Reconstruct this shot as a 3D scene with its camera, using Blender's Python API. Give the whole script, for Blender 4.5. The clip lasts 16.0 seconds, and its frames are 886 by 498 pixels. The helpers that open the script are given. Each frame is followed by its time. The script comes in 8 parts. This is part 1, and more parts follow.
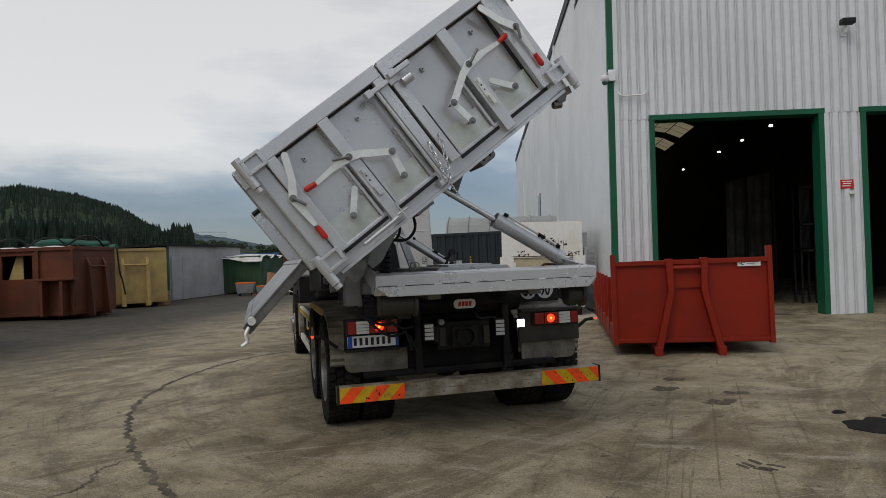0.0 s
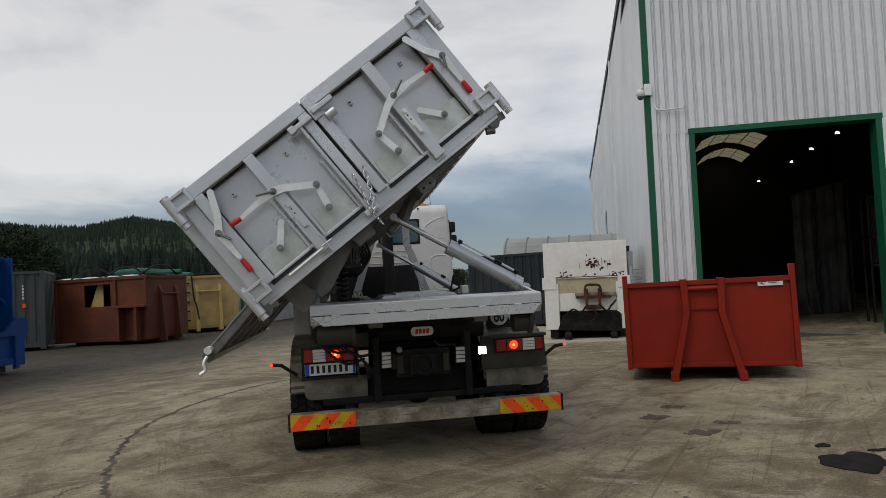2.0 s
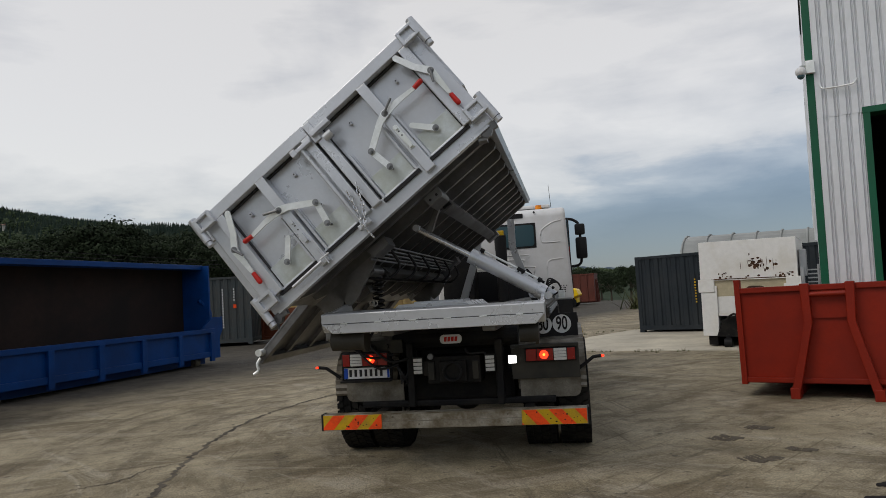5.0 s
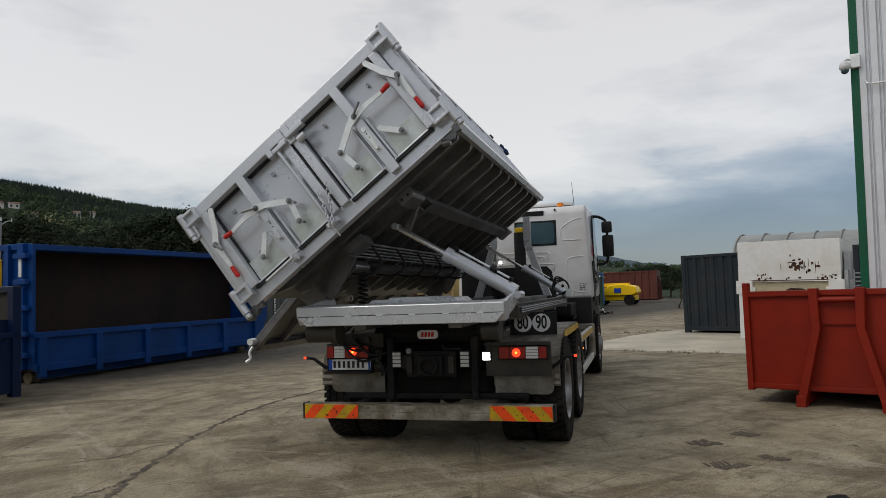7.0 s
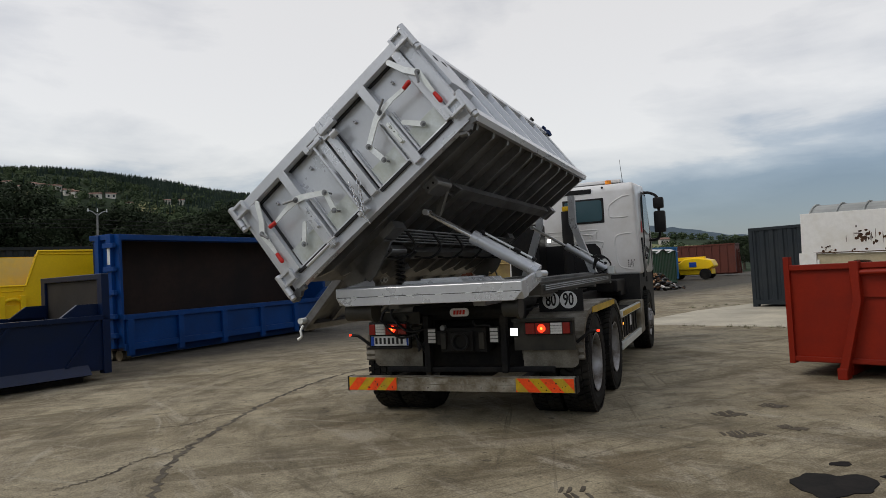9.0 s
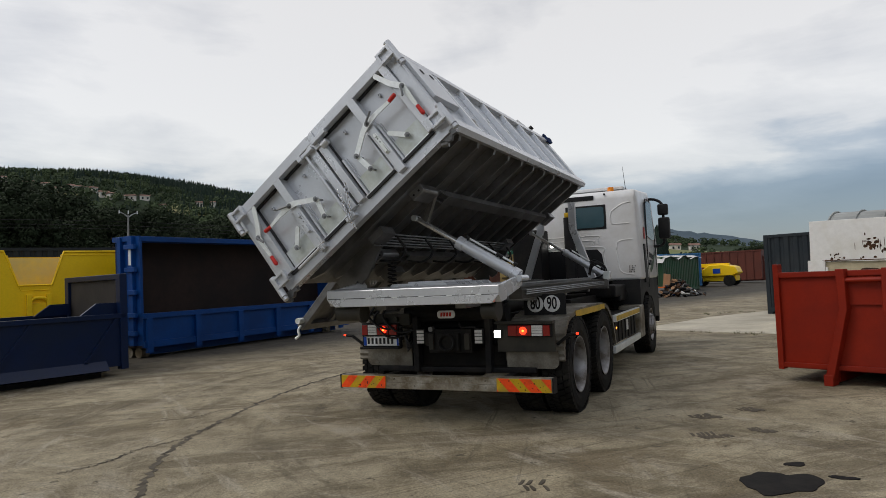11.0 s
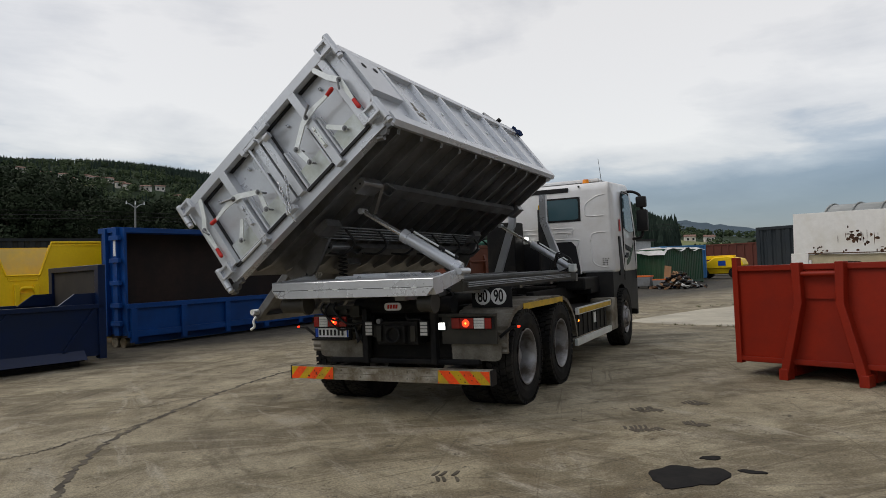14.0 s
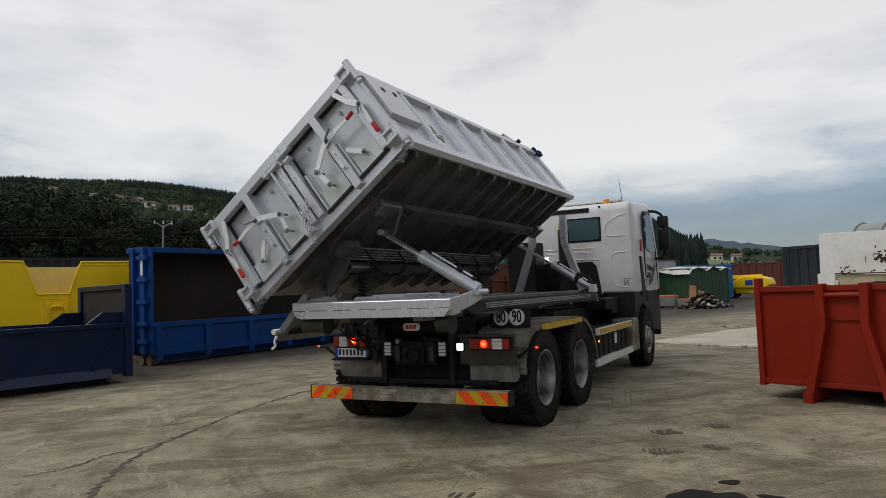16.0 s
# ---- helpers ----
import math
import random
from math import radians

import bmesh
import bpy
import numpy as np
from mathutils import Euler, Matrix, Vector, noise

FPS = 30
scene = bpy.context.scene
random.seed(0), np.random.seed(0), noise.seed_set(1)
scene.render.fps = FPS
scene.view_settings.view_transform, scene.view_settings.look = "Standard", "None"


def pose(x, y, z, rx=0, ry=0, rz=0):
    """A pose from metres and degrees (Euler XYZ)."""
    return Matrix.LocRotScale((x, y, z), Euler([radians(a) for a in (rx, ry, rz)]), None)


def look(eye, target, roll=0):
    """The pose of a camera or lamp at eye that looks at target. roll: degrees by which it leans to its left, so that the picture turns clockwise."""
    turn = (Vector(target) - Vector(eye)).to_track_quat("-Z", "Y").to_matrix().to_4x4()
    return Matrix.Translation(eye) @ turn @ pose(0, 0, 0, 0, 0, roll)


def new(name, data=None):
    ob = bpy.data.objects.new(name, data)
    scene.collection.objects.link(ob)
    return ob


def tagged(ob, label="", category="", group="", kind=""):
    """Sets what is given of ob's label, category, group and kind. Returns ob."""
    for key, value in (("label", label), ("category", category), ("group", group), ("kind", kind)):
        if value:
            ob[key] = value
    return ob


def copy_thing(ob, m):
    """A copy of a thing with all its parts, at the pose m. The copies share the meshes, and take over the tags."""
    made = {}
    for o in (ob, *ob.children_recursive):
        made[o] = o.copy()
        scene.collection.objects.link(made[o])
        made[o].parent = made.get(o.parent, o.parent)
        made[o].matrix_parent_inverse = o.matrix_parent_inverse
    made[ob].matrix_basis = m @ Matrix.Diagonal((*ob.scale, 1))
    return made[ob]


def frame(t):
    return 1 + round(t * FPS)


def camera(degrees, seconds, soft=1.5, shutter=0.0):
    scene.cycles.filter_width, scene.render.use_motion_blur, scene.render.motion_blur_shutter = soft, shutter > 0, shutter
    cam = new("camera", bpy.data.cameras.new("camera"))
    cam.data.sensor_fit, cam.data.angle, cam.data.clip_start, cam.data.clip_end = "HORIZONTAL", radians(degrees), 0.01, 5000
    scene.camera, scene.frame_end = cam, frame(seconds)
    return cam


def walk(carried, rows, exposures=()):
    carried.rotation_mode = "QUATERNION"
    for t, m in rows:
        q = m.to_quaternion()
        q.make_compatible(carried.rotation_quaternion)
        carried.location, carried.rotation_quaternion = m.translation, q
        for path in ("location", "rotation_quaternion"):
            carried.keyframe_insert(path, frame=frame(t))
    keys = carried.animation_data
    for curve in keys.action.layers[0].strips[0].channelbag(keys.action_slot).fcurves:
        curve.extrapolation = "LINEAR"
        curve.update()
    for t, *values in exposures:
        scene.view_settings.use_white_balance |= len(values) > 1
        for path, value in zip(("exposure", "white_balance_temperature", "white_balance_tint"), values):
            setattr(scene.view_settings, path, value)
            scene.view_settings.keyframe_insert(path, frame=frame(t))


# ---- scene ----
# z is true up; the yard falls a little towards the road
cam = camera(65.6, 16.0, soft=0.5)
PATH = [
    (0, (0.298, -0.252, 1.577), (0.102, 1.737, 1.64), -1.1),
    (0.5, (0.637, -0.24, 1.564), (0.313, 1.728, 1.706), -1.9),
    (1, (0.987, -0.256, 1.586), (0.585, 1.698, 1.737), -1.0),
    (1.5, (1.257, -0.162, 1.576), (0.837, 1.789, 1.71), -0.6),
    (2, (1.538, -0.065, 1.612), (1.087, 1.879, 1.74), -2.0),
    (2.5, (1.874, -0.062, 1.63), (1.242, 1.829, 1.786), -0.3),
    (3, (2.165, 0.005, 1.609), (1.526, 1.892, 1.779), -0.8),
    (3.5, (2.461, 0.193, 1.646), (1.697, 2.038, 1.762), -1.0),
    (4, (2.796, 0.272, 1.65), (1.879, 2.043, 1.806), -0.8),
    (4.5, (3.084, 0.36, 1.645), (2.109, 2.098, 1.816), -1.0),
    (4.7, (3.131, 0.425, 1.634), (2.137, 2.153, 1.791), -1.5),
    (6.8, (3.987, 0.805, 1.66), (2.806, 2.414, 1.792), -0.6),
    (7, (4.042, 0.848, 1.658), (2.849, 2.448, 1.789), -0.5),
    (7.5, (4.182, 0.925, 1.665), (2.939, 2.487, 1.792), -0.8),
    (8, (4.432, 0.992, 1.662), (3.079, 2.462, 1.757), -1.3),
    (8.5, (4.565, 0.917, 1.67), (3.187, 2.358, 1.82), -1.3),
    (9, (4.691, 0.807, 1.677), (3.325, 2.267, 1.748), -1.6),
    (9.5, (4.798, 0.825, 1.674), (3.433, 2.284, 1.772), -1.4),
    (9.7, (4.878, 0.839, 1.668), (3.502, 2.287, 1.758), -1.0),
    (11.8, (5.434, 0.958, 1.665), (3.981, 2.331, 1.731), -1.0),
    (12, (5.494, 1.006, 1.675), (4.037, 2.377, 1.69), -1.2),
    (12.5, (5.522, 1.116, 1.67), (4.076, 2.498, 1.7), -1.3),
    (13, (5.51, 1.206, 1.665), (4.091, 2.615, 1.711), -1.3),
    (13.5, (5.667, 1.308, 1.667), (4.193, 2.659, 1.72), -0.5),
    (14, (5.771, 1.383, 1.672), (4.318, 2.756, 1.73), -0.8),
    (14.5, (5.774, 1.349, 1.667), (4.334, 2.736, 1.716), -1.1),
    (15, (5.763, 1.331, 1.674), (4.33, 2.724, 1.749), -1.6),
    (15.5, (5.783, 1.326, 1.688), (4.346, 2.713, 1.789), -1.5),
    (16, (5.855, 1.386, 1.693), (4.358, 2.707, 1.806), -0.7),
]
walk(cam, [(t, look(eye, target, roll)) for t, eye, target, roll in PATH], exposures=[(0, -0.27, 6750, 10), (4.6, -0.25, 6750, 10), (8, -0.19, 6750, 10), (12, -0.10, 6750, 10), (16, -0.13, 6750, 10)])

# ---- the yard's slope, and frames of reference ----
YARD = Vector((0.0197, 0.0191, 0.99962)).rotation_difference(Vector((0, 0, 1))).to_matrix().to_4x4()


def rise(x):
    """The yard lies a little higher towards its left side."""
    return max(0.0, 0.012 * (-x - 3.0))


def on_yard(x, y, turn=0.0, z=0.0):
    return YARD @ pose(x, y, rise(x) + z, 0, 0, turn)


TRUCK = on_yard(-0.055, 6.05, 20.7)

# ---- world, sun ----
world = bpy.data.worlds.new("overcast")
scene.world = world
world.use_nodes = True
nt = world.node_tree
nt.nodes.clear()


def wnode(kind, **values):
    n = nt.nodes.new(kind)
    for k, v in values.items():
        n.inputs[k].default_value = v
    return n


sky = nt.nodes.new("ShaderNodeTexSky")
sky.sky_type = "NISHITA"
sky.sun_disc = False
sky.sun_elevation = radians(48)
sky.sun_rotation = radians(-150)
coord = nt.nodes.new("ShaderNodeTexCoord")
stretch = nt.nodes.new("ShaderNodeMapping")
stretch.inputs["Scale"].default_value = (1.0, 1.0, 2.4)
stretch.inputs["Location"].default_value = (0.3, 0.15, 0.0)
nt.links.new(coord.outputs["Generated"], stretch.inputs["Vector"])
clouds = wnode("ShaderNodeTexNoise", Scale=1.9, Detail=8.0, Roughness=0.5, Distortion=0.3)
nt.links.new(stretch.outputs["Vector"], clouds.inputs["Vector"])
split = nt.nodes.new("ShaderNodeSeparateXYZ")
nt.links.new(coord.outputs["Generated"], split.inputs["Vector"])
# darker cloud bank low over the valley ahead, bright cover elsewhere
low = nt.nodes.new("ShaderNodeMapRange")
low.interpolation_type = "SMOOTHSTEP"
low.inputs["From Min"].default_value, low.inputs["From Max"].default_value = 0.02, 0.24
low.inputs["To Min"].default_value, low.inputs["To Max"].default_value = -0.47, 0.10
nt.links.new(split.outputs["Z"], low.inputs["Value"])
side = nt.nodes.new("ShaderNodeMapRange")
side.interpolation_type = "SMOOTHSTEP"
side.inputs["From Min"].default_value, side.inputs["From Max"].default_value = -0.85, 0.1
side.inputs["To Min"].default_value, side.inputs["To Max"].default_value = 0.17, 0.0
nt.links.new(split.outputs["X"], side.inputs["Value"])
tall = nt.nodes.new("ShaderNodeMath")
tall.operation = "ADD"
nt.links.new(low.outputs["Result"], tall.inputs[0])
nt.links.new(side.outputs["Result"], tall.inputs[1])
total = nt.nodes.new("ShaderNodeMath")
total.operation = "ADD"
thick = nt.nodes.new("ShaderNodeMapRange")
thick.clamp = False
thick.inputs["From Min"].default_value, thick.inputs["From Max"].default_value = 0.0, 1.0
thick.inputs["To Min"].default_value, thick.inputs["To Max"].default_value = -0.28, 1.28
nt.links.new(clouds.outputs["Fac"], thick.inputs["Value"])
# finer torn edges within the cover
wisps = wnode("ShaderNodeTexNoise", Scale=5.5, Detail=9.0, Roughness=0.58, Distortion=0.25)
flat = nt.nodes.new("ShaderNodeMapping")
flat.inputs["Scale"].default_value = (1.0, 1.0, 4.0)
nt.links.new(coord.outputs["Generated"], flat.inputs["Vector"])
nt.links.new(flat.outputs["Vector"], wisps.inputs["Vector"])
torn = nt.nodes.new("ShaderNodeMath")
torn.operation = "MULTIPLY_ADD"
torn.inputs[1].default_value, torn.inputs[2].default_value = 0.46, -0.245
nt.links.new(wisps.outputs["Fac"], torn.inputs[0])
piled = nt.nodes.new("ShaderNodeMath")
piled.operation = "ADD"
nt.links.new(thick.outputs["Result"], piled.inputs[0])
nt.links.new(torn.outputs["Value"], piled.inputs[1])
nt.links.new(piled.outputs["Value"], total.inputs[0])
nt.links.new(tall.outputs["Value"], total.inputs[1])
ramp = nt.nodes.new("ShaderNodeValToRGB")
el = ramp.color_ramp.elements
el[0].position, el[0].color = 0.06, (0.075, 0.105, 0.165, 1)
el[1].position, el[1].color = 0.76, (0.745, 0.725, 0.70, 1)
mid = el.new(0.27)
mid.color = (0.135, 0.172, 0.235, 1)
mid = el.new(0.46)
mid.color = (0.345, 0.372, 0.415, 1)
mid = el.new(0.57)
mid.color = (0.58, 0.57, 0.565, 1)
nt.links.new(total.outputs["Value"], ramp.inputs["Fac"])
veil = wnode("ShaderNodeBackground", Strength=1.0)
nt.links.new(ramp.outputs["Color"], veil.inputs["Color"])
blue = wnode("ShaderNodeBackground", Strength=0.05)
nt.links.new(sky.outputs["Color"], blue.inputs["Color"])
both = nt.nodes.new("ShaderNodeAddShader")
nt.links.new(veil.outputs["Background"], both.inputs[0])
nt.links.new(blue.outputs["Background"], both.inputs[1])
wout = nt.nodes.new("ShaderNodeOutputWorld")
nt.links.new(both.outputs["Shader"], wout.inputs["Surface"])

sun_data = bpy.data.lights.new("sun", "SUN")
sun_data.energy, sun_data.angle, sun_data.color = 0.95, radians(25), (1.0, 0.96, 0.9)
sun = new("sun", sun_data)
sun.matrix_world = look((-20, -25, 45), (0, 8, 0))

# ---- materials ----
MATS = {}


def material(name, color, rough=0.5, metal=0.0, dirt=None, amount=0.35, grain=14.0, patch=1.3, bump=0.15, spread=0.12, emit=0.0, coat=0.0, island=False, sharp=0.12, spec=0.28):
    """A surface with grain and larger patches of dirt or wear, at real size."""
    m = bpy.data.materials.new(name)
    m.use_nodes = True
    t = m.node_tree
    b = t.nodes["Principled BSDF"]
    b.inputs["Metallic"].default_value = metal
    b.inputs["Coat Weight"].default_value = coat
    b.inputs["Specular IOR Level"].default_value = spec
    b.inputs["Coat Roughness"].default_value = 0.15
    tc = t.nodes.new("ShaderNodeTexCoord")
    fine = t.nodes.new("ShaderNodeTexNoise")
    fine.inputs["Scale"].default_value, fine.inputs["Detail"].default_value, fine.inputs["Roughness"].default_value = grain, 6, 0.65
    big = t.nodes.new("ShaderNodeTexNoise")
    big.inputs["Scale"].default_value, big.inputs["Detail"].default_value, big.inputs["Roughness"].default_value = patch, 8, 0.62
    for n in (fine, big):
        t.links.new(tc.outputs["Object"], n.inputs["Vector"])
    dark = tuple(c * (1 - spread) for c in color)
    lite = tuple(min(1, c * (1 + spread)) for c in color)
    r1 = t.nodes.new("ShaderNodeValToRGB")
    r1.color_ramp.elements[0].position, r1.color_ramp.elements[0].color = 0.32, (*dark, 1)
    r1.color_ramp.elements[1].position, r1.color_ramp.elements[1].color = 0.68, (*lite, 1)
    t.links.new(fine.outputs["Fac"], r1.inputs["Fac"])
    out = r1.outputs["Color"]
    if island:
        oi = t.nodes.new("ShaderNodeObjectInfo")
        hsv = t.nodes.new("ShaderNodeHueSaturation")
        mr0 = t.nodes.new("ShaderNodeMapRange")
        mr0.inputs["To Min"].default_value, mr0.inputs["To Max"].default_value = 0.82, 1.15
        t.links.new(oi.outputs["Random"], mr0.inputs["Value"])
        t.links.new(mr0.outputs["Result"], hsv.inputs["Value"])
        t.links.new(out, hsv.inputs["Color"])
        out = hsv.outputs["Color"]
    if dirt:
        r2 = t.nodes.new("ShaderNodeValToRGB")
        r2.color_ramp.elements[0].position, r2.color_ramp.elements[0].color = 0.66 - amount * 0.4 - sharp, (0, 0, 0, 1)
        r2.color_ramp.elements[1].position, r2.color_ramp.elements[1].color = 0.66 - amount * 0.4 + sharp, (1, 1, 1, 1)
        t.links.new(big.outputs["Fac"], r2.inputs["Fac"])
        mx = t.nodes.new("ShaderNodeMix")
        mx.data_type = "RGBA"
        t.links.new(r2.outputs["Color"], mx.inputs["Factor"])
        t.links.new(out, mx.inputs["A"])
        mx.inputs["B"].default_value = (*dirt, 1)
        out = mx.outputs["Result"]
    t.links.new(out, b.inputs["Base Color"])
    mr = t.nodes.new("ShaderNodeMapRange")
    mr.inputs["To Min"].default_value, mr.inputs["To Max"].default_value = max(0.03, rough - 0.1), min(1, rough + 0.12)
    t.links.new(big.outputs["Fac"], mr.inputs["Value"])
    t.links.new(mr.outputs["Result"], b.inputs["Roughness"])
    if bump:
        bp = t.nodes.new("ShaderNodeBump")
        bp.inputs["Strength"].default_value, bp.inputs["Distance"].default_value = bump, 0.004
        t.links.new(fine.outputs["Fac"], bp.inputs["Height"])
        t.links.new(bp.outputs["Normal"], b.inputs["Normal"])
    if emit:
        b.inputs["Emission Color"].default_value = (*color, 1)
        b.inputs["Emission Strength"].default_value = emit
    MATS[name] = m
    return m


def glassy(name, color, rough=0.04, alpha=1.0):
    m = bpy.data.materials.new(name)
    m.use_nodes = True
    b = m.node_tree.nodes["Principled BSDF"]
    b.inputs["Base Color"].default_value = (*color, 1)
    b.inputs["Roughness"].default_value = rough
    b.inputs["IOR"].default_value = 1.5
    b.inputs["Alpha"].default_value = alpha
    MATS[name] = m
    return m


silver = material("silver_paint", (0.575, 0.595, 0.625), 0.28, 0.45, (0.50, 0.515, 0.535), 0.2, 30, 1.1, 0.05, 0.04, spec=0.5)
# same silver paint, dusty, and darkened in colour for shade under the body
silver_under = material("silver_paint_shaded_dusty", (0.26, 0.263, 0.27), 0.36, 0.7, (0.14, 0.138, 0.134), 0.4, 24, 1.6, 0.1, 0.06)
galv = material("galvanised_steel", (0.80, 0.83, 0.83), 0.32, 0.35, (0.68, 0.71, 0.68), 0.3, 22, 3.5, 0.06, 0.10)
zinc_plate = material("mottled_zinc_plate", (0.62, 0.66, 0.66), 0.34, 0.4, (0.45, 0.475, 0.42), 0.40, 30, 6.0, 0.05, 0.07, sharp=0.18)
galv_old = material("weathered_galvanised", (0.33, 0.315, 0.27), 0.55, 0.3, (0.13, 0.105, 0.07), 0.5, 26, 4.0, 0.2, 0.15)
steel = material("bright_steel", (0.62, 0.63, 0.64), 0.25, 0.9, None, 0, 30, 2, 0.03, 0.05)
chassis = material("black_chassis_paint", (0.010, 0.010, 0.011), 0.55, 0.0, (0.028, 0.025, 0.021), 0.25, 20, 2.5, 0.15, 0.2, spec=0.15)
plastic = material("black_plastic", (0.013, 0.013, 0.014), 0.5, 0.0, (0.026, 0.025, 0.023), 0.2, 40, 2, 0.1, 0.15, spec=0.2)
rubber = material("tyre_rubber", (0.011, 0.011, 0.011), 0.75, 0.0, (0.032, 0.029, 0.024), 0.22, 26, 5, 0.3, 0.2, spec=0.12)
rim_paint = material("silver_rim", (0.36, 0.36, 0.37), 0.4, 0.6, (0.11, 0.095, 0.08), 0.33, 20, 5, 0.1, 0.1)
cab_white = material("white_cab_paint", (0.74, 0.745, 0.75), 0.3, 0.0, (0.60, 0.59, 0.565), 0.3, 30, 1.2, 0.02, 0.02, coat=0.4)
dirty_board = material("dusty_grey_board", (0.019, 0.020, 0.018), 0.5, 0.1, (0.045, 0.041, 0.033), 0.45, 18, 3, 0.2, 0.2)
checker = material("dusty_checker_plate", (0.26, 0.245, 0.21), 0.45, 0.35, (0.095, 0.080, 0.058), 0.5, 60, 2.5, 0.5, 0.2)
orange = material("orange_reflective", (0.93, 0.085, 0.012), 0.4, 0.0, (0.55, 0.06, 0.015), 0.15, 50, 6, 0.05, 0.08)
yellow_ref = material("yellow_reflective", (0.58, 0.36, 0.012), 0.4, 0.0, (0.35, 0.24, 0.04), 0.2, 50, 6, 0.05, 0.08)
lens_red = material("red_lamp_lens", (0.26, 0.010, 0.008), 0.15, 0.0, None, 0, 60, 4, 0.1, 0.1, coat=0.5)
lens_lit = material("lit_red_lamp", (1.0, 0.035, 0.012), 0.2, 0.0, None, 0, 60, 4, 0.0, 0.05, emit=3.0)
lens_clear = material("clear_lamp_lens", (0.62, 0.62, 0.60), 0.2, 0.0, None, 0, 60, 4, 0.1, 0.1)
lens_amber = material("amber_lens", (0.9, 0.28, 0.02), 0.25, 0.0, None, 0, 60, 4, 0.05, 0.1)
lamp_white = material("lit_white_lamp", (1.0, 1.0, 0.97), 0.3, 0.0, None, 0, 60, 4, 0.0, 0.02, emit=5.0)
lamp_amber_lit = material("lit_amber_lamp", (1.0, 0.30, 0.04), 0.3, 0.0, None, 0, 60, 4, 0.0, 0.02, emit=3.0)
white_flat = material("white_plate", (0.72, 0.73, 0.74), 0.4, 0.0, (0.55, 0.54, 0.5), 0.2, 40, 6, 0.03, 0.03)
black_flat = material("black_lettering", (0.015, 0.015, 0.017), 0.5, 0.0, None, 0, 40, 6, 0.03, 0.1)
red_flat = material("red_plastic", (0.55, 0.025, 0.02), 0.35, 0.0, (0.4, 0.03, 0.02), 0.2, 40, 8, 0.05, 0.08)
blue_flat = material("blue_plate_band", (0.01, 0.06, 0.35), 0.4, 0.0, None, 0, 40, 8, 0.05, 0.08)
glass_dark = glassy("dark_cab_glass", (0.012, 0.02, 0.022), 0.04)
glass_tint = glassy("tinted_window_glass", (0.05, 0.10, 0.12), 0.03)
clad = material("light_grey_cladding", (0.71, 0.735, 0.76), 0.42, 0.15, (0.62, 0.64, 0.65), 0.3, 8, 0.35, 0.04, 0.04)
green_trim = material("green_trim", (0.006, 0.105, 0.052), 0.45, 0.0, (0.01, 0.085, 0.045), 0.3, 20, 1.0, 0.05, 0.08)
# hall floor and lining take dark base colours, so the inside looks dim
concrete_floor = material("darkened_hall_floor", (0.06, 0.057, 0.052), 0.7, 0.0, (0.08, 0.075, 0.07), 0.4, 12, 0.8, 0.2, 0.12)
hall_dark = material("darkened_hall_lining", (0.055, 0.058, 0.058), 0.7, 0.0, (0.05, 0.05, 0.05), 0.4, 6, 0.5, 0.1, 0.12)
red_paint = material("red_container_paint", (0.25, 0.0145, 0.003), 0.5, 0.0, (0.20, 0.0125, 0.004), 0.3, 26, 1.4, 0.06, 0.06)
maroon_paint = material("maroon_container_paint", (0.135, 0.038, 0.017), 0.55, 0.0, (0.085, 0.027, 0.014), 0.4, 12, 0.9, 0.12, 0.12)
straw_paint = material("faded_yellow_paint", (0.50, 0.37, 0.14), 0.55, 0.0, (0.36, 0.25, 0.11), 0.3, 12, 1.2, 0.12, 0.10)
zinc_sheet = material("zinc_sheet", (0.46, 0.48, 0.50), 0.5, 0.35, (0.36, 0.37, 0.38), 0.4, 10, 0.7, 0.08, 0.08)
dull_zinc = material("dull_zinc_bolts", (0.27, 0.28, 0.29), 0.45, 0.6, (0.18, 0.185, 0.19), 0.4, 30, 6, 0.05, 0.08)
green_paint = material("dark_green_paint", (0.026, 0.085, 0.04), 0.5, 0.0, (0.05, 0.07, 0.04), 0.3, 12, 1.0, 0.1, 0.12)
blue_paint = material("blue_container_paint", (0.002, 0.050, 0.215), 0.42, 0.0, (0.004, 0.037, 0.150), 0.35, 20, 1.0, 0.06, 0.08, spec=0.18)
navy_paint = material("navy_container_paint", (0.004, 0.014, 0.052), 0.30, 0.0, (0.008, 0.016, 0.038), 0.3, 20, 1.0, 0.06, 0.1)
brown_dark = material("dark_brown_inside", (0.026, 0.015, 0.012), 0.8, 0.0, (0.015, 0.011, 0.011), 0.4, 10, 0.8, 0.2, 0.15)
yellow_paint = material("bright_yellow_paint", (0.95, 0.62, 0.012), 0.38, 0.0, (0.88, 0.55, 0.015), 0.25, 20, 1.0, 0.05, 0.05)
anthracite = material("anthracite_container_paint", (0.021, 0.027, 0.033), 0.55, 0.0, (0.032, 0.037, 0.041), 0.3, 14, 0.8, 0.08, 0.1, spec=0.16)
white_worn = material("worn_white_paint", (0.78, 0.78, 0.755), 0.5, 0.0, (0.66, 0.64, 0.57), 0.1, 10, 1.2, 0.12, 0.05)
rust = material("flaking_rust", (0.10, 0.045, 0.02), 0.85, 0.0, (0.03, 0.018, 0.012), 0.4, 22, 5, 0.5, 0.3)
tarp_white = material("white_tarpaulin", (0.66, 0.66, 0.65), 0.6, 0.0, (0.50, 0.49, 0.46), 0.3, 14, 1.6, 0.25, 0.06)
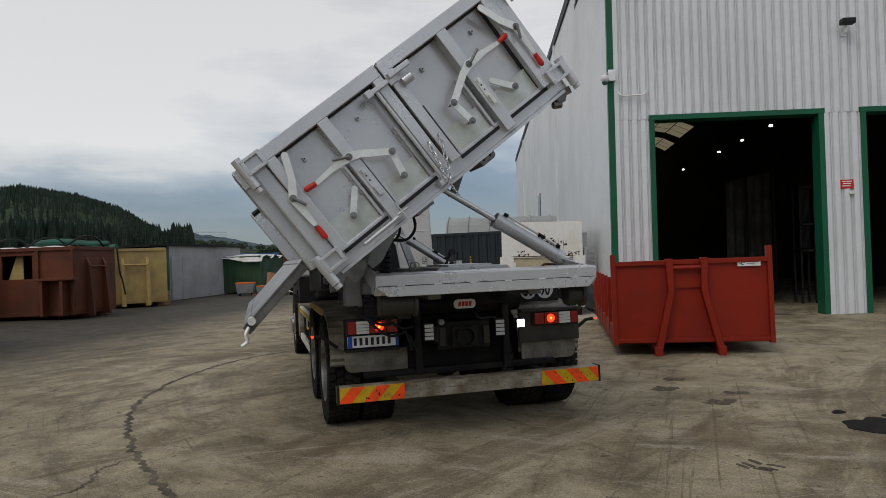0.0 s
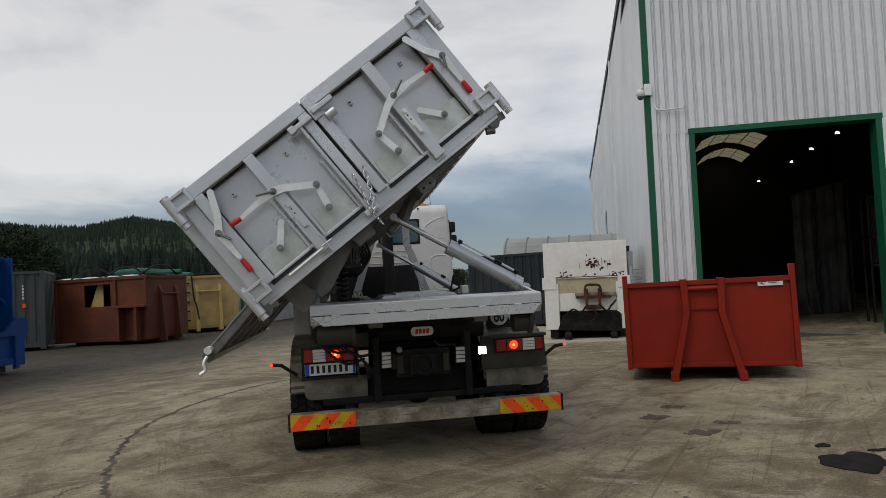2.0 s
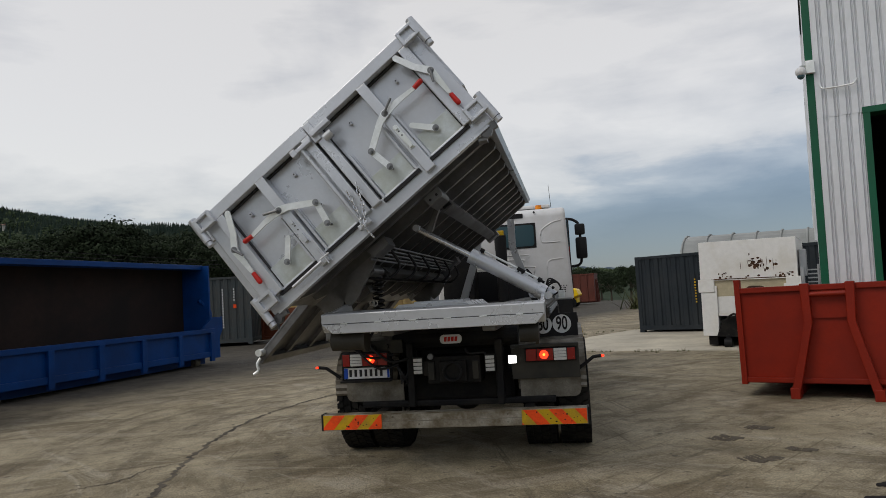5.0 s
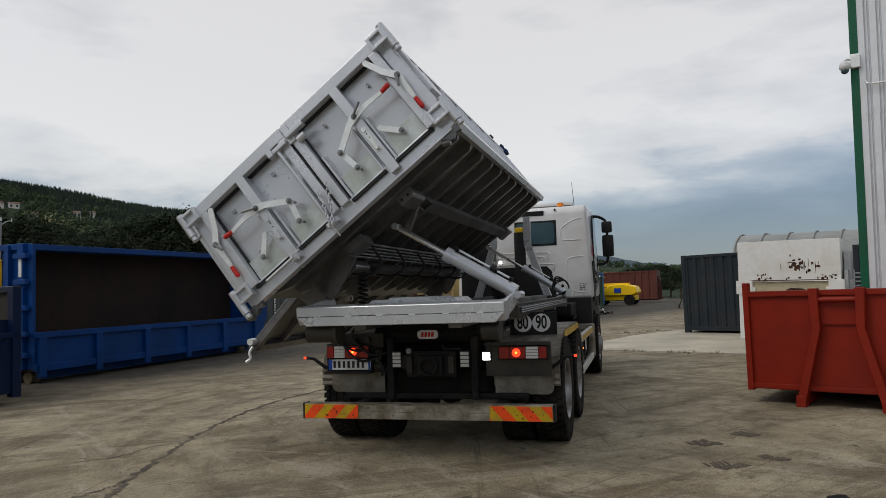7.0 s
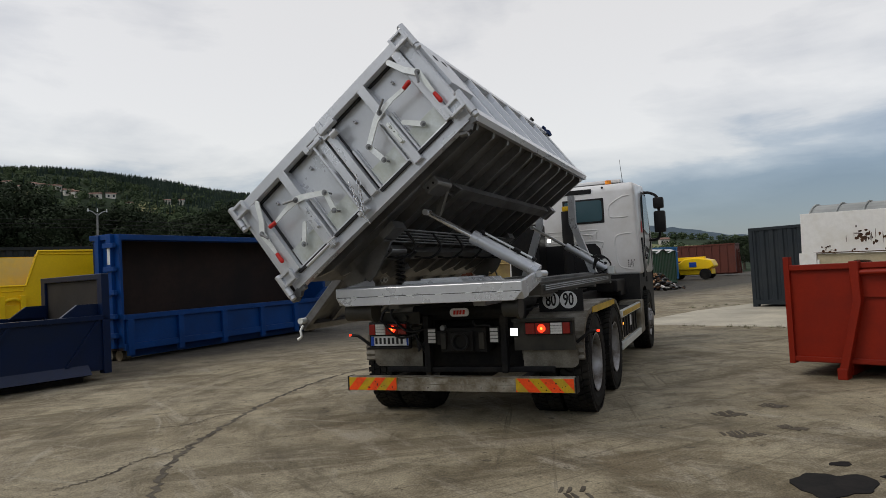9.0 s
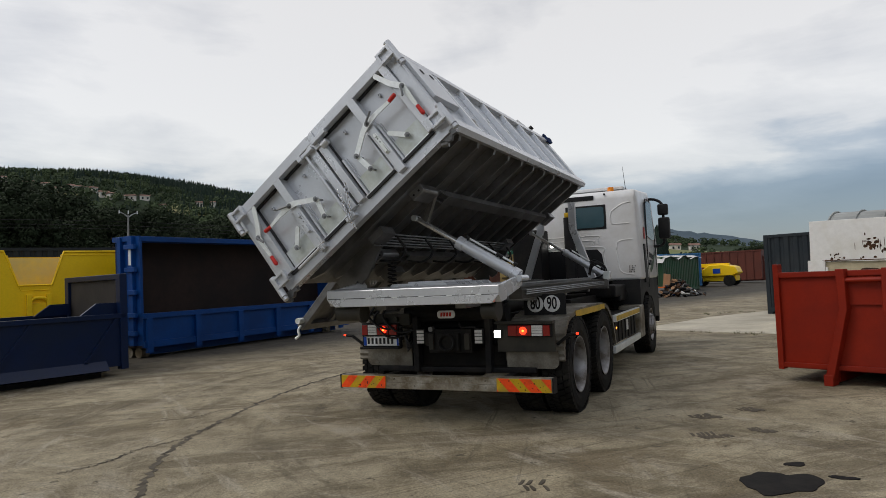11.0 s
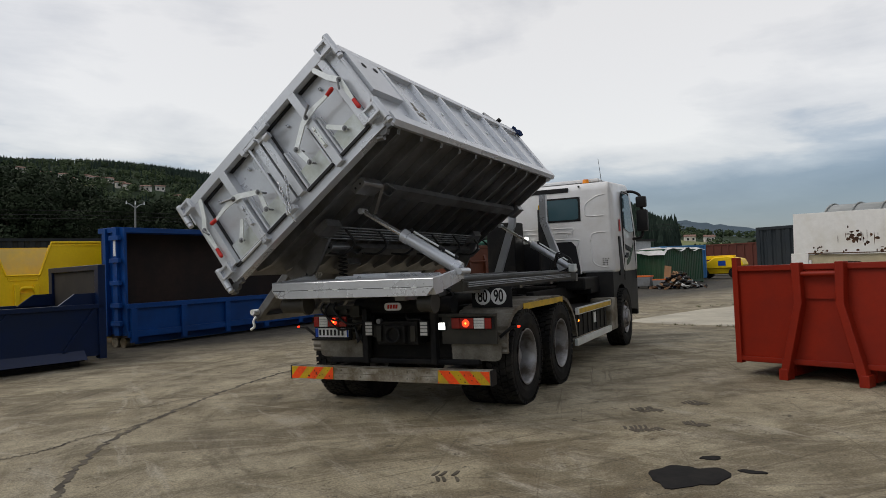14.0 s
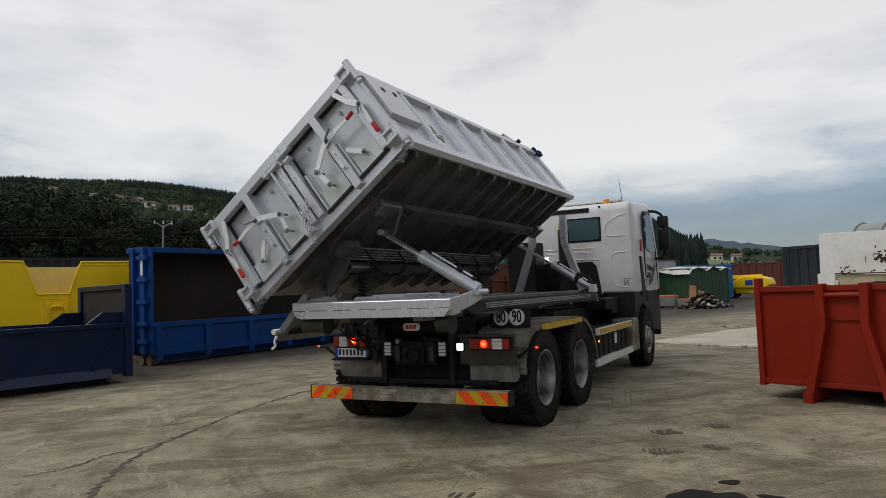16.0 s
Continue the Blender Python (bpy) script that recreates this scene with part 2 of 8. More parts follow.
tarp_green = material("green_tarpaulin", (0.015, 0.11, 0.075), 0.6, 0.0, (0.02, 0.07, 0.05), 0.3, 14, 2, 0.3, 0.12)
tarp_blue = material("dark_blue_tarpaulin", (0.010, 0.03, 0.10), 0.6, 0.0, (0.01, 0.02, 0.06), 0.3, 14, 2, 0.3, 0.15)
canopy_mat = material("grey_tunnel_sheet", (0.30, 0.315, 0.31), 0.4, 0.0, (0.22, 0.235, 0.23), 0.4, 6, 0.6, 0.1, 0.06)
wood = material("raw_wood", (0.33, 0.19, 0.10), 0.7, 0.0, (0.22, 0.13, 0.08), 0.3, 16, 2, 0.2, 0.15)
grey_bin = material("grey_bin_plastic", (0.24, 0.25, 0.26), 0.5, 0.0, (0.18, 0.18, 0.18), 0.3, 20, 2, 0.06, 0.08)
orange_lid = material("orange_lid_plastic", (0.75, 0.16, 0.03), 0.45, 0.0, None, 0, 20, 2, 0.06, 0.08)
asphalt_wet = material("oil_soaked_concrete", (0.014, 0.013, 0.013), 0.8, 0.0, (0.026, 0.024, 0.022), 0.3, 30, 6, 0.2, 0.2, spec=0.1)
tread_dirt = material("tyre_dirt", (0.085, 0.072, 0.055), 0.9, 0.0, (0.115, 0.098, 0.075), 0.5, 30, 6, 0.4, 0.25)
crack_mat = material("cracked_joint", (0.055, 0.046, 0.034), 0.9, 0.0, (0.14, 0.12, 0.09), 0.4, 20, 3, 0.5, 0.3)
slab_mat = material("pale_concrete_slab", (0.52, 0.48, 0.385), 0.8, 0.0, (0.36, 0.33, 0.27), 0.4, 10, 0.6, 0.25, 0.12)
conifer_mat = material("conifer_needles", (0.040, 0.058, 0.044), 0.85, 0.0, (0.022, 0.036, 0.028), 0.4, 0.6, 0.05, 0, 0.3, spec=0.08)
leaf_mat = material("broad_leaves", (0.030, 0.043, 0.021), 0.75, 0.0, (0.019, 0.028, 0.015), 0.45, 1.5, 0.3, 0, 0.3, spec=0.1)
hill_leaf = material("hillside_leaves", (0.080, 0.108, 0.052), 0.75, 0.0, (0.045, 0.066, 0.036), 0.45, 0.3, 0.03, 0, 0.3, spec=0.08)
bark = material("bark", (0.09, 0.07, 0.05), 0.9, 0.0, (0.06, 0.05, 0.04), 0.4, 12, 2, 0.4, 0.2)
hill_mat = material("wooded_hillside", (0.032, 0.047, 0.027), 0.95, 0.0, (0.045, 0.060, 0.03), 0.2, 0.08, 0.010, 0, 0.4, sharp=0.04, spec=0.05)
plaster = material("pale_house_plaster", (0.74, 0.71, 0.66), 0.8, 0.0, (0.62, 0.55, 0.46), 0.3, 2, 0.3, 0.05, 0.08)
roof_tile = material("clay_roof_tiles", (0.26, 0.15, 0.115), 0.8, 0.0, (0.17, 0.10, 0.08), 0.4, 4, 0.6, 0.1, 0.15)
hose = material("black_hose", (0.012, 0.012, 0.013), 0.45, 0.0, None, 0, 40, 4, 0.05, 0.1)
cream = material("cream_panel", (0.50, 0.44, 0.30), 0.6, 0.0, (0.38, 0.33, 0.22), 0.3, 12, 2, 0.1, 0.1)


def ground_material():
    m = bpy.data.materials.new("yard_concrete")
    m.use_nodes = True
    t = m.node_tree
    b = t.nodes["Principled BSDF"]
    b.inputs["Specular IOR Level"].default_value = 0.22
    tc = t.nodes.new("ShaderNodeTexCoord")

    def tex(scale, detail, rough, stretch=None, turn=0.0, distort=0.0):
        n = t.nodes.new("ShaderNodeTexNoise")
        n.inputs["Scale"].default_value, n.inputs["Detail"].default_value, n.inputs["Roughness"].default_value = scale, detail, rough
        n.inputs["Distortion"].default_value = distort
        if stretch:
            mp = t.nodes.new("ShaderNodeMapping")
            mp.vector_type = "TEXTURE"
            mp.inputs["Scale"].default_value = tuple(1 / v for v in stretch)
            mp.inputs["Rotation"].default_value = (0, 0, radians(turn))
            t.links.new(tc.outputs["Object"], mp.inputs["Vector"])
            t.links.new(mp.outputs["Vector"], n.inputs["Vector"])
        else:
            t.links.new(tc.outputs["Object"], n.inputs["Vector"])
        return n

    def ramp(src, stops):
        r = t.nodes.new("ShaderNodeValToRGB")
        e = r.color_ramp.elements
        e[0].position, e[0].color = stops[0][0], (*stops[0][1], 1)
        e[1].position, e[1].color = stops[-1][0], (*stops[-1][1], 1)
        for p, c in stops[1:-1]:
            k = e.new(p)
            k.color = (*c, 1)
        t.links.new(src, r.inputs["Fac"])
        return r.outputs["Color"]

    def mix(a, b2, fac, mode="MIX"):
        n = t.nodes.new("ShaderNodeMix")
        n.data_type, n.blend_type = "RGBA", mode
        if isinstance(fac, float):
            n.inputs["Factor"].default_value = fac
        else:
            t.links.new(fac, n.inputs["Factor"])
        for key, v in (("A", a), ("B", b2)):
            if isinstance(v, tuple):
                n.inputs[key].default_value = (*v, 1)
            else:
                t.links.new(v, n.inputs[key])
        return n.outputs["Result"]

    base = ramp(tex(0.35, 8, 0.6).outputs["Fac"], ((0.30, (0.190, 0.157, 0.098)), (0.5, (0.280, 0.240, 0.164)), (0.72, (0.355, 0.310, 0.220))))
    # patches of wear at hand and at foot scale
    worn = ramp(tex(1.6, 10, 0.72, distort=0.4).outputs["Fac"], ((0.36, (0.58, 0.56, 0.53)), (0.5, (1.0, 1.0, 1.0)), (0.64, (1.34, 1.35, 1.35))))
    base = mix(base, worn, 1.0, "MULTIPLY")
    # long scrape and wheel marks that sweep across the yard
    marks = ramp(tex(1.1, 8, 0.66, (0.34, 1.2, 1.0), 62, 0.9).outputs["Fac"], ((0.52, (0, 0, 0)), (0.60, (0.7, 0.7, 0.7))))
    base = mix(base, (0.125, 0.100, 0.062), marks)
    marks2 = ramp(tex(1.7, 9, 0.70, (0.30, 1.2, 1.0), -20, 1.0).outputs["Fac"], ((0.55, (0, 0, 0)), (0.66, (0.9, 0.9, 0.9))))
    base = mix(base, (0.370, 0.330, 0.255), marks2)
    lines = ramp(tex(5.0, 5, 0.6, (0.05, 2.2, 1.0), 40, 0.3).outputs["Fac"], ((0.63, (0, 0, 0)), (0.72, (0.35, 0.35, 0.35))))
    base = mix(base, (0.085, 0.068, 0.047), lines)
    # thin sweeps left by wheels and dragged steel
    for k, (turn, w, col, lo) in enumerate(((75, 3.4, (0.10, 0.080, 0.052), 0.60), (18, 2.8, (0.36, 0.325, 0.25), 0.61), (-55, 3.0, (0.115, 0.094, 0.062), 0.61), (52, 4.0, (0.34, 0.30, 0.23), 0.62))):
        sweep = ramp(tex(4.0 + k * 0.7, 7, 0.68, (0.06, w, 1.0), turn, 0.5).outputs["Fac"], ((lo, (0, 0, 0)), (lo + 0.035, (0.55, 0.55, 0.55))))
        base = mix(base, col, sweep)
    # arcs that turning wheels have rubbed into the concrete
    for cx, cy, fine_, col, lo, most in ((2.2, 10.5, 5.5, (0.095, 0.076, 0.050), 0.54, 0.55), (2.2, 10.5, 4.2, (0.40, 0.355, 0.27), 0.56, 0.5), (9.0, 2.0, 4.8, (0.10, 0.080, 0.052), 0.56, 0.5), (-9.0, 14.0, 4.5, (0.37, 0.33, 0.25), 0.57, 0.45)):
        away = t.nodes.new("ShaderNodeVectorMath")
        away.operation = "SUBTRACT"
        t.links.new(tc.outputs["Object"], away.inputs[0])
        away.inputs[1].default_value = (cx, cy, 0)
        apart_ = t.nodes.new("ShaderNodeVectorMath")
        apart_.operation = "LENGTH"
        t.links.new(away.outputs["Vector"], apart_.inputs[0])
        xyz = t.nodes.new("ShaderNodeSeparateXYZ")
        t.links.new(away.outputs["Vector"], xyz.inputs["Vector"])
        bearing = t.nodes.new("ShaderNodeMath")
        bearing.operation = "ARCTAN2"
        t.links.new(xyz.outputs["X"], bearing.inputs[0])
        t.links.new(xyz.outputs["Y"], bearing.inputs[1])
        round_ = t.nodes.new("ShaderNodeCombineXYZ")
        t.links.new(apart_.outputs["Value"], round_.inputs["X"])
        t.links.new(bearing.outputs["Value"], round_.inputs["Y"])
        round_.inputs["Z"].default_value = cx
        arc = t.nodes.new("ShaderNodeTexNoise")
        arc.inputs["Scale"].default_value, arc.inputs["Detail"].default_value, arc.inputs["Roughness"].default_value = fine_ * 0.35, 9, 0.74
        t.links.new(round_.outputs["Vector"], arc.inputs["Vector"])
        base = mix(base, col, ramp(arc.outputs["Fac"], ((lo, (0, 0, 0)), (lo + 0.10, (most, most, most)))))
    mud = ramp(tex(0.55, 10, 0.72, distort=0.6).outputs["Fac"], ((0.57, (0, 0, 0)), (0.63, (0.6, 0.6, 0.6))))
    base = mix(base, (0.125, 0.093, 0.052), mud)
    spots = ramp(tex(5.5, 7, 0.66).outputs["Fac"], ((0.63, (0, 0, 0)), (0.67, (0.75, 0.75, 0.75))))
    base = mix(base, (0.058, 0.048, 0.034), spots)
    grit = ramp(tex(34, 4, 0.6).outputs["Fac"], ((0.66, (0, 0, 0)), (0.72, (0.7, 0.7, 0.7))))
    base = mix(base, (0.42, 0.385, 0.31), grit)
    pits = ramp(tex(22, 6, 0.7).outputs["Fac"], ((0.62, (0, 0, 0)), (0.66, (0.7, 0.7, 0.7))))
    base = mix(base, (0.085, 0.070, 0.048), pits)
    fine = tex(60, 8, 0.75)
    grain = ramp(fine.outputs["Fac"], ((0.33, (0.52, 0.52, 0.52)), (0.67, (1.46, 1.46, 1.46))))
    base = mix(base, grain, 1.0, "MULTIPLY")
    # rough gravel and soil beyond the left edge of the concrete
    sep = t.nodes.new("ShaderNodeSeparateXYZ")
    t.links.new(tc.outputs["Object"], sep.inputs["Vector"])
    edge = t.nodes.new("ShaderNodeMapRange")
    edge.inputs["From Min"].default_value, edge.inputs["From Max"].default_value = -6.5, -9.5
    t.links.new(sep.outputs["X"], edge.inputs["Value"])
    soil = ramp(tex(3.2, 9, 0.72).outputs["Fac"], ((0.3, (0.028, 0.025, 0.020)), (0.7, (0.092, 0.082, 0.066))))
    base = mix(base, soil, edge.outputs["Result"])
    t.links.new(base, b.inputs["Base Color"])
    wet = t.nodes.new("ShaderNodeMapRange")
    wet.inputs["To Min"].default_value, wet.inputs["To Max"].default_value = 0.62, 0.95
    t.links.new(tex(0.5, 5, 0.6).outputs["Fac"], wet.inputs["Value"])
    t.links.new(wet.outputs["Result"], b.inputs["Roughness"])
    bp = t.nodes.new("ShaderNodeBump")
    bp.inputs["Strength"].default_value, bp.inputs["Distance"].default_value = 0.9, 0.02
    t.links.new(tex(16, 9, 0.7).outputs["Fac"], bp.inputs["Height"])
    t.links.new(bp.outputs["Normal"], b.inputs["Normal"])
    return m


yard_mat = ground_material()

# ---- mesh helpers ----


def box(bm, x0, x1, y0, y1, z0, z1, bevel=0.0, m=None):
    r = bmesh.ops.create_cube(bm, size=1.0)
    mat = Matrix.Translation(((x0 + x1) / 2, (y0 + y1) / 2, (z0 + z1) / 2)) @ Matrix.Diagonal((abs(x1 - x0), abs(y1 - y0), abs(z1 - z0), 1))
    bmesh.ops.transform(bm, matrix=mat, verts=r["verts"])
    verts = r["verts"]
    if bevel:
        edges = list({e for v in verts for e in v.link_edges})
        res = bmesh.ops.bevel(bm, geom=edges, offset=bevel, segments=2, affect="EDGES", profile=0.6)
        verts = list({v for f in res["faces"] for v in f.verts} | {v for v in verts if v.is_valid})
    if m is not None:
        bmesh.ops.transform(bm, matrix=m, verts=verts)
    return verts


def cyl(bm, p0, p1, r0, r1=None, seg=16, caps=True):
    p0, p1 = Vector(p0), Vector(p1)
    d = p1 - p0
    m = Matrix.Translation((p0 + p1) / 2) @ d.to_track_quat("Z", "Y").to_matrix().to_4x4()
    return bmesh.ops.create_cone(bm, cap_ends=caps, segments=seg, radius1=r0, radius2=r0 if r1 is None else r1, depth=d.length, matrix=m)["verts"]


def prism(bm, pts, axis, a, b, bevel=0.0):
    """A polygon in two axes, thickened along the third: x: (y, z), y: (x, z), z: (x, y)."""
    def at(p, k):
        return {"x": (k, p[0], p[1]), "y": (p[0], k, p[1]), "z": (p[0], p[1], k)}[axis]
    lo = [bm.verts.new(at(p, a)) for p in pts]
    hi = [bm.verts.new(at(p, b)) for p in pts]
    fs = [bm.faces.new(lo), bm.faces.new(hi)]
    n = len(pts)
    for i in range(n):
        fs.append(bm.faces.new((lo[i], lo[(i + 1) % n], hi[(i + 1) % n], hi[i])))
    bmesh.ops.recalc_face_normals(bm, faces=fs)
    if bevel:
        es = list({e for f in fs for e in f.edges})
        bmesh.ops.bevel(bm, geom=es, offset=bevel, segments=1, affect="EDGES")
    return lo + hi


def tube(bm, pts, r, seg=8):
    """A round bar or hose along points."""
    pts = [Vector(p) for p in pts]
    rings = []
    for i, p in enumerate(pts):
        d = (pts[min(i + 1, len(pts) - 1)] - pts[max(i - 1, 0)]).normalized()
        q = d.to_track_quat("Z", "Y")
        rings.append([bm.verts.new(p + q @ Vector((r * math.cos(a), r * math.sin(a), 0))) for a in [2 * math.pi * k / seg for k in range(seg)]])
    for a, b in zip(rings, rings[1:]):
        for k in range(seg):
            bm.faces.new((a[k], a[(k + 1) % seg], b[(k + 1) % seg], b[k]))
    bm.faces.new(list(reversed(rings[0])))
    bm.faces.new(rings[-1])


def curve_points(pts, n=8):
    """A smooth line through points."""
    pts = [Vector(p) for p in pts]
    out = []
    for i in range(len(pts) - 1):
        p0, p1, p2, p3 = pts[max(i - 1, 0)], pts[i], pts[i + 1], pts[min(i + 2, len(pts) - 1)]
        for k in range(n):
            u = k / n
            out.append(0.5 * (2 * p1 + (p2 - p0) * u + (2 * p0 - 5 * p1 + 4 * p2 - p3) * u * u + (3 * p1 - p0 - 3 * p2 + p3) * u ** 3))
    return out + [pts[-1]]


def mesh_of(bm, name, mat, smooth=False):
    me = bpy.data.meshes.new(name)
    bmesh.ops.recalc_face_normals(bm, faces=bm.faces)
    bm.to_mesh(me)
    bm.free()
    for m in (mat if isinstance(mat, (list, tuple)) else [mat]):
        me.materials.append(m)
    if smooth:
        for p in me.polygons:
            p.use_smooth = True
        me.set_sharp_from_angle(angle=radians(35))
    return me


SPLIT = {"rack_bar", "end_beam", "rear_mechanism", "pin_bracket", "cross_member", "rear_roller", "hall_lining", "axle", "side_plate", "long_beam", "bracket_box", "gusset", "hose_loop", "under_pipe", "tow_hook", "side_lock_ram",
         "downpipe_cover", "outer_shell", "rivets", "bumper_arm", "end_cap", "hydraulic_hose", "band", "weld_tab", "pipe", "tipping_bearing", "shackle", "gantry", "hatch_rail",
         "lashing_eye", "plate_slot", "skid_rail", "back_walls", "base_wall", "corner_gusset", "cover_hoop", "ladder", "brace", "roller", "board_arm", "boards", "battens", "lens_rib",
         "marker_bar", "bolt", "skid", "side_wall", "casing", "end_frame", "curtain", "skylight", "side_ladder", "crossarm", "rim_rail", "hook_frame", "hook_shelf"}


def islands(bm):
    seen, out = set(), []
    for v in bm.verts:
        if v in seen:
            continue
        seen.add(v)
        stack, group = [v], []
        while stack:
            a = stack.pop()
            group.append(a)
            for e in a.link_edges:
                o = e.other_vert(a)
                if o not in seen:
                    seen.add(o)
                    stack.append(o)
        out.append(group)
    return out


def part(name, bm, mat, parent=None, label="", smooth=False, at=None):
    """One mesh under a thing or part; separate bars, plates and rollers become separate parts."""
    if name in SPLIT and parent is not None:
        groups = islands(bm)
        if len(groups) > 1:
            last = None
            for g in groups:
                keep = {v: i for i, v in enumerate(g)}
                one = bmesh.new()
                vs = [one.verts.new(v.co) for v in g]
                for f in {f for v in g for f in v.link_faces}:
                    one.faces.new([vs[keep[v]] for v in f.verts])
                last = single(name, one, mat, parent, label, smooth, at)
            bm.free()
            return last
    return single(name, bm, mat, parent, label, smooth, at)


def single(name, bm, mat, parent=None, label="", smooth=False, at=None):
    ob = new(name, mesh_of(bm, name, mat, smooth))
    if at is not None:
        ob.matrix_basis = at
    if parent is not None:
        ob.parent = parent
    if label:
        ob["label"] = label
    return ob


def solo(name, bm, mat, m, label, category, group="", kind="", smooth=False):
    ob = part(name, bm, mat, None, smooth=smooth)
    ob.matrix_basis = m
    return tagged(ob, label, category, group, kind)


def thing(name, m, label, category, group="", kind=""):
    ob = new(name)
    ob.empty_display_size = 0.2
    ob.matrix_basis = m
    return tagged(ob, label, category, group, kind)


def B(*boxes, bevel=0.0):
    bm = bmesh.new()
    for b in boxes:
        box(bm, *b, bevel=bevel)
    return bm


def writing(text, size, mat, name="lettering"):
    cu = bpy.data.curves.new(name, "FONT")
    cu.body, cu.size, cu.extrude, cu.align_x, cu.align_y = text, size, 0.0015, "CENTER", "CENTER"
    cu.offset = size * 0.02
    tmp = bpy.data.objects.new(name, cu)
    scene.collection.objects.link(tmp)
    me = bpy.data.meshes.new_from_object(tmp.evaluated_get(bpy.context.evaluated_depsgraph_get()))
    bpy.data.objects.remove(tmp)
    me.materials.append(mat)
    return me

# ---- ground and slab ----
UPX, UPY = 0.0197, 0.0191


def ground_z(x, y):
    """Height of the ground: the yard's plane near by, level further off."""
    r = math.hypot(x, y - 8)
    k = 1.0 if r < 45 else max(0.0, 1 - (r - 45) / 60)
    near = UPX * x + UPY * y + rise(x)
    return near * k + (1 - k) * 0.3


def ground_sheet():
    bm = bmesh.new()
    radii = [0.0, 1, 2, 3, 4.5, 6, 8, 10, 13, 16, 20, 25, 30, 36, 43, 52, 62, 75, 90, 110, 140, 200, 300, 500, 900, 1600, 2600, 3800]
    seg = 120
    c = bm.verts.new((0, 8, ground_z(0, 8)))
    prev = None
    for r in radii[1:]:
        ring = []
        for k in range(seg):
            a = 2 * math.pi * k / seg
            x, y = r * math.sin(a), 8 + r * math.cos(a)
            ring.append(bm.verts.new((x, y, ground_z(x, y))))
        for k in range(seg):
            if prev is None:
                bm.faces.new((c, ring[(k + 1) % seg], ring[k]))
            else:
                bm.faces.new((prev[k], prev[(k + 1) % seg], ring[(k + 1) % seg], ring[k]))
        prev = ring
    return bm


solo("ground", ground_sheet(), yard_mat, Matrix(), "worn grey-brown concrete yard with tyre marks and dirt", "ground", kind="structure", smooth=True)

bm = bmesh.new()
prism(bm, [(-8.6, 20.2), (-5.6, 17.6), (-3.2, 16.75), (2.4, 16.5), (2.4, 26.0), (-3.4, 24.2), (-4.0, 21.4), (-8.0, 21.6)], "z", -0.1, 0.012)
solo("pavement", bm, slab_mat, on_yard(0, 0), "pale concrete slab beside the hall", "pavement", kind="structure")


def blob(cx, cy, rx, ry, seed, z=0.0, n=36):
    rnd = random.Random(seed)
    ph = [rnd.uniform(0, 6.3) for _ in range(4)]
    bm = bmesh.new()
    vs = []
    for k in range(n):
        a = 2 * math.pi * k / n
        w = 1 + 0.16 * math.sin(2 * a + ph[0]) + 0.12 * math.sin(3 * a + ph[1]) + 0.07 * math.sin(5 * a + ph[2]) + 0.05 * math.sin(9 * a + ph[3])
        vs.append((rx * w * math.cos(a), ry * w * math.sin(a)))
    prism(bm, vs, "z", -0.004, 0.004)
    return bm


for i, (x, y, rx, ry, turn) in enumerate(((3.38, 5.99, 0.30, 0.225, 100), (3.30, 6.52, 0.09, 0.045, 40), (3.68, 6.36, 0.085, 0.04, 20))):
    solo("oil_stain", blob(0, 0, rx, ry, 5 + i), asphalt_wet, on_yard(x, y, turn, 0.003), "dark oil stain soaked into the concrete", "stain", "oil stains on the yard", "structure")


def crack_strip(pts, w, seed):
    rnd = random.Random(seed)
    line = curve_points([(x, y, 0) for x, y in pts], 22)
    bm = bmesh.new()
    left, right = [], []
    for i, p in enumerate(line):
        d = (line[min(i + 1, len(line) - 1)] - line[max(i - 1, 0)]).normalized()
        n = Vector((-d.y, d.x, 0))
        j = rnd.uniform(-0.03, 0.03)
        a, b = w * rnd.uniform(0.25, 1.0), w * rnd.uniform(0.25, 1.0)
        left.append(bm.verts.new((p.x + n.x * (a + j), p.y + n.y * (a + j), rise(p.x) + 0.004)))
        right.append(bm.verts.new((p.x - n.x * (b - j), p.y - n.y * (b - j), rise(p.x) + 0.004)))
    for i in range(len(line) - 1):
        bm.faces.new((left[i], left[i + 1], right[i + 1], right[i]))
    return bm


for i, (pts_, w_) in enumerate((([(-1.95, 4.2), (-1.8, 3.9), (-1.75, 3.5), (-1.5, 3.1), (-1.45, 2.7)], 0.022), ([(-2.9, 5.3), (-3.0, 5.0), (-2.9, 4.6), (-3.05, 4.2)], 0.016))):
    solo("joint_crack", crack_strip(pts_, w_, 11 + i), crack_mat, YARD.copy(), "fine crack branching from the long one", "crack", "cracks in the concrete", "structure")
solo("joint_crack", crack_strip([(0.3, 2.7), (-0.58, 3.14), (-1.36, 3.62), (-1.95, 4.2), (-2.78, 5.2), (-3.50, 6.25), (-4.15, 7.6), (-4.45, 9.4), (-4.28, 10.9), (-3.7, 12.1)], 0.044, 3), crack_mat, YARD.copy(), "dark dirt-filled crack curving across the concrete", "crack", "", "structure")


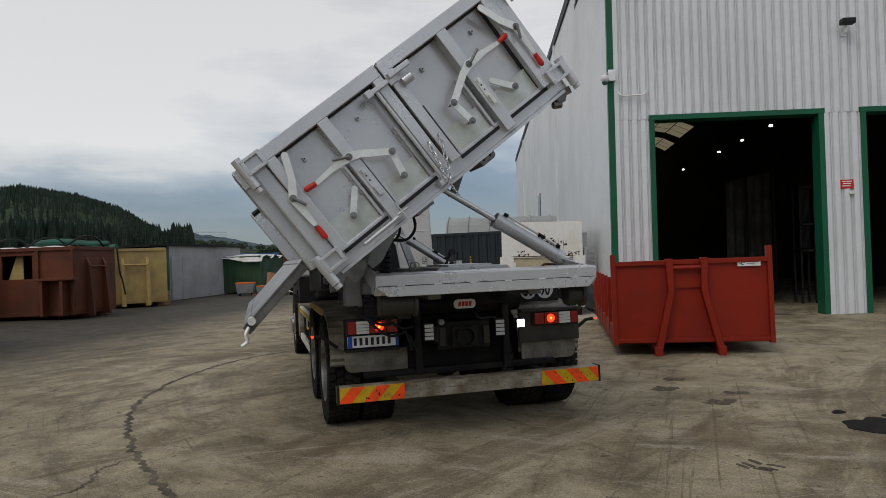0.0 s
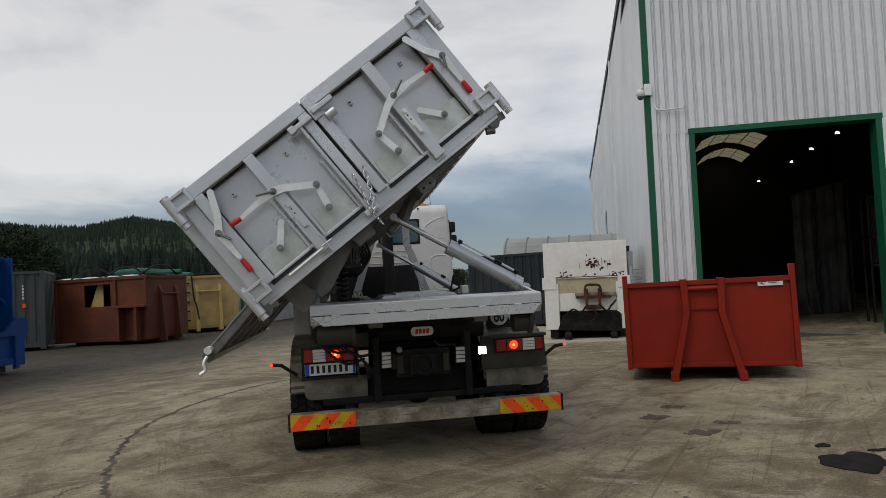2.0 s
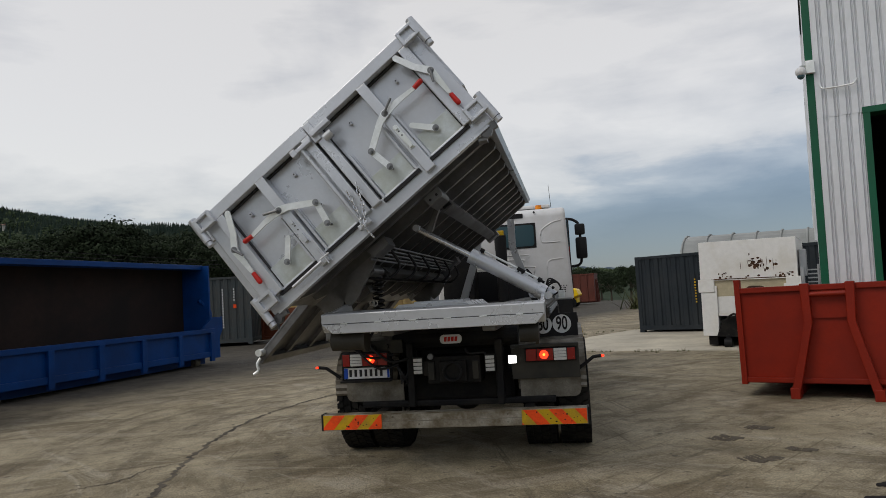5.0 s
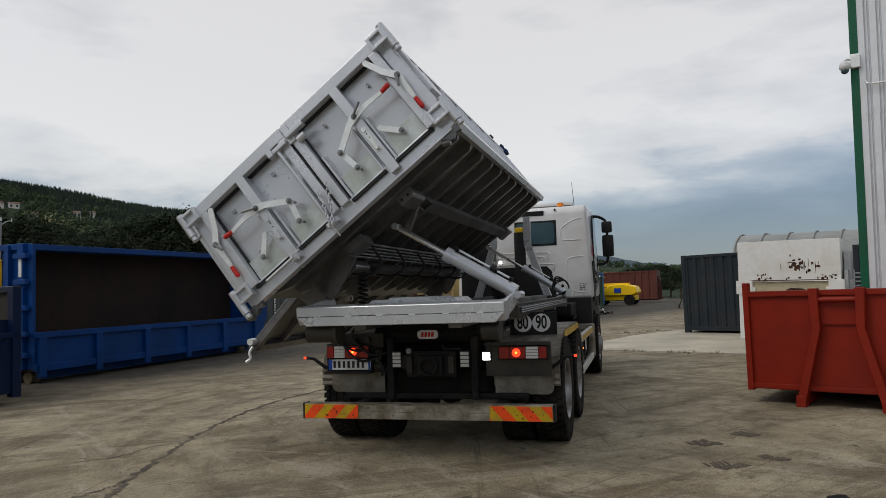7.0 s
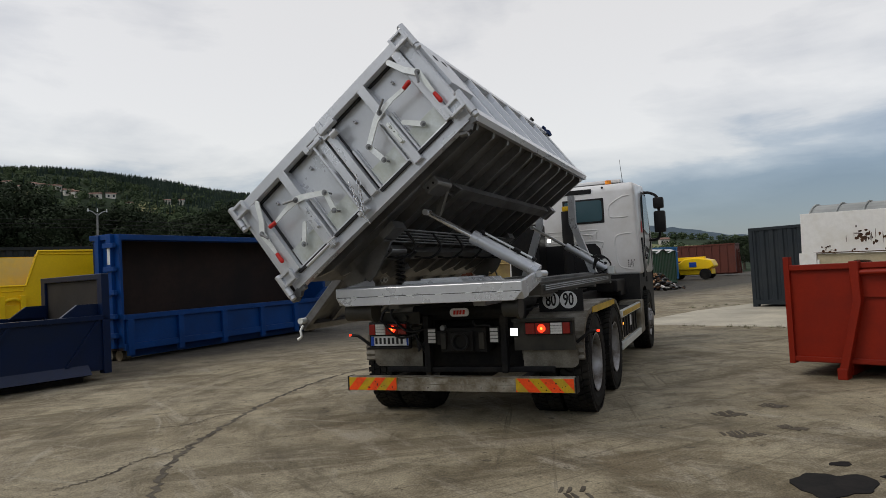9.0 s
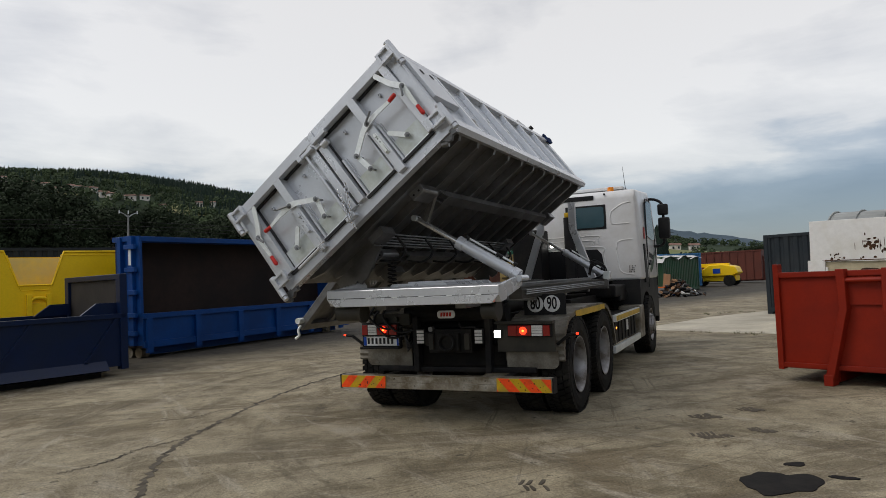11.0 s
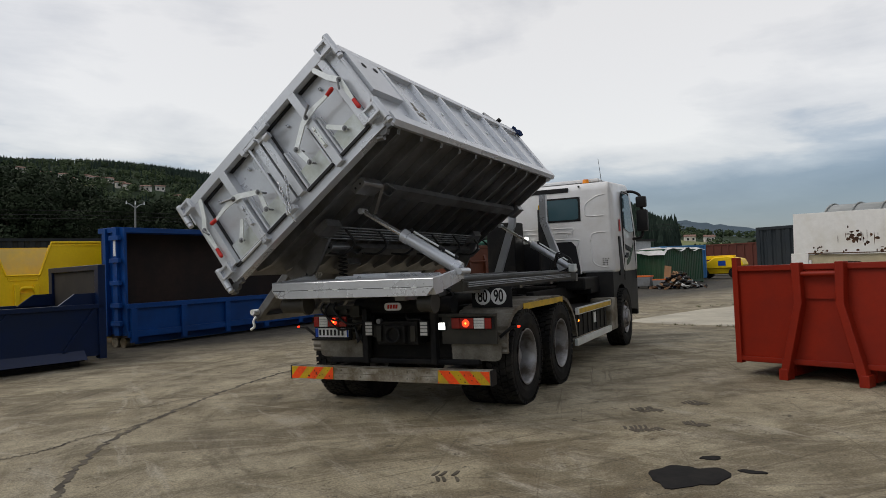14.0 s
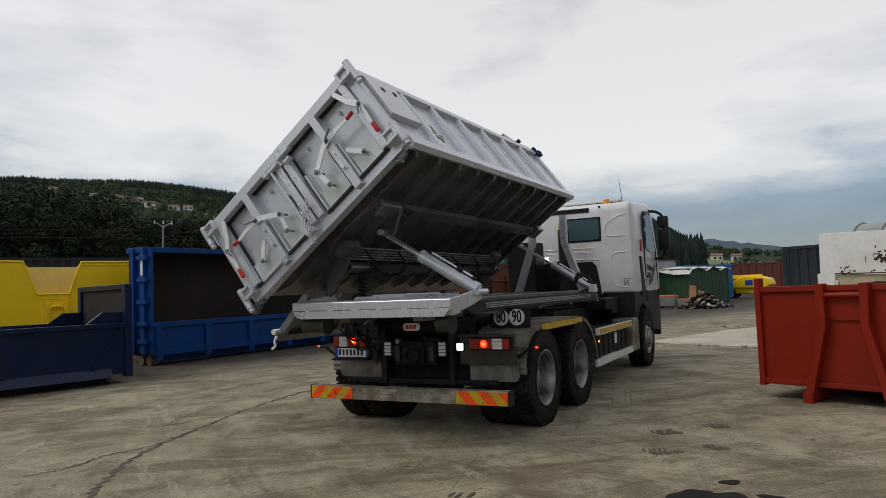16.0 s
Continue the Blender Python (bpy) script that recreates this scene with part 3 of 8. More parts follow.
def tread_mark(rows_n, seed):
    rnd = random.Random(seed)
    bm = bmesh.new()
    for i in range(rows_n):
        for s in (-1, 1):
            if rnd.random() < 0.9:
                x = s * rnd.uniform(0.05, 0.08)
                y = i * 0.05 + rnd.uniform(-0.006, 0.006)
                e = rnd.uniform(0.018, 0.03)
                prism(bm, [(x - 0.06, y), (x + 0.055, y + 0.03 * s), (x + 0.06, y + 0.03 * s + e), (x + 0.01, y + 0.02 * s + e * 1.4), (x - 0.055, y + e)], "z", -0.003, 0.003)
    return bm


for i, (x, y, turn, n) in enumerate(((1.97, 4.86, -52, 4), (2.32, 6.95, -35, 6), (2.62, 7.4, -30, 4), (1.95, 7.7, -30, 5), (2.2, 8.3, -25, 4))):
    solo("tyre_print", tread_mark(n, i), crack_mat if i == 0 else tread_dirt, on_yard(x, y, turn, 0.003), "short muddy tyre print on the concrete", "tyre mark", "tyre prints on the yard", "structure")

# ---- industrial hall ----
WX, WY, WB, WT = 2.63, 15.85, 0.36, 10.4
hall = thing("industrial_hall", pose(0, 0, 0), "large industrial hall clad in light grey ribbed metal with green trim", "industrial building")


def ribbed(x0, x1, z0, z1, y, period=0.2, deep=0.05):
    """Trapezoidal cladding sheet facing -y."""
    bm = bmesh.new()
    pts = []
    n = max(1, round((x1 - x0) / period))
    p = (x1 - x0) / n
    for i in range(n):
        a = x0 + i * p
        pts += [(a, 0), (a + p * 0.52, 0), (a + p * 0.62, deep), (a + p * 0.70, deep), (a + p * 0.74, deep * 0.35), (a + p * 0.80, deep * 0.35), (a + p * 0.84, deep), (a + p * 0.90, deep)]
    pts.append((x1, 0))
    lo = [bm.verts.new((x, y + d - deep, z0)) for x, d in pts]
    hi = [bm.verts.new((x, y + d - deep, z1)) for x, d in pts]
    for i in range(len(pts) - 1):
        bm.faces.new((lo[i], lo[i + 1], hi[i + 1], hi[i]))
    box(bm, x0, x1, y + 0.01, y + 0.16, z0, z1)
    return bm


DOOR = (3.53, 7.33, 4.95)
DOOR2 = (8.12, 12.0, 4.95)
for x0, x1, z0, z1 in ((WX + 0.12, DOOR[0], WB, DOOR[2]), (DOOR[1], DOOR2[0], WB, DOOR[2]), (DOOR2[1], 17.0, WB, DOOR[2]), (WX + 0.12, 17.0, DOOR[2] + 0.006, WT)):
    part("wall_sheet", ribbed(x0, x1, z0, z1, WY), clad, hall, "light grey ribbed cladding")
bm = B((WX - 0.02, WX + 0.12, WY - 0.06, WY + 0.10, WB, WT), bevel=0.006)
part("corner_trim", bm, green_trim, hall, "green corner trim")
for d in (DOOR, DOOR2):
    bm = bmesh.new()
    box(bm, d[0] - 0.01, d[0] + 0.11, WY - 0.055, WY + 0.34, WB - 0.05, d[2], bevel=0.006)
    box(bm, d[1] - 0.11, d[1] + 0.01, WY - 0.055, WY + 0.34, WB - 0.05, d[2], bevel=0.006)
    box(bm, d[0] - 0.02, d[1] + 0.02, WY - 0.06, WY + 0.34, d[2] - 0.02, d[2] + 0.10, bevel=0.006)
    part("door_frame", bm, green_trim, hall, "green steel door surround")
bm = B((WX + 0.1, 17, WY - 0.03, WY + 0.12, WB - 0.12, WB + 0.02))
part("plinth", bm, green_trim, hall)
# screws on the sheets are too small; a gutter hook bar and a seam remain
bm = bmesh.new()
tube(bm, curve_points([(2.84, WY - 0.09, 5.60), (2.88, WY - 0.13, 5.52), (3.0, WY - 0.13, 5.50), (3.35, WY - 0.13, 5.51), (3.42, WY - 0.13, 5.54), (3.47, WY - 0.10, 5.62)], 5), 0.018)
part("conduit", bm, galv, hall, "small bent metal conduit")
# side wall, smooth panels running back
ang = math.degrees(math.atan2(0.045, 1.0))
SIDE = pose(WX, WY, 0, 0, 0, ang)
bm = bmesh.new()
yy = 0.12
for stop in (10.6, 21.0, 30.0, 39.0):
    n = int((stop - yy) / 0.30)
    st = (stop - yy) / n
    for k in range(n):
        box(bm, 0.0, 0.16, yy + k * st + 0.006, yy + (k + 1) * st - 0.006, WB, WT - 0.2)
    yy = stop
part("side_wall", bm, clad, hall, "smooth light grey side wall panels", at=SIDE)
bm = bmesh.new()
for y in (10.6, 21.0, 30.0):
    box(bm, -0.06, 0.02, y - 0.12, y + 0.12, WB, WT - 0.2, bevel=0.01)
part("downpipe_cover", bm, clad, hall, at=SIDE)
bm = B((-0.05, 0.3, -0.05, 39.2, WT - 0.22, WT + 0.05), bevel=0.01)
part("eave_gutter", bm, anthracite, hall, "dark eave gutter", at=SIDE)
bm = B((-0.03, 0.04, 18.0, 19.2, 3.2, 5.3))
part("side_window", bm, glass_dark, hall, "dark narrow side window", at=SIDE)
bm = B((WX - 0.02, 17.1, WY - 0.08, WY + 0.2, WT, WT + 0.05), (16.85, 17.0, WY + 0.2, 55, WB, WT), (1.2, 17.0, 54.8, 55, WB, WT))
part("outer_shell", bm, clad, hall)
bm = bmesh.new()
prism(bm, [(WX - 0.02, WY - 0.1), (17.1, WY - 0.1), (17.1, 55), (WX - 0.045 * 39.2, 55)], "z", WT + 0.05, WT + 0.22)
part("roof", bm, anthracite, hall, "flat dark roof")
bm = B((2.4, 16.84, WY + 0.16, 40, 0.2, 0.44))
part("hall_floor", bm, concrete_floor, hall, "concrete hall floor, darkened in colour")
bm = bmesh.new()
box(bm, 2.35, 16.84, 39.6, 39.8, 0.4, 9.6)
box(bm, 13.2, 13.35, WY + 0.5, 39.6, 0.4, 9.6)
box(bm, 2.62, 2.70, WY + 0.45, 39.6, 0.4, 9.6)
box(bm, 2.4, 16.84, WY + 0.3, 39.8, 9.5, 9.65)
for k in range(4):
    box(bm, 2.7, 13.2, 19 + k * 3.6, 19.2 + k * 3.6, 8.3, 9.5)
part("hall_lining", bm, hall_dark, hall, "inside walls and roof beams of the hall, darkened in colour")
# a plastic sheet hung behind the gate, in loose folds
bm = bmesh.new()
cols, rows_ = 60, 24
net = []
for a in range(cols + 1):
    f = a / cols
    line = []
    for b in range(rows_ + 1):
        g = b / rows_
        top = 4.2 + 0.44 * f
        fold = (0.085 * math.sin(f * 31 + 0.8 * math.sin(g * 3)) + 0.025 * math.sin(f * 67 + g * 2)) * (0.35 + 0.9 * (1 - g))
        crease = 0.08 * math.sin((f + 0.55 * g) * 24) * max(0.0, 0.45 - g) * 2
        line.append(bm.verts.new((7.15 + 1.7 * f, 22.35 + 0.9 * f + fold + crease, 0.47 + (top - 0.47) * g)))
    net.append(line)
for a in range(cols):
    for b in range(rows_):
        bm.faces.new((net[a][b], net[a + 1][b], net[a + 1][b + 1], net[a][b + 1]))
bmesh.ops.solidify(bm, geom=bm.faces[:], thickness=0.006)
part("curtain", bm, material("hanging_plastic_sheet", (0.20, 0.197, 0.185), 0.5, 0.0, (0.11, 0.105, 0.095), 0.45, 20, 1.2, 0.1, 0.1), hall, "pale plastic sheet hanging in folds inside the hall", smooth=True)
part("curtain_post", B((8.90, 8.98, 23.25, 23.33, 0.44, 4.75), (7.85, 7.90, 22.62, 22.67, 0.44, 4.42)), chassis, hall, "dark post beside the hanging sheet")
for i, (x, y, z) in enumerate(((8.73, 34, 6.24), (8.65, 28, 6.08), (8.25, 24, 5.81), (8.1, 21, 5.69))):
    bm = bmesh.new()
    cyl(bm, (x, y, z), (x, y, z + 0.05), 0.06, 0.045, 16)
    part("hall_lamp", bm, lamp_white, hall, "small lit ceiling lamp")
bm = bmesh.new()
for y0_, y1_, xa, xb in ((32.4, 35.2, 6.1, 8.9), (36.7, 39.0, 6.7, 9.0)):
    for i in range(4):
        w_ = (xb - xa) / 4
        for q in range(3):
            e0, e1 = xa + w_ * (i + 0.03), xa + w_ * (i + 0.97)
            h0, h1 = (8.02 + 0.42 * math.sin(math.pi * (e - xa) / (xb - xa)) for e in (e0, e1))
            l_ = (y1_ - y0_) / 3
            vs = [bm.verts.new(p) for p in ((e0, y0_ + l_ * (q + 0.03), h0), (e1, y0_ + l_ * (q + 0.03), h1), (e1, y0_ + l_ * (q + 0.97), h1), (e0, y0_ + l_ * (q + 0.97), h0))]
            bm.faces.new(vs)
bmesh.ops.solidify(bm, geom=bm.faces[:], thickness=0.02)
part("skylight", bm, material("skylight_sheet", (0.75, 0.68, 0.5), 0.5, emit=0.14, bump=0), hall, "translucent yellowish roof light")
# wall lamp, camera, sign, switch box
lamp = thing("wall_floodlight", pose(7.80, WY - 0.05, 6.86), "small black floodlight on the hall wall", "floodlight")
part("housing", B((-0.14, 0.14, -0.34, -0.14, -0.02, 0.10), bevel=0.02), plastic, lamp)
part("bracket", B((-0.02, 0.02, -0.16, 0.0, -0.18, 0.0), (-0.05, 0.05, -0.03, 0.02, -0.22, -0.06)), galv, lamp)
dome = thing("security_camera", pose(WX + 0.05, WY - 0.08, 6.0), "white dome security camera on a wall bracket", "camera dome")
bm = bmesh.new()
bmesh.ops.create_uvsphere(bm, u_segments=20, v_segments=12, radius=0.10, matrix=pose(-0.15, -0.10, -0.10))
part("housing", bm, white_flat, dome, smooth=True)
bm = bmesh.new()
bmesh.ops.create_uvsphere(bm, u_segments=16, v_segments=10, radius=0.07, matrix=pose(-0.15, -0.10, -0.18))
part("lens_dome", bm, glass_tint, dome, smooth=True)
bm = bmesh.new()
tube(bm, curve_points([(0, 0.02, -0.02), (-0.06, -0.04, 0.02), (-0.12, -0.08, 0.03), (-0.15, -0.10, 0.0)], 5), 0.022)
box(bm, -0.06, 0.10, -0.06, 0.03, -0.14, 0.12, bevel=0.01)
part("bracket", bm, galv, dome)
sign = thing("warning_sign", pose(7.77, WY - 0.045, 3.33), "small red warning sign with white lettering", "sign")
part("plate", B((-0.14, 0.14, -0.008, 0, -0.10, 0.10)), red_flat, sign)
bm = B(*[(-0.10 + 0.02 * (i % 2), 0.10 - 0.015 * i, -0.012, -0.008, 0.05 - i * 0.05, 0.072 - i * 0.05) for i in range(3)])
part("text_bars", bm, white_flat, sign)
part("switch_box", B((7.80, 7.90, WY - 0.09, WY - 0.03, 3.10, 3.18), bevel=0.008), white_flat, hall)
bm = bmesh.new()
for k in range(7):
    box(bm, 7.0 + k * 0.03, 7.02 + k * 0.03, 19.0, 19.03, 2.0, 3.6)
for z in (1.9, 2.6, 3.6):
    box(bm, 6.9, 7.3, 18.9, 19.4, z, z + 0.06)
for x in (6.9, 7.26):
    for y in (18.9, 19.36):
        box(bm, x, x + 0.05, y, y + 0.05, 0.44, 3.7)
rack = thing("storage_rack", pose(1.08, 0, 0), "tall steel rack with bars inside the hall", "rack")
part("rack_bar", bm, chassis, rack)

# ---- the lorry (chassis, wheels, cab) ----
truck = thing("tipper_lorry", TRUCK, "white three-axle tipper lorry, tail lamps lit, on dusty tyres", "lorry")


def tread_tyre(r=0.535, w=0.30, blocks=44):
    """A lorry tyre about the x axis, with cut tread blocks."""
    bm = bmesh.new()
    prof = [(-w * 0.42, r * 0.58), (-w * 0.5, r * 0.72), (-w * 0.5, r * 0.88), (-w * 0.44, r * 0.955), (w * 0.44, r * 0.955), (w * 0.5, r * 0.88), (w * 0.5, r * 0.72), (w * 0.42, r * 0.58)]
    seg = 48
    rings = []
    for k in range(seg):
        a = 2 * math.pi * k / seg
        rings.append([bm.verts.new((x, q * math.cos(a), q * math.sin(a))) for x, q in prof])
    for k in range(seg):
        a, b = rings[k], rings[(k + 1) % seg]
        for i in range(len(prof) - 1):
            bm.faces.new((a[i], a[i + 1], b[i + 1], b[i]))
    for k in range(blocks):
        for row, (x0, x1) in enumerate(((-0.49, -0.27), (-0.24, -0.02), (0.02, 0.24), (0.27, 0.49))):
            a0 = 2 * math.pi * (k + 0.5 * (row % 2)) / blocks
            da = 2 * math.pi / blocks * 0.74
            q0, q1 = r * 0.93, r
            sk = 0.02 if row in (0, 1) else -0.02
            vs = []
            for q in (q0, q1):
                for x, s in ((x0, -sk), (x1, sk)):
                    for e in (0, da):
                        t_ = a0 + e + s
                        vs.append(bm.verts.new((x * w, q * math.cos(t_), q * math.sin(t_))))
            for f in ((4, 5, 7, 6), (0, 1, 5, 4), (2, 3, 7, 6), (0, 2, 6, 4), (1, 3, 7, 5)):
                bm.faces.new([vs[i] for i in f])
    return mesh_of(bm, "tyre", rubber)


def lathe(bm, prof, seg=32):
    """Turn (x, r) points about the x axis."""
    rings = [[bm.verts.new((x, q * math.cos(2 * math.pi * k / seg), q * math.sin(2 * math.pi * k / seg))) for x, q in prof] for k in range(seg)]
    for k in range(seg):
        a, b = rings[k], rings[(k + 1) % seg]
        for i in range(len(prof) - 1):
            bm.faces.new((a[i], a[i + 1], b[i + 1], b[i]))


def rim_mesh(deep=True):
    bm = bmesh.new()
    if deep:
        prof = [(0.145, 0.315), (0.145, 0.30), (0.12, 0.285), (0.04, 0.275), (-0.09, 0.265), (-0.11, 0.20), (-0.11, 0.15), (-0.05, 0.14), (0.02, 0.12), (0.04, 0.09), (0.04, 0.001)]
    else:
        prof = [(0.14, 0.30), (0.135, 0.285), (0.09, 0.27), (0.10, 0.22), (0.15, 0.18), (0.16, 0.14), (0.19, 0.13), (0.20, 0.09), (0.20, 0.001)]
    lathe(bm, prof)
    xx = -0.08 if deep else 0.15
    for k in range(10):
        a = 2 * math.pi * k / 10
        c = (0, 0.168 * math.cos(a), 0.168 * math.sin(a))
        cyl(bm, (xx - 0.04, c[1], c[2]), (xx + 0.02, c[1], c[2]), 0.014, None, 6)
    return mesh_of(bm, "rim", rim_paint, True)


TYRE, RIM_DEEP, RIM_FRONT = tread_tyre(), rim_mesh(True), rim_mesh(False)
for sx in (-1, 1):
    for y, kind in ((0.99, "rear"), (2.34, "rear"), (6.65, "front")):
        for x in ((1.115, 0.775) if kind == "rear" else (1.115,)):
            w = new("wheel", TYRE)
            w.name = "wheel"
            w.parent = truck
            w.matrix_basis = pose(sx * x, y, 0.52, 17 * y, 0, 0 if sx > 0 else 180)
            rim = new("rim", RIM_DEEP if kind == "rear" else RIM_FRONT)
            rim.parent = w
    # axle stubs
bm = bmesh.new()
for y in (0.99, 2.34):
    cyl(bm, (-1.0, y, 0.52), (1.0, y, 0.52), 0.09, None, 14)
    bmesh.ops.create_uvsphere(bm, u_segments=14, v_segments=8, radius=0.20, matrix=pose(0, y, 0.55))
cyl(bm, (-1.0, 6.65, 0.5), (1.0, 6.65, 0.5), 0.07, None, 12)
part("axle", bm, chassis, truck, smooth=True)

for sx in (-1, 1):
    bm = bmesh.new()
    box(bm, sx * 0.39, sx * 0.47, 0.42, 8.2, 0.80, 1.10, bevel=0.008)
    box(bm, sx * 0.36, sx * 0.47, 0.9, 2.5, 0.60, 0.80, bevel=0.02)
    part("chassis_rail", bm, chassis, truck)
bm = B((-0.47, 0.47, 0.62, 0.72, 0.78, 1.08), (-0.47, 0.47, 3.0, 3.1, 0.82, 1.06), (-0.47, 0.47, 4.6, 4.7, 0.82, 1.06), (-0.47, 0.47, 6.0, 6.1, 0.82, 1.06), bevel=0.01)
part("cross_member", bm, chassis, truck)
# dark rear mechanism: tow coupling block, uprights, pipes
bm = B((-0.26, 0.26, 0.0, 0.3, 0.72, 0.98), (-0.13, 0.13, -0.06, 0.1, 0.74, 0.94), (-0.47, -0.40, 0.02, 0.12, 0.50, 1.12), (0.40, 0.47, 0.02, 0.12, 0.50, 1.12), (-0.95, 0.95, 0.06, 0.14, 0.50, 0.56), (-0.30, -0.18, -0.02, 0.1, 0.80, 0.95), bevel=0.015)
cyl(bm, (-0.62, 0.2, 1.14), (0.62, 0.2, 1.14), 0.10, None, 18)
box(bm, -0.5, 0.5, 0.12, 0.5, 1.06, 1.24, bevel=0.02)
box(bm, -0.55, 0.55, 0.35, 0.75, 0.50, 0.80, bevel=0.05)
part("rear_mechanism", bm, chassis, truck, "black tow coupling and rear cross beam")
bm = bmesh.new()
cyl(bm, (0.0, -0.10, 0.84), (0.0, -0.02, 0.84), 0.085, 0.05, 20, caps=False)
tube(bm, [(0.085 * math.cos(a), -0.10, 0.84 + 0.085 * math.sin(a)) for a in [2 * math.pi * k / 20 for k in range(21)]], 0.012, 6)
part("coupling_mouth", bm, plastic, truck, "funnel mouth of the tow coupling", smooth=True)
for x in (-0.215, 0.215):
    part("coupling_ear", B((x - 0.03, x + 0.03, -0.035, 0.0, 0.76, 0.93), bevel=0.008), dirty_board, truck)
bm = bmesh.new()
cyl(bm, (-0.22, -0.03, 0.985), (-0.22, 0.03, 0.985), 0.028, None, 14)
part("lever_knob", bm, dull_zinc, truck)
bm = B((-0.33, 0.33, 0.18, 0.22, 1.10, 1.28))
for i in range(6):
    box(bm, -0.42 + i * 0.145, -0.40 + i * 0.145, -0.15, 0.30, 1.24, 1.27)
part("grate", bm, chassis, truck)
bm = bmesh.new()
for a, b in (((-0.92, 0.05, 1.20), (-0.55, 0.02, 0.92)), ((-0.98, 0.06, 1.24), (-0.60, 0.03, 1.02)), ((-0.80, 0.06, 1.25), (-0.42, 0.05, 0.98))):
    m = ((a[0] + b[0]) / 2, -0.06, min(a[2], b[2]) - 0.02)
    tube(bm, curve_points([a, (a[0] - 0.02, -0.02, a[2] - 0.12), m, b], 7), 0.013, 7)
tube(bm, curve_points([(0.12, 0.0, 1.05), (0.16, -0.02, 1.0), (0.30, -0.02, 1.0), (0.32, 0.02, 0.93)], 6), 0.012, 7)
for k in range(5):
    tube(bm, curve_points([(-0.62 + 0.03 * k, 0.05, 0.97 - 0.03 * k), (-0.52, -0.01, 0.86 - 0.03 * k), (-0.46, 0.03, 0.72 + 0.03 * k)], 6), 0.009, 6)
part("hydraulic_hose", bm, hose, truck, "bundle of black hydraulic hoses")
bm = B((-0.98, -0.50, 0.02, 0.05, 1.03, 1.16), bevel=0.006)
cyl(bm, (-0.80, -0.03, 1.09), (-0.80, 0.03, 1.09), 0.028, None, 12)
cyl(bm, (-0.66, -0.03, 1.10), (-0.66, 0.03, 1.10), 0.028, None, 12)
part("coupling_plate", bm, dirty_board, truck, "grey plate with hydraulic couplings")
# name badge, as plain shapes
badge = B((-0.105, 0.105, -0.085, -0.07, 1.105, 1.19), bevel=0.0)
bmesh.ops.bevel(badge, geom=[e for e in badge.edges if abs((e.verts[0].co - e.verts[1].co).y) > 0.01], offset=0.036, segments=5, affect="EDGES", profile=0.5)
badge_ob = part("maker_badge", badge, white_flat, truck, "white rounded badge with red blocks")
bm = bmesh.new()
for i in range(4):
    prism(bm, [(-0.067 + i * 0.034, 1.126), (-0.042 + i * 0.034, 1.126), (-0.036 + i * 0.034, 1.170), (-0.061 + i * 0.034, 1.170)], "y", -0.089, -0.085)
part("badge_blocks", bm, red_flat, badge_ob)
# bumper and hazard boards
bar_steel = material("scuffed_underrun_bar", (0.42, 0.395, 0.335), 0.5, 0.3, (0.15, 0.12, 0.078), 0.42, 90, 5.0, 0.3, 0.2)
bumper = part("rear_bumper", B((-1.235, 1.235, -0.055, 0.055, 0.362, 0.508), bevel=0.008), bar_steel, truck, "dented galvanised rear underrun bar")
bm = B((-1.235, 1.235, -0.058, -0.054, 0.43, 0.436), (-0.64, 0.64, -0.060, -0.054, 0.495, 0.508))
for x in (-0.55, -0.30, 0.28, 0.34, 0.36, 0.52):
    cyl(bm, (x, -0.066, 0.47), (x, -0.05, 0.47), 0.009, None, 8)
    cyl(bm, (x, -0.066, 0.40), (x, -0.05, 0.40), 0.009, None, 8)
part("rivets", bm, galv_old, bumper)
part("bumper_arm", B((-0.75, -0.66, 0.05, 0.5, 0.38, 0.50), (0.66, 0.75, 0.05, 0.5, 0.38, 0.50), (-0.73, -0.68, 0.42, 0.5, 0.44, 0.86), (0.68, 0.73, 0.42, 0.5, 0.44, 0.86)), chassis, bumper)
part("end_cap", B((-1.243, -1.225, -0.06, 0.06, 0.358, 0.512), (1.225, 1.243, -0.06, 0.06, 0.358, 0.512)), plastic, bumper)


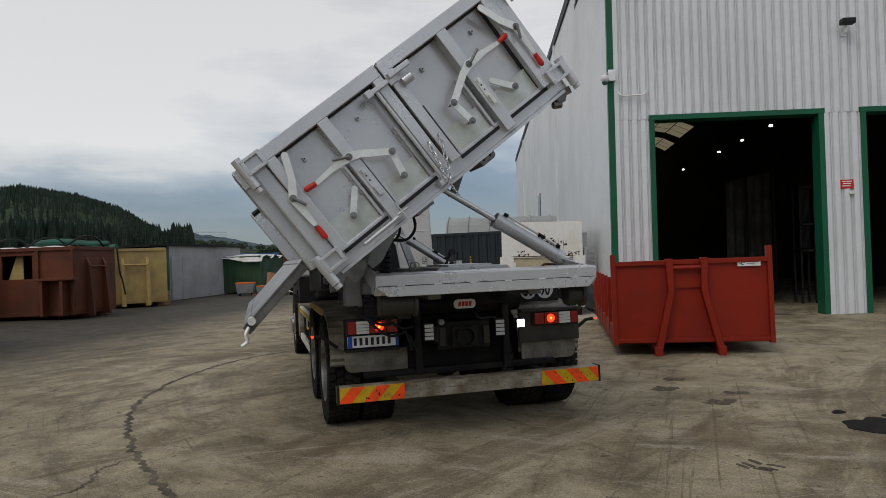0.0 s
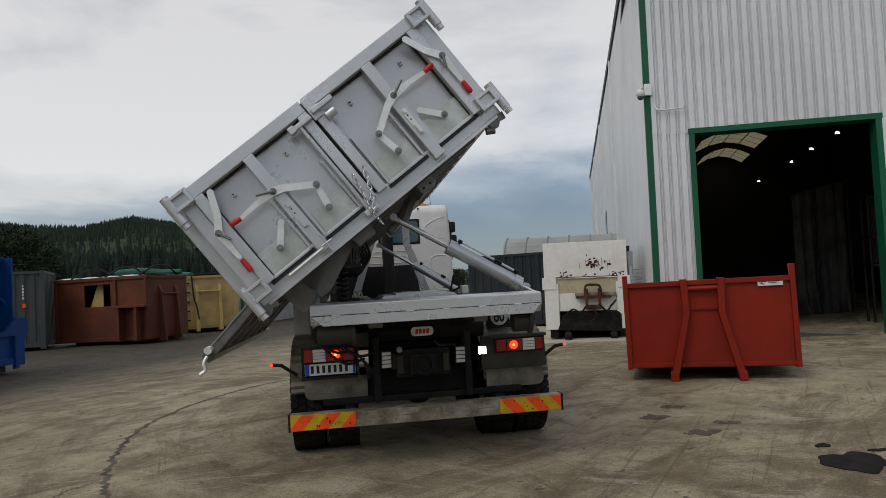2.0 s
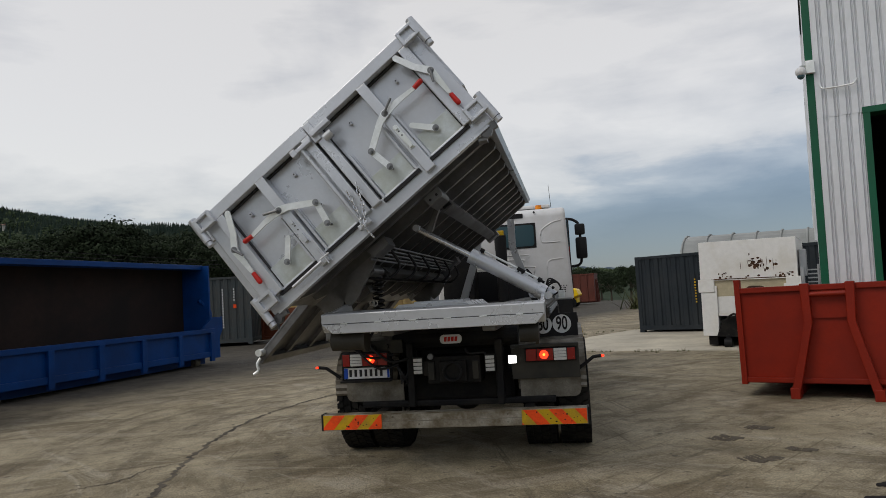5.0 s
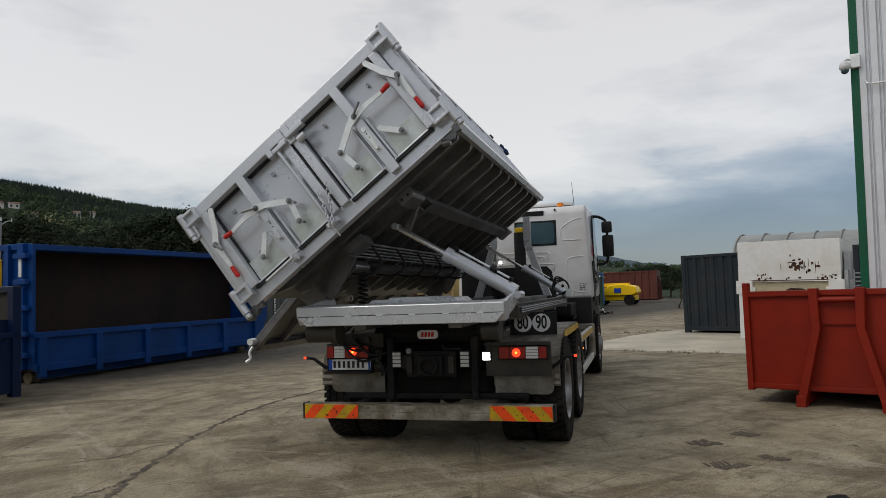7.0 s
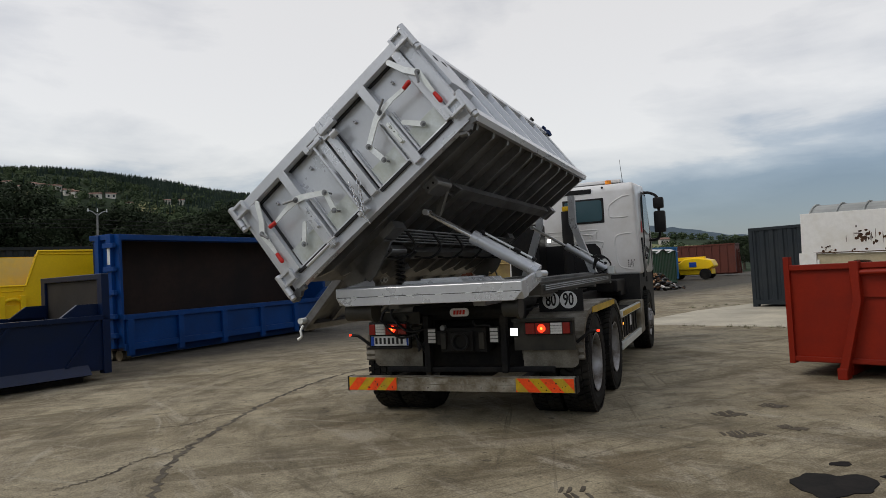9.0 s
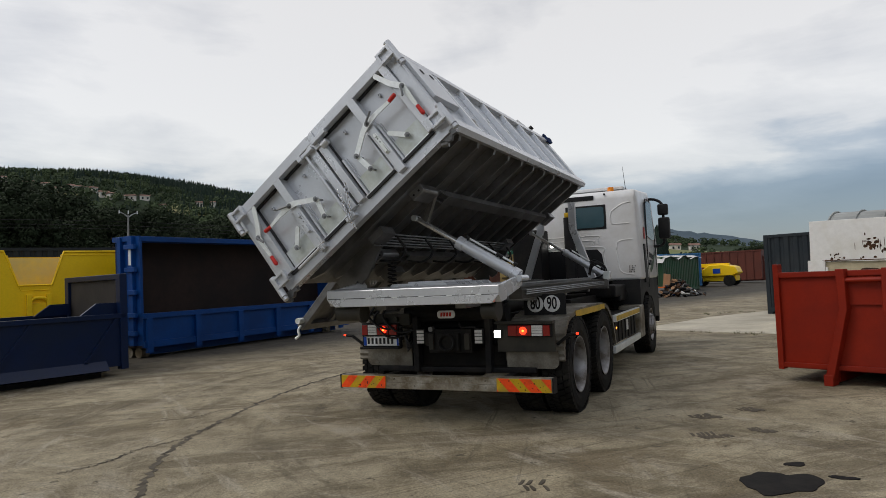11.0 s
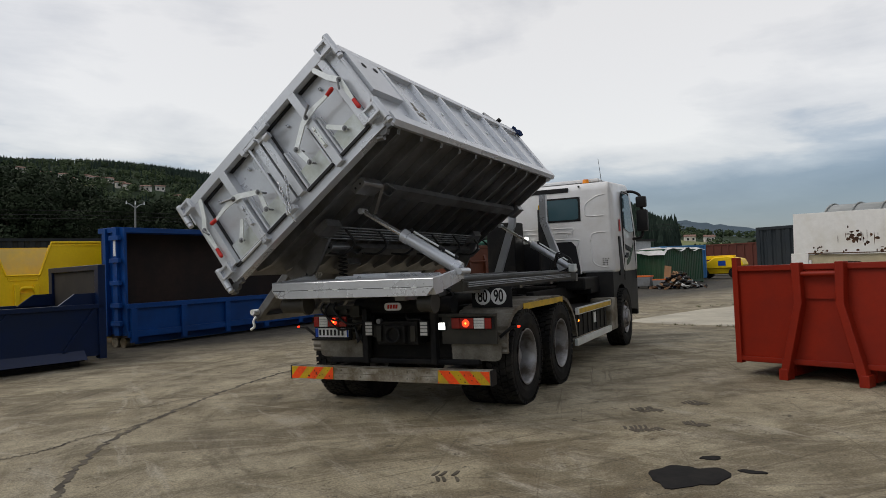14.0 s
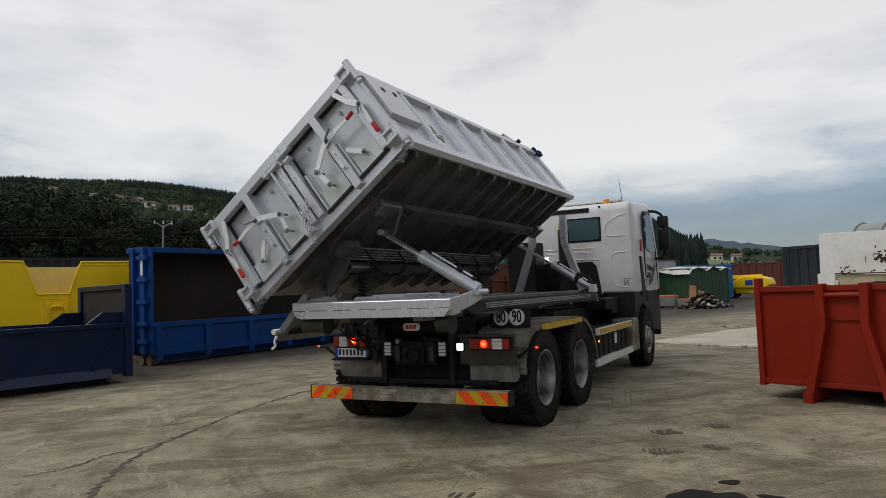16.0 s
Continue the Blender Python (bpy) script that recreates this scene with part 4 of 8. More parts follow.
def hazard(x0, x1, z0, z1, lean):
    bm = B((x0, x1, -0.064, -0.056, z0, z1))
    board = part("hazard_board", bm, yellow_ref, truck, "orange and yellow striped reflective board")
    bm = bmesh.new()
    w, h = x1 - x0, z1 - z0
    step = w / 2.5
    for i in range(-1, 4):
        a = x0 + i * step + (-0.02 if lean > 0 else 0.13)
        poly = [(a, z0), (a + step * 0.52, z0), (a + step * 0.52 + lean * h * 0.9, z1), (a + lean * h * 0.9, z1)]
        # clip to the board
        out = []
        for side, lim in ((1, x0), (-1, x1)):
            out = []
            for k in range(len(poly)):
                p, q = poly[k], poly[(k + 1) % len(poly)]
                ip, iq = side * (p[0] - lim) >= 0, side * (q[0] - lim) >= 0
                if ip:
                    out.append(p)
                if ip != iq:
                    f = (lim - p[0]) / (q[0] - p[0])
                    out.append((lim, p[1] + f * (q[1] - p[1])))
            poly = out
            if len(poly) < 3:
                break
        if len(poly) >= 3:
            prism(bm, poly, "y", -0.0665, -0.064)
    part("stripe", bm, orange, board, "orange diagonal stripes")
    bm = bmesh.new()
    chip = random.Random(int(abs(x0) * 1000))
    for k in range(16):
        cx = x0 + (x1 - x0) * (0.62 + chip.gauss(0, 0.14) if k < 11 else chip.uniform(0.04, 0.96))
        cz = z0 + (z1 - z0) * chip.uniform(0.15, 0.85)
        cx = min(max(cx, x0 + 0.02), x1 - 0.02)
        cr = chip.uniform(0.003, 0.011)
        prism(bm, [(cx + cr * chip.uniform(0.4, 1.3) * math.cos(j * math.pi / 3), cz + cr * chip.uniform(0.4, 1.2) * math.sin(j * math.pi / 3)) for j in range(6)], "y", -0.0674, -0.0668)
    part("paint_chip", bm, plastic, board, "dark chips in the reflective sheet")


hazard(-1.222, -0.655, 0.368, 0.500, 1)
hazard(0.645, 1.218, 0.368, 0.500, -1)
# lamp boards and lamps


def lamp_cluster(x0, x1, z0, z1, y, flip, tilt=0):
    w = x1 - x0
    body = part("tail_lamp", B((x0 - 0.012, x1 + 0.012, y - 0.03, y + 0.06, z0 - 0.012, z1 + 0.012), bevel=0.008), plastic, truck, "rear lamp cluster with lit red lamp")
    def span(a, b):
        return (x0 + w * a, x0 + w * b) if not flip else (x1 - w * b, x1 - w * a)
    for a, b, mat, name in ((0.0, 0.22, lens_red, "brake_lens"), (0.225, 0.56, lens_red, "tail_lens"), (0.565, 0.83, lens_clear, "reverse_lens"), (0.835, 1.0, lens_red, "reflector")):
        p, q = span(a, b)
        bm = B((p + 0.002, q - 0.002, y - 0.05, y - 0.028, z0, z1), bevel=0.004)
        ob = part(name, bm, mat, body)
        bm = B(*[(p + 0.003, q - 0.003, y - 0.052, y - 0.05, z0 + (z1 - z0) * k / 4 - 0.0015, z0 + (z1 - z0) * k / 4 + 0.0015) for k in range(1, 4)])
        part("lens_rib", bm, black_flat if mat is lens_clear else lens_red, body)
    p, q = span(0.24, 0.50)
    bm = bmesh.new()
    c = ((p + q) / 2, (z0 + z1) / 2)
    cyl(bm, (c[0], y - 0.051, c[1]), (c[0], y - 0.057, c[1]), 0.041, 0.036, 20)
    part("lit_lamp", bm, lens_lit, body, "glowing red lamp")
    bm = bmesh.new()
    cyl(bm, (c[0], y - 0.057, c[1]), (c[0], y - 0.060, c[1]), 0.013, 0.010, 12)
    part("bulb_glow", bm, lamp_amber_lit, body, "")


lamp_cluster(0.70, 1.155, 0.905, 1.015, 0.02, False)
lamp_cluster(-1.10, -0.645, 0.925, 1.04, 0.04, True)
bm = B((0.56, 1.19, 0.03, 0.06, 0.735, 1.06), (0.56, 1.19, -0.04, 0.06, 1.03, 1.06), bevel=0.004)
part("lamp_board", bm, dirty_board, truck, "dusty grey steel lamp board")
bm = B((-1.13, -0.62, 0.05, 0.08, 0.78, 1.06), (-1.13, -0.62, -0.02, 0.07, 0.765, 0.785), bevel=0.004)
part("lamp_board", bm, chassis, truck)
work = part("work_lamp", B((0.525, 0.615, -0.01, 0.05, 0.88, 0.972), bevel=0.01), plastic, truck, "square white work lamp, lit")
part("lit_lens", B((0.533, 0.607, -0.018, -0.008, 0.889, 0.963), bevel=0.004), lamp_white, work, "glowing white lens")
for x in (-0.345, 0.355):
    bm = B((x - 0.05, x + 0.05, -0.02, 0.02, 0.82, 0.985), bevel=0.006)
    m_ = part("marker_stack", bm, plastic, truck)
    part("marker_bar", B(*[(x - 0.042, x + 0.042, -0.028, -0.018, 0.828 + 0.038 * k, 0.858 + 0.038 * k) for k in range(4)], bevel=0.003), lens_clear, m_, "pale marker bar")
# number plate, lettering as bars
plate = part("number_plate", B((-1.10, -0.635, 0.028, 0.036, 0.80, 0.905), bevel=0.002), white_flat, truck, "white number plate with blue bands")
part("band", B((-1.098, -1.06, 0.024, 0.028, 0.802, 0.903), (-0.660, -0.637, 0.024, 0.028, 0.802, 0.903)), blue_flat, plate)
part("character_bars", B(*[(-1.045 + 0.052 * k, -1.045 + 0.052 * k + 0.026, 0.024, 0.028, 0.82, 0.888) for k in range(7)]), black_flat, plate)
# mud flaps of checker plate
for x0, x1, z0, z1 in ((-1.12, -0.53, 0.56, 0.76), (0.62, 1.19, 0.545, 0.735)):
    bm = bmesh.new()
    arc = [(0.07 * math.sin(radians(k * 15)), 0.07 * (1 - math.cos(radians(k * 15)))) for k in range(7)]
    low = [(x1 - 0.07 + a, z0 + b) for a, b in arc] if x0 > 0 else [(x0 + 0.07 - a, z0 + b) for a, b in arc]
    prism(bm, [(x0, z1), (x0, z0)] + low + [(x1, z1)] if x0 > 0 else [(x1, z1), (x1, z0)] + low + [(x0, z1)], "y", 0.07, 0.082)
    # raised diamonds of the plate
    for i in range(int((x1 - x0 - 0.10) / 0.045)):
        for j in range(int((z1 - z0 - 0.06) / 0.03)):
            xx, zz = x0 + 0.06 + 0.045 * i, z0 + 0.045 + 0.03 * j
            s_ = 1 if (i + j) % 2 else -1
            prism(bm, [(xx - 0.014, zz - 0.010 * s_ - 0.003), (xx - 0.014, zz - 0.010 * s_ + 0.003), (xx + 0.014, zz + 0.010 * s_ + 0.003), (xx + 0.014, zz + 0.010 * s_ - 0.003)], "y", 0.0665, 0.0705)
    for k in range(6):
        cyl(bm, (x0 + 0.06 + k * 0.09, 0.062, z0 + 0.025), (x0 + 0.06 + k * 0.09, 0.07, z0 + 0.025), 0.008, None, 6)
    part("mud_flap", bm, checker, truck, "dusty checker-plate mud flap")
# wide-load marker arms
for s in (-1, 1):
    bm = bmesh.new()
    tube(bm, [(s * 1.18, 0.12, 0.80), (s * 1.32, 0.10, 0.905), (s * 1.40, 0.09, 0.915)], 0.018, 6)
    arm = part("marker_arm", bm, plastic, truck)
    part("marker_lens", B((s * 1.395, s * 1.420, 0.065, 0.085, 0.906, 0.926), bevel=0.003), lens_lit, arm, "small lit red marker")
# speed discs
speed = part("speed_board", B((0.72, 1.20, 0.72, 0.732, 1.09, 1.32), bevel=0.003), plastic, truck, "black board with two speed discs")
for x, txt in ((0.855, "80"), (1.045, "90")):
    bm = bmesh.new()
    cyl(bm, (x, 0.7185, 1.212), (x, 0.7125, 1.212), 0.092, None, 32)
    disc = part("speed_disc", bm, white_flat, truck, "white disc with black number " + txt)
    me = writing(txt, 0.185, black_flat)
    t_ob = new("number", me)
    t_ob.parent = disc
    t_ob.matrix_basis = pose(x, 0.710, 1.212, 90, 0, 0) @ Matrix.Diagonal((0.62, 1.0, 1.0, 1))
part("board_arm", B((0.80, 0.83, 0.73, 0.79, 1.0, 1.13), (1.05, 1.08, 0.73, 0.79, 1.0, 1.13)), chassis, speed)
# rollers and pipe under the rear beam
bm = bmesh.new()
for x in (-0.78, 0.71):
    cyl(bm, (x - (0.15 if x < 0 else 0.0), -0.50, 1.22), (x + 0.13, -0.50, 1.22), 0.085, None, 22)
    cyl(bm, (x + 0.13, -0.50, 1.22), (x + 0.16, -0.50, 1.22), 0.105, 0.105, 22)
part("rear_roller", bm, dirty_board, truck, "worn steel rear roller", smooth=True)
bm = bmesh.new()
cyl(bm, (0.50, 0.50, 1.22), (0.50, 1.1, 1.22), 0.10, None, 22, caps=False)
cyl(bm, (0.50, 0.50, 1.22), (0.50, 1.1, 1.22), 0.085, None, 22, caps=False)
lathe_ring = [((0.50 + 0.0925 * math.cos(a), 0.496, 1.22 + 0.0925 * math.sin(a))) for a in [2 * math.pi * k / 22 for k in range(23)]]
tube(bm, lathe_ring, 0.012, 6)
cyl(bm, (0.50, 0.8, 1.22), (0.50, 0.82, 1.22), 0.085, None, 22)
part("pipe_holder", bm, plastic, truck, "short black pipe opening backwards", smooth=True)
# lamps, plate and coupling stand well forward of the bumper
SET_BACK = {"rear_mechanism": 0.25, "grate": 0.25, "coupling_mouth": 0.25, "coupling_ear": 0.25, "lever_knob": 0.25, "hydraulic_hose": 0.25, "coupling_plate": 0.25, "maker_badge": 0.26, "tail_lamp": 0.22, "lamp_board": 0.22, "work_lamp": 0.24, "marker_stack": 0.24, "number_plate": 0.215, "mud_flap": 0.29, "marker_arm": 0.25}
for ob in truck.children:
    gap = SET_BACK.get(ob.name.split(".")[0])
    if gap:
        ob.matrix_basis = pose(0, gap, 0)
# fenders
FEN = [(0.40, 0.62), (0.405, 0.80), (0.54, 0.99), (0.84, 1.10), (1.67, 1.135), (2.52, 1.11), (2.86, 1.00), (3.10, 0.78), (3.22, 0.52)]
for s in (-1, 1):
    line = curve_points([(0, y, z) for y, z in FEN], 6)
    bm = bmesh.new()
    x0, x1 = s * 0.60, s * 1.245
    rows_ = []
    for i, p in enumerate(line):
        d = (line[min(i + 1, len(line) - 1)] - line[max(i - 1, 0)]).normalized()
        n = Vector((0, -d.z, d.y))
        q = p + n * (0.012 if i % 2 else 0.0)
        rows_.append([bm.verts.new((x, q.y, q.z)) for x in (x0, x1)] + [bm.verts.new((x, q.y - n.y * 0.012, q.z - n.z * 0.012)) for x in (x1, x0)] + [bm.verts.new((x1, q.y - n.y * 0.05, q.z - n.z * 0.05))])
    for a, b in zip(rows_, rows_[1:]):
        for i, j in ((0, 1), (2, 3), (1, 4), (3, 0)):
            bm.faces.new((a[i], a[j], b[j], b[i]))
    part("fender", bm, checker, truck, "dusty ribbed metal fender over the rear wheels")
    bm = B((s * 1.246, s * 1.252, 0.95, 2.50, 1.045, 1.115))
    part("yellow_strip", bm, yellow_ref, truck, "yellow reflective strip")
    # side gear: battery box, tank, rails
    bm = B((s * 0.62, s * 1.16, 3.45, 5.45, 0.46, 0.86), bevel=0.03)
    for k in range(7):
        box(bm, s * 1.155, s * 1.175, 3.55 + k * 0.28, 3.60 + k * 0.28, 0.48, 0.82)
    part("side_tank", bm, chassis, truck, "black side tank")
    part("side_rail", B((s * 1.17, s * 1.22, 3.40, 5.55, 0.80, 0.90), bevel=0.006), galv, truck, "aluminium side rail with yellow strip")
    part("yellow_strip", B((s * 1.221, s * 1.226, 3.45, 5.50, 0.815, 0.885)), yellow_ref, truck)
    part("side_rail", B((s * 1.17, s * 1.22, 3.30, 5.55, 0.36, 0.46), bevel=0.01), galv, truck, "galvanised lower side guard")
    part("label_plate", B((s * 1.175, s * 1.18, 4.45, 4.60, 0.60, 0.76)), white_flat, truck)
    part("step_box", B((s * 0.85, s * 1.225, 5.58, 6.05, 0.36, 0.92), bevel=0.03), galv_old, truck, "dented metal wheel cover")
    part("side_marker", B((s * 1.225, s * 1.235, 3.33, 3.36, 0.71, 0.735)), lamp_amber_lit, truck)
    bm = B((s * 0.5, s * 0.62, 3.2, 5.9, 0.95, 1.15), bevel=0.02)
    part("air_line_box", bm, chassis, truck)
# cab
CY0, CY1 = 6.05, 8.25
cab = new("cab")
cab.parent = truck


def cab_shell():
    bm = bmesh.new()
    pts = [(CY0, 1.36), (CY0, 2.92), (CY0 + 0.10, 3.02), (CY1 - 0.55, 3.10), (CY1 - 0.18, 2.95), (CY1 - 0.02, 2.05), (CY1, 1.36)]
    prism(bm, pts, "x", -1.22, 1.22)
    top = [v for v in bm.verts if v.co.z > 2.5]
    for v in top:
        v.co.x *= 0.955
    es = [e for e in bm.edges]
    bmesh.ops.bevel(bm, geom=es, offset=0.055, segments=3, affect="EDGES", profile=0.5)
    return bm


body = part("cab_body", cab_shell(), cab_white, cab, "white cab shell", smooth=True)
# rear face detail: window, upper vent, dark intake recess, pressed panels
part("rear_window_frame", B((-0.12, 0.63, CY0 - 0.012, CY0 + 0.02, 2.32, 2.77), bevel=0.01), plastic, cab)
bm = B((-0.085, 0.595, CY0 - 0.018, CY0 - 0.010, 2.355, 2.735))
bmesh.ops.bevel(bm, geom=[e for e in bm.edges if abs((e.verts[0].co - e.verts[1].co).y) > 0.005], offset=0.05, segments=4, affect="EDGES", profile=0.5)
part("rear_window", bm, glass_tint, cab, "dark tinted rear window")
part("roof_vent", B((-0.30, 0.42, CY0 - 0.012, CY0 + 0.02, 2.865, 2.95), bevel=0.008), plastic, cab)
bm = bmesh.new()
prism(bm, [(-0.75, 1.34), (0.60, 1.34), (0.52, 1.86), (0.44, 1.95), (-0.75, 1.95)], "y", CY0 - 0.008, CY0 + 0.3)
part("intake_recess", bm, black_flat, cab, "dark opening in the cab's rear wall")


def pressing(pts, r=0.010):
    bm = bmesh.new()
    tube(bm, curve_points([(x, CY0 - 0.002, z) for x, z in pts], 6), r, 6)
    part("pressed_rib", bm, cab_white, cab, smooth=True)


pressing([(1.08, 2.78), (0.95, 2.76), (0.80, 2.68), (0.72, 2.60), (0.72, 2.45), (0.78, 2.40), (1.05, 2.40)])
pressing([(1.08, 2.10), (0.88, 2.09), (0.80, 2.02), (0.80, 1.80), (0.84, 1.55), (0.95, 1.48), (1.08, 1.46)])
pressing([(-0.7, 2.20), (0.40, 2.20), (0.46, 2.14), (0.46, 2.05)])
pressing([(-0.7, 2.12), (0.32, 2.12), (0.36, 2.08), (0.37, 2.04)])
pressing([(0.60, 1.35), (0.56, 1.86), (0.47, 1.99), (-0.7, 1.99)], 0.012)
bm = B((0.86, 0.98, CY0 - 0.045, CY0 - 0.01, 1.30, 1.36), bevel=0.01)
rnd = random.Random(4)
part("tie_down", bm, cab_white, cab)
bm = bmesh.new()
for i in range(5):
    for j in range(4):
        if rnd.random() < 0.62:
            x, z = 1.00 + i * 0.025, 1.50 + j * 0.035
            box(bm, x, x + 0.017, CY0 - 0.004, CY0 + 0.004, z, z + 0.018)
part("small_print", bm, black_flat, cab, "small dark markings")
bm = bmesh.new()
cyl(bm, (0.62, CY0 - 0.006, 2.955), (0.62, CY0 + 0.01, 2.955), 0.02, None, 12)
part("roof_plug", bm, black_flat, cab)
for s in (-1, 1):
    # door, side glass, dark pillar, steps and wheel arch
    bm = bmesh.new()
    prism(bm, [(6.95, 2.20), (6.95, 2.80), (7.05, 2.86), (7.62, 2.86), (7.98, 2.15), (7.6, 2.12)], "x", s * 1.185, s * 1.213)
    part("side_window", bm, glass_tint, cab, "tinted side window")
    bm = bmesh.new()
    tube(bm, [(s * 1.212, 6.92, 1.2), (s * 1.212, 6.92, 2.84), (s * 1.20, 7.02, 2.90), (s * 1.19, 7.66, 2.90), (s * 1.21, 8.04, 2.12), (s * 1.215, 8.06, 1.2)], 0.012, 5)
    part("door_seam", bm, plastic, cab)
    part("door_handle", B((s * 1.205, s * 1.235, 7.02, 7.22, 1.62, 1.67), bevel=0.01), plastic, cab)
    bm = bmesh.new()
    prism(bm, [(6.50, 1.30), (6.50, 2.02), (6.62, 2.02), (6.85, 1.30)], "x", s * 1.19, s * 1.222)
    part("side_fairing", bm, plastic, cab, "black side fairing")
    bm = bmesh.new()
    prism(bm, [(7.15, 1.45), (7.15, 1.56), (7.45, 1.66), (7.9, 1.92), (7.9, 1.84), (7.5, 1.55)], "x", s * 1.213, s * 1.217)
    part("swoosh", bm, green_paint, cab, "green swoosh lettering panel")
    part("letter_bars", B(*[(s * 1.212, s * 1.216, 7.1 + k * 0.09, 7.155 + k * 0.09, 1.78 - 0.01 * k, 1.88 - 0.01 * k) for k in range(7)], *[(s * 1.212, s * 1.216, 7.1 + k * 0.08, 7.15 + k * 0.08, 1.64, 1.72) for k in range(4)]), black_flat, cab)
    part("red_label", B((s * 1.203, s * 1.208, 6.62, 6.74, 2.12, 2.34)), red_flat, cab)
    bm = bmesh.new()
    prism(bm, [(7.6, 0.62), (8.25, 0.55), (8.25, 1.37), (5.98, 1.37), (5.98, 0.80)] + [(6.65 + 0.62 * math.cos(a), 0.52 + 0.62 * math.sin(a)) for a in [math.pi * (10 - k) / 10 for k in range(1, 11)]], "x", s * 0.70, s * 1.19)
    part("lower_fairing", bm, plastic, cab, "black wheel arch and steps")
    # mirrors
    bm = bmesh.new()
    tube(bm, curve_points([(s * 1.16, 7.75, 2.96), (s * 1.30, 7.78, 2.94), (s * 1.42, 7.78, 2.84), (s * 1.44, 7.76, 2.6), (s * 1.44, 7.76, 2.15), (s * 1.38, 7.8, 2.02), (s * 1.22, 7.9, 2.0)], 6), 0.028, 8)
    mir = part("mirror", bm, plastic, truck, "black double mirror on an arm", smooth=True)
    part("mirror_head", B((s * 1.34, s * 1.54, 7.66, 7.82, 2.62, 2.84), bevel=0.035), plastic, mir, smooth=True)
    part("mirror_head", B((s * 1.34, s * 1.56, 7.66, 7.82, 2.14, 2.57), bevel=0.04), plastic, mir, smooth=True)
part("windscreen", B((-1.0, 1.0, CY1 - 0.03, CY1 - 0.005, 1.9, 2.6)), glass_dark, cab)
part("front_panel", B((-1.19, 1.19, CY1 - 0.04, CY1 + 0.06, 0.45, 1.40), bevel=0.03), plastic, cab)
bm = bmesh.new()
cyl(bm, (0.70, 6.28, 3.03), (0.70, 6.28, 3.10), 0.06, 0.055, 16)
part("beacon", bm, lens_amber, cab, "amber roof beacon")
bm = bmesh.new()
cyl(bm, (0.92, 6.6, 3.08), (0.90, 6.5, 3.50), 0.006, 0.003, 6)
part("antenna", bm, plastic, cab)
bm = B((-0.30, 0.9, 6.45, 7.6, 3.07, 3.13), bevel=0.02)
part("roof_hatch", bm, cab_white, cab)
# exhaust and gear behind the cab
bm = bmesh.new()
cyl(bm, (0.02, 5.72, 1.2), (0.02, 5.72, 2.55), 0.10, None, 20)
cyl(bm, (-0.35, 5.7, 1.25), (0.05, 5.7, 1.25), 0.16, None, 18)
part("intake_pipe", bm, plastic, truck, "black vertical intake stack", smooth=True)
bm = B((-1.0, -0.45, 5.45, 5.95, 1.12, 2.35), bevel=0.03)
part("oil_tank", bm, chassis, truck)
part("intake_cap", B((-0.05, 0.09, 5.65, 5.79, 2.55, 2.64), bevel=0.02), yellow_ref, truck)
part("rear_work_lamp", B((-0.40, -0.345, 5.86, 5.92, 2.02, 2.075), bevel=0.01), lamp_white, truck, "small lit lamp behind the cab")
bm = B((-0.95, 0.95, 5.3, 6.0, 1.02, 1.16), (0.45, 0.95, 4.9, 5.9, 1.1, 1.30), bevel=0.03)
part("chassis_deck", bm, chassis, truck)

# ---- tipping frame on the chassis ----
frame_ob = thing("tipping_frame", TRUCK.copy(), "grey steel tipping frame with rear cross beam on the lorry", "tipping frame")
bm = bmesh.new()
prism(bm, [(-0.66, 1.378), (-0.66, 1.458), (-0.648, 1.466), (-0.44, 1.478), (-0.44, 1.32), (-0.60, 1.30)], "x", -0.975, 0.935, bevel=0.004)
part("rear_beam", bm, silver, frame_ob, "folded grey rear cross beam")
bm = bmesh.new()
prism(bm, [(-0.975, 1.374), (0.935, 1.374), (0.86, 1.292), (-0.875, 1.292)], "y", -0.664, -0.60, bevel=0.004)
part("beam_skirt", bm, silver, frame_ob)
for k in range(6):
    part("weld_tab", B((-0.80 + 0.30 * k, -0.74 + 0.30 * k, -0.668, -0.655, 1.372, 1.380)), galv, frame_ob)
part("seam", B((-0.96, 0.92, -0.6615, -0.655, 1.3735, 1.3785)), black_flat, frame_ob)
bm = bmesh.new()
for x0 in (0.895, -0.955):
    prism(bm, [(-0.60, 1.34), (-0.60, 1.465), (0.02, 1.545), (0.08, 1.50), (0.08, 1.43), (-0.38, 1.34)], "x", x0, x0 + 0.03, bevel=0.004)
part("side_plate", bm, silver, frame_ob)
for x in (-0.45, 0.45):
    part("long_rail", B((x - 0.06, x + 0.06, -0.45, 5.35, 1.24, 1.45), bevel=0.012), silver_under, frame_ob, "grey long rail")
bm = bmesh.new()
prism(bm, [(-0.42, 1.452), (0.30, 1.452), (0.24, 1.505), (-0.36, 1.505)], "y", -0.35, 0.9)
box(bm, -0.25, 0.15, -0.20, 0.6, 1.505, 1.522)
part("deck_plate", bm, silver, frame_ob, "raised grey deck plate")
bm = B((0.80, 0.94, 0.0, 4.4, 1.30, 1.40), (0.86, 0.93, 0.0, 4.4, 1.40, 1.43), bevel=0.008)
part("outer_rail", bm, dirty_board, frame_ob)
bm = bmesh.new()
for z in (1.345, 1.365, 1.385):
    tube(bm, [(0.955, 0.1, z), (0.955, 4.0, z)], 0.008, 6)
part("pipe", bm, dull_zinc, frame_ob, "thin hydraulic pipes")
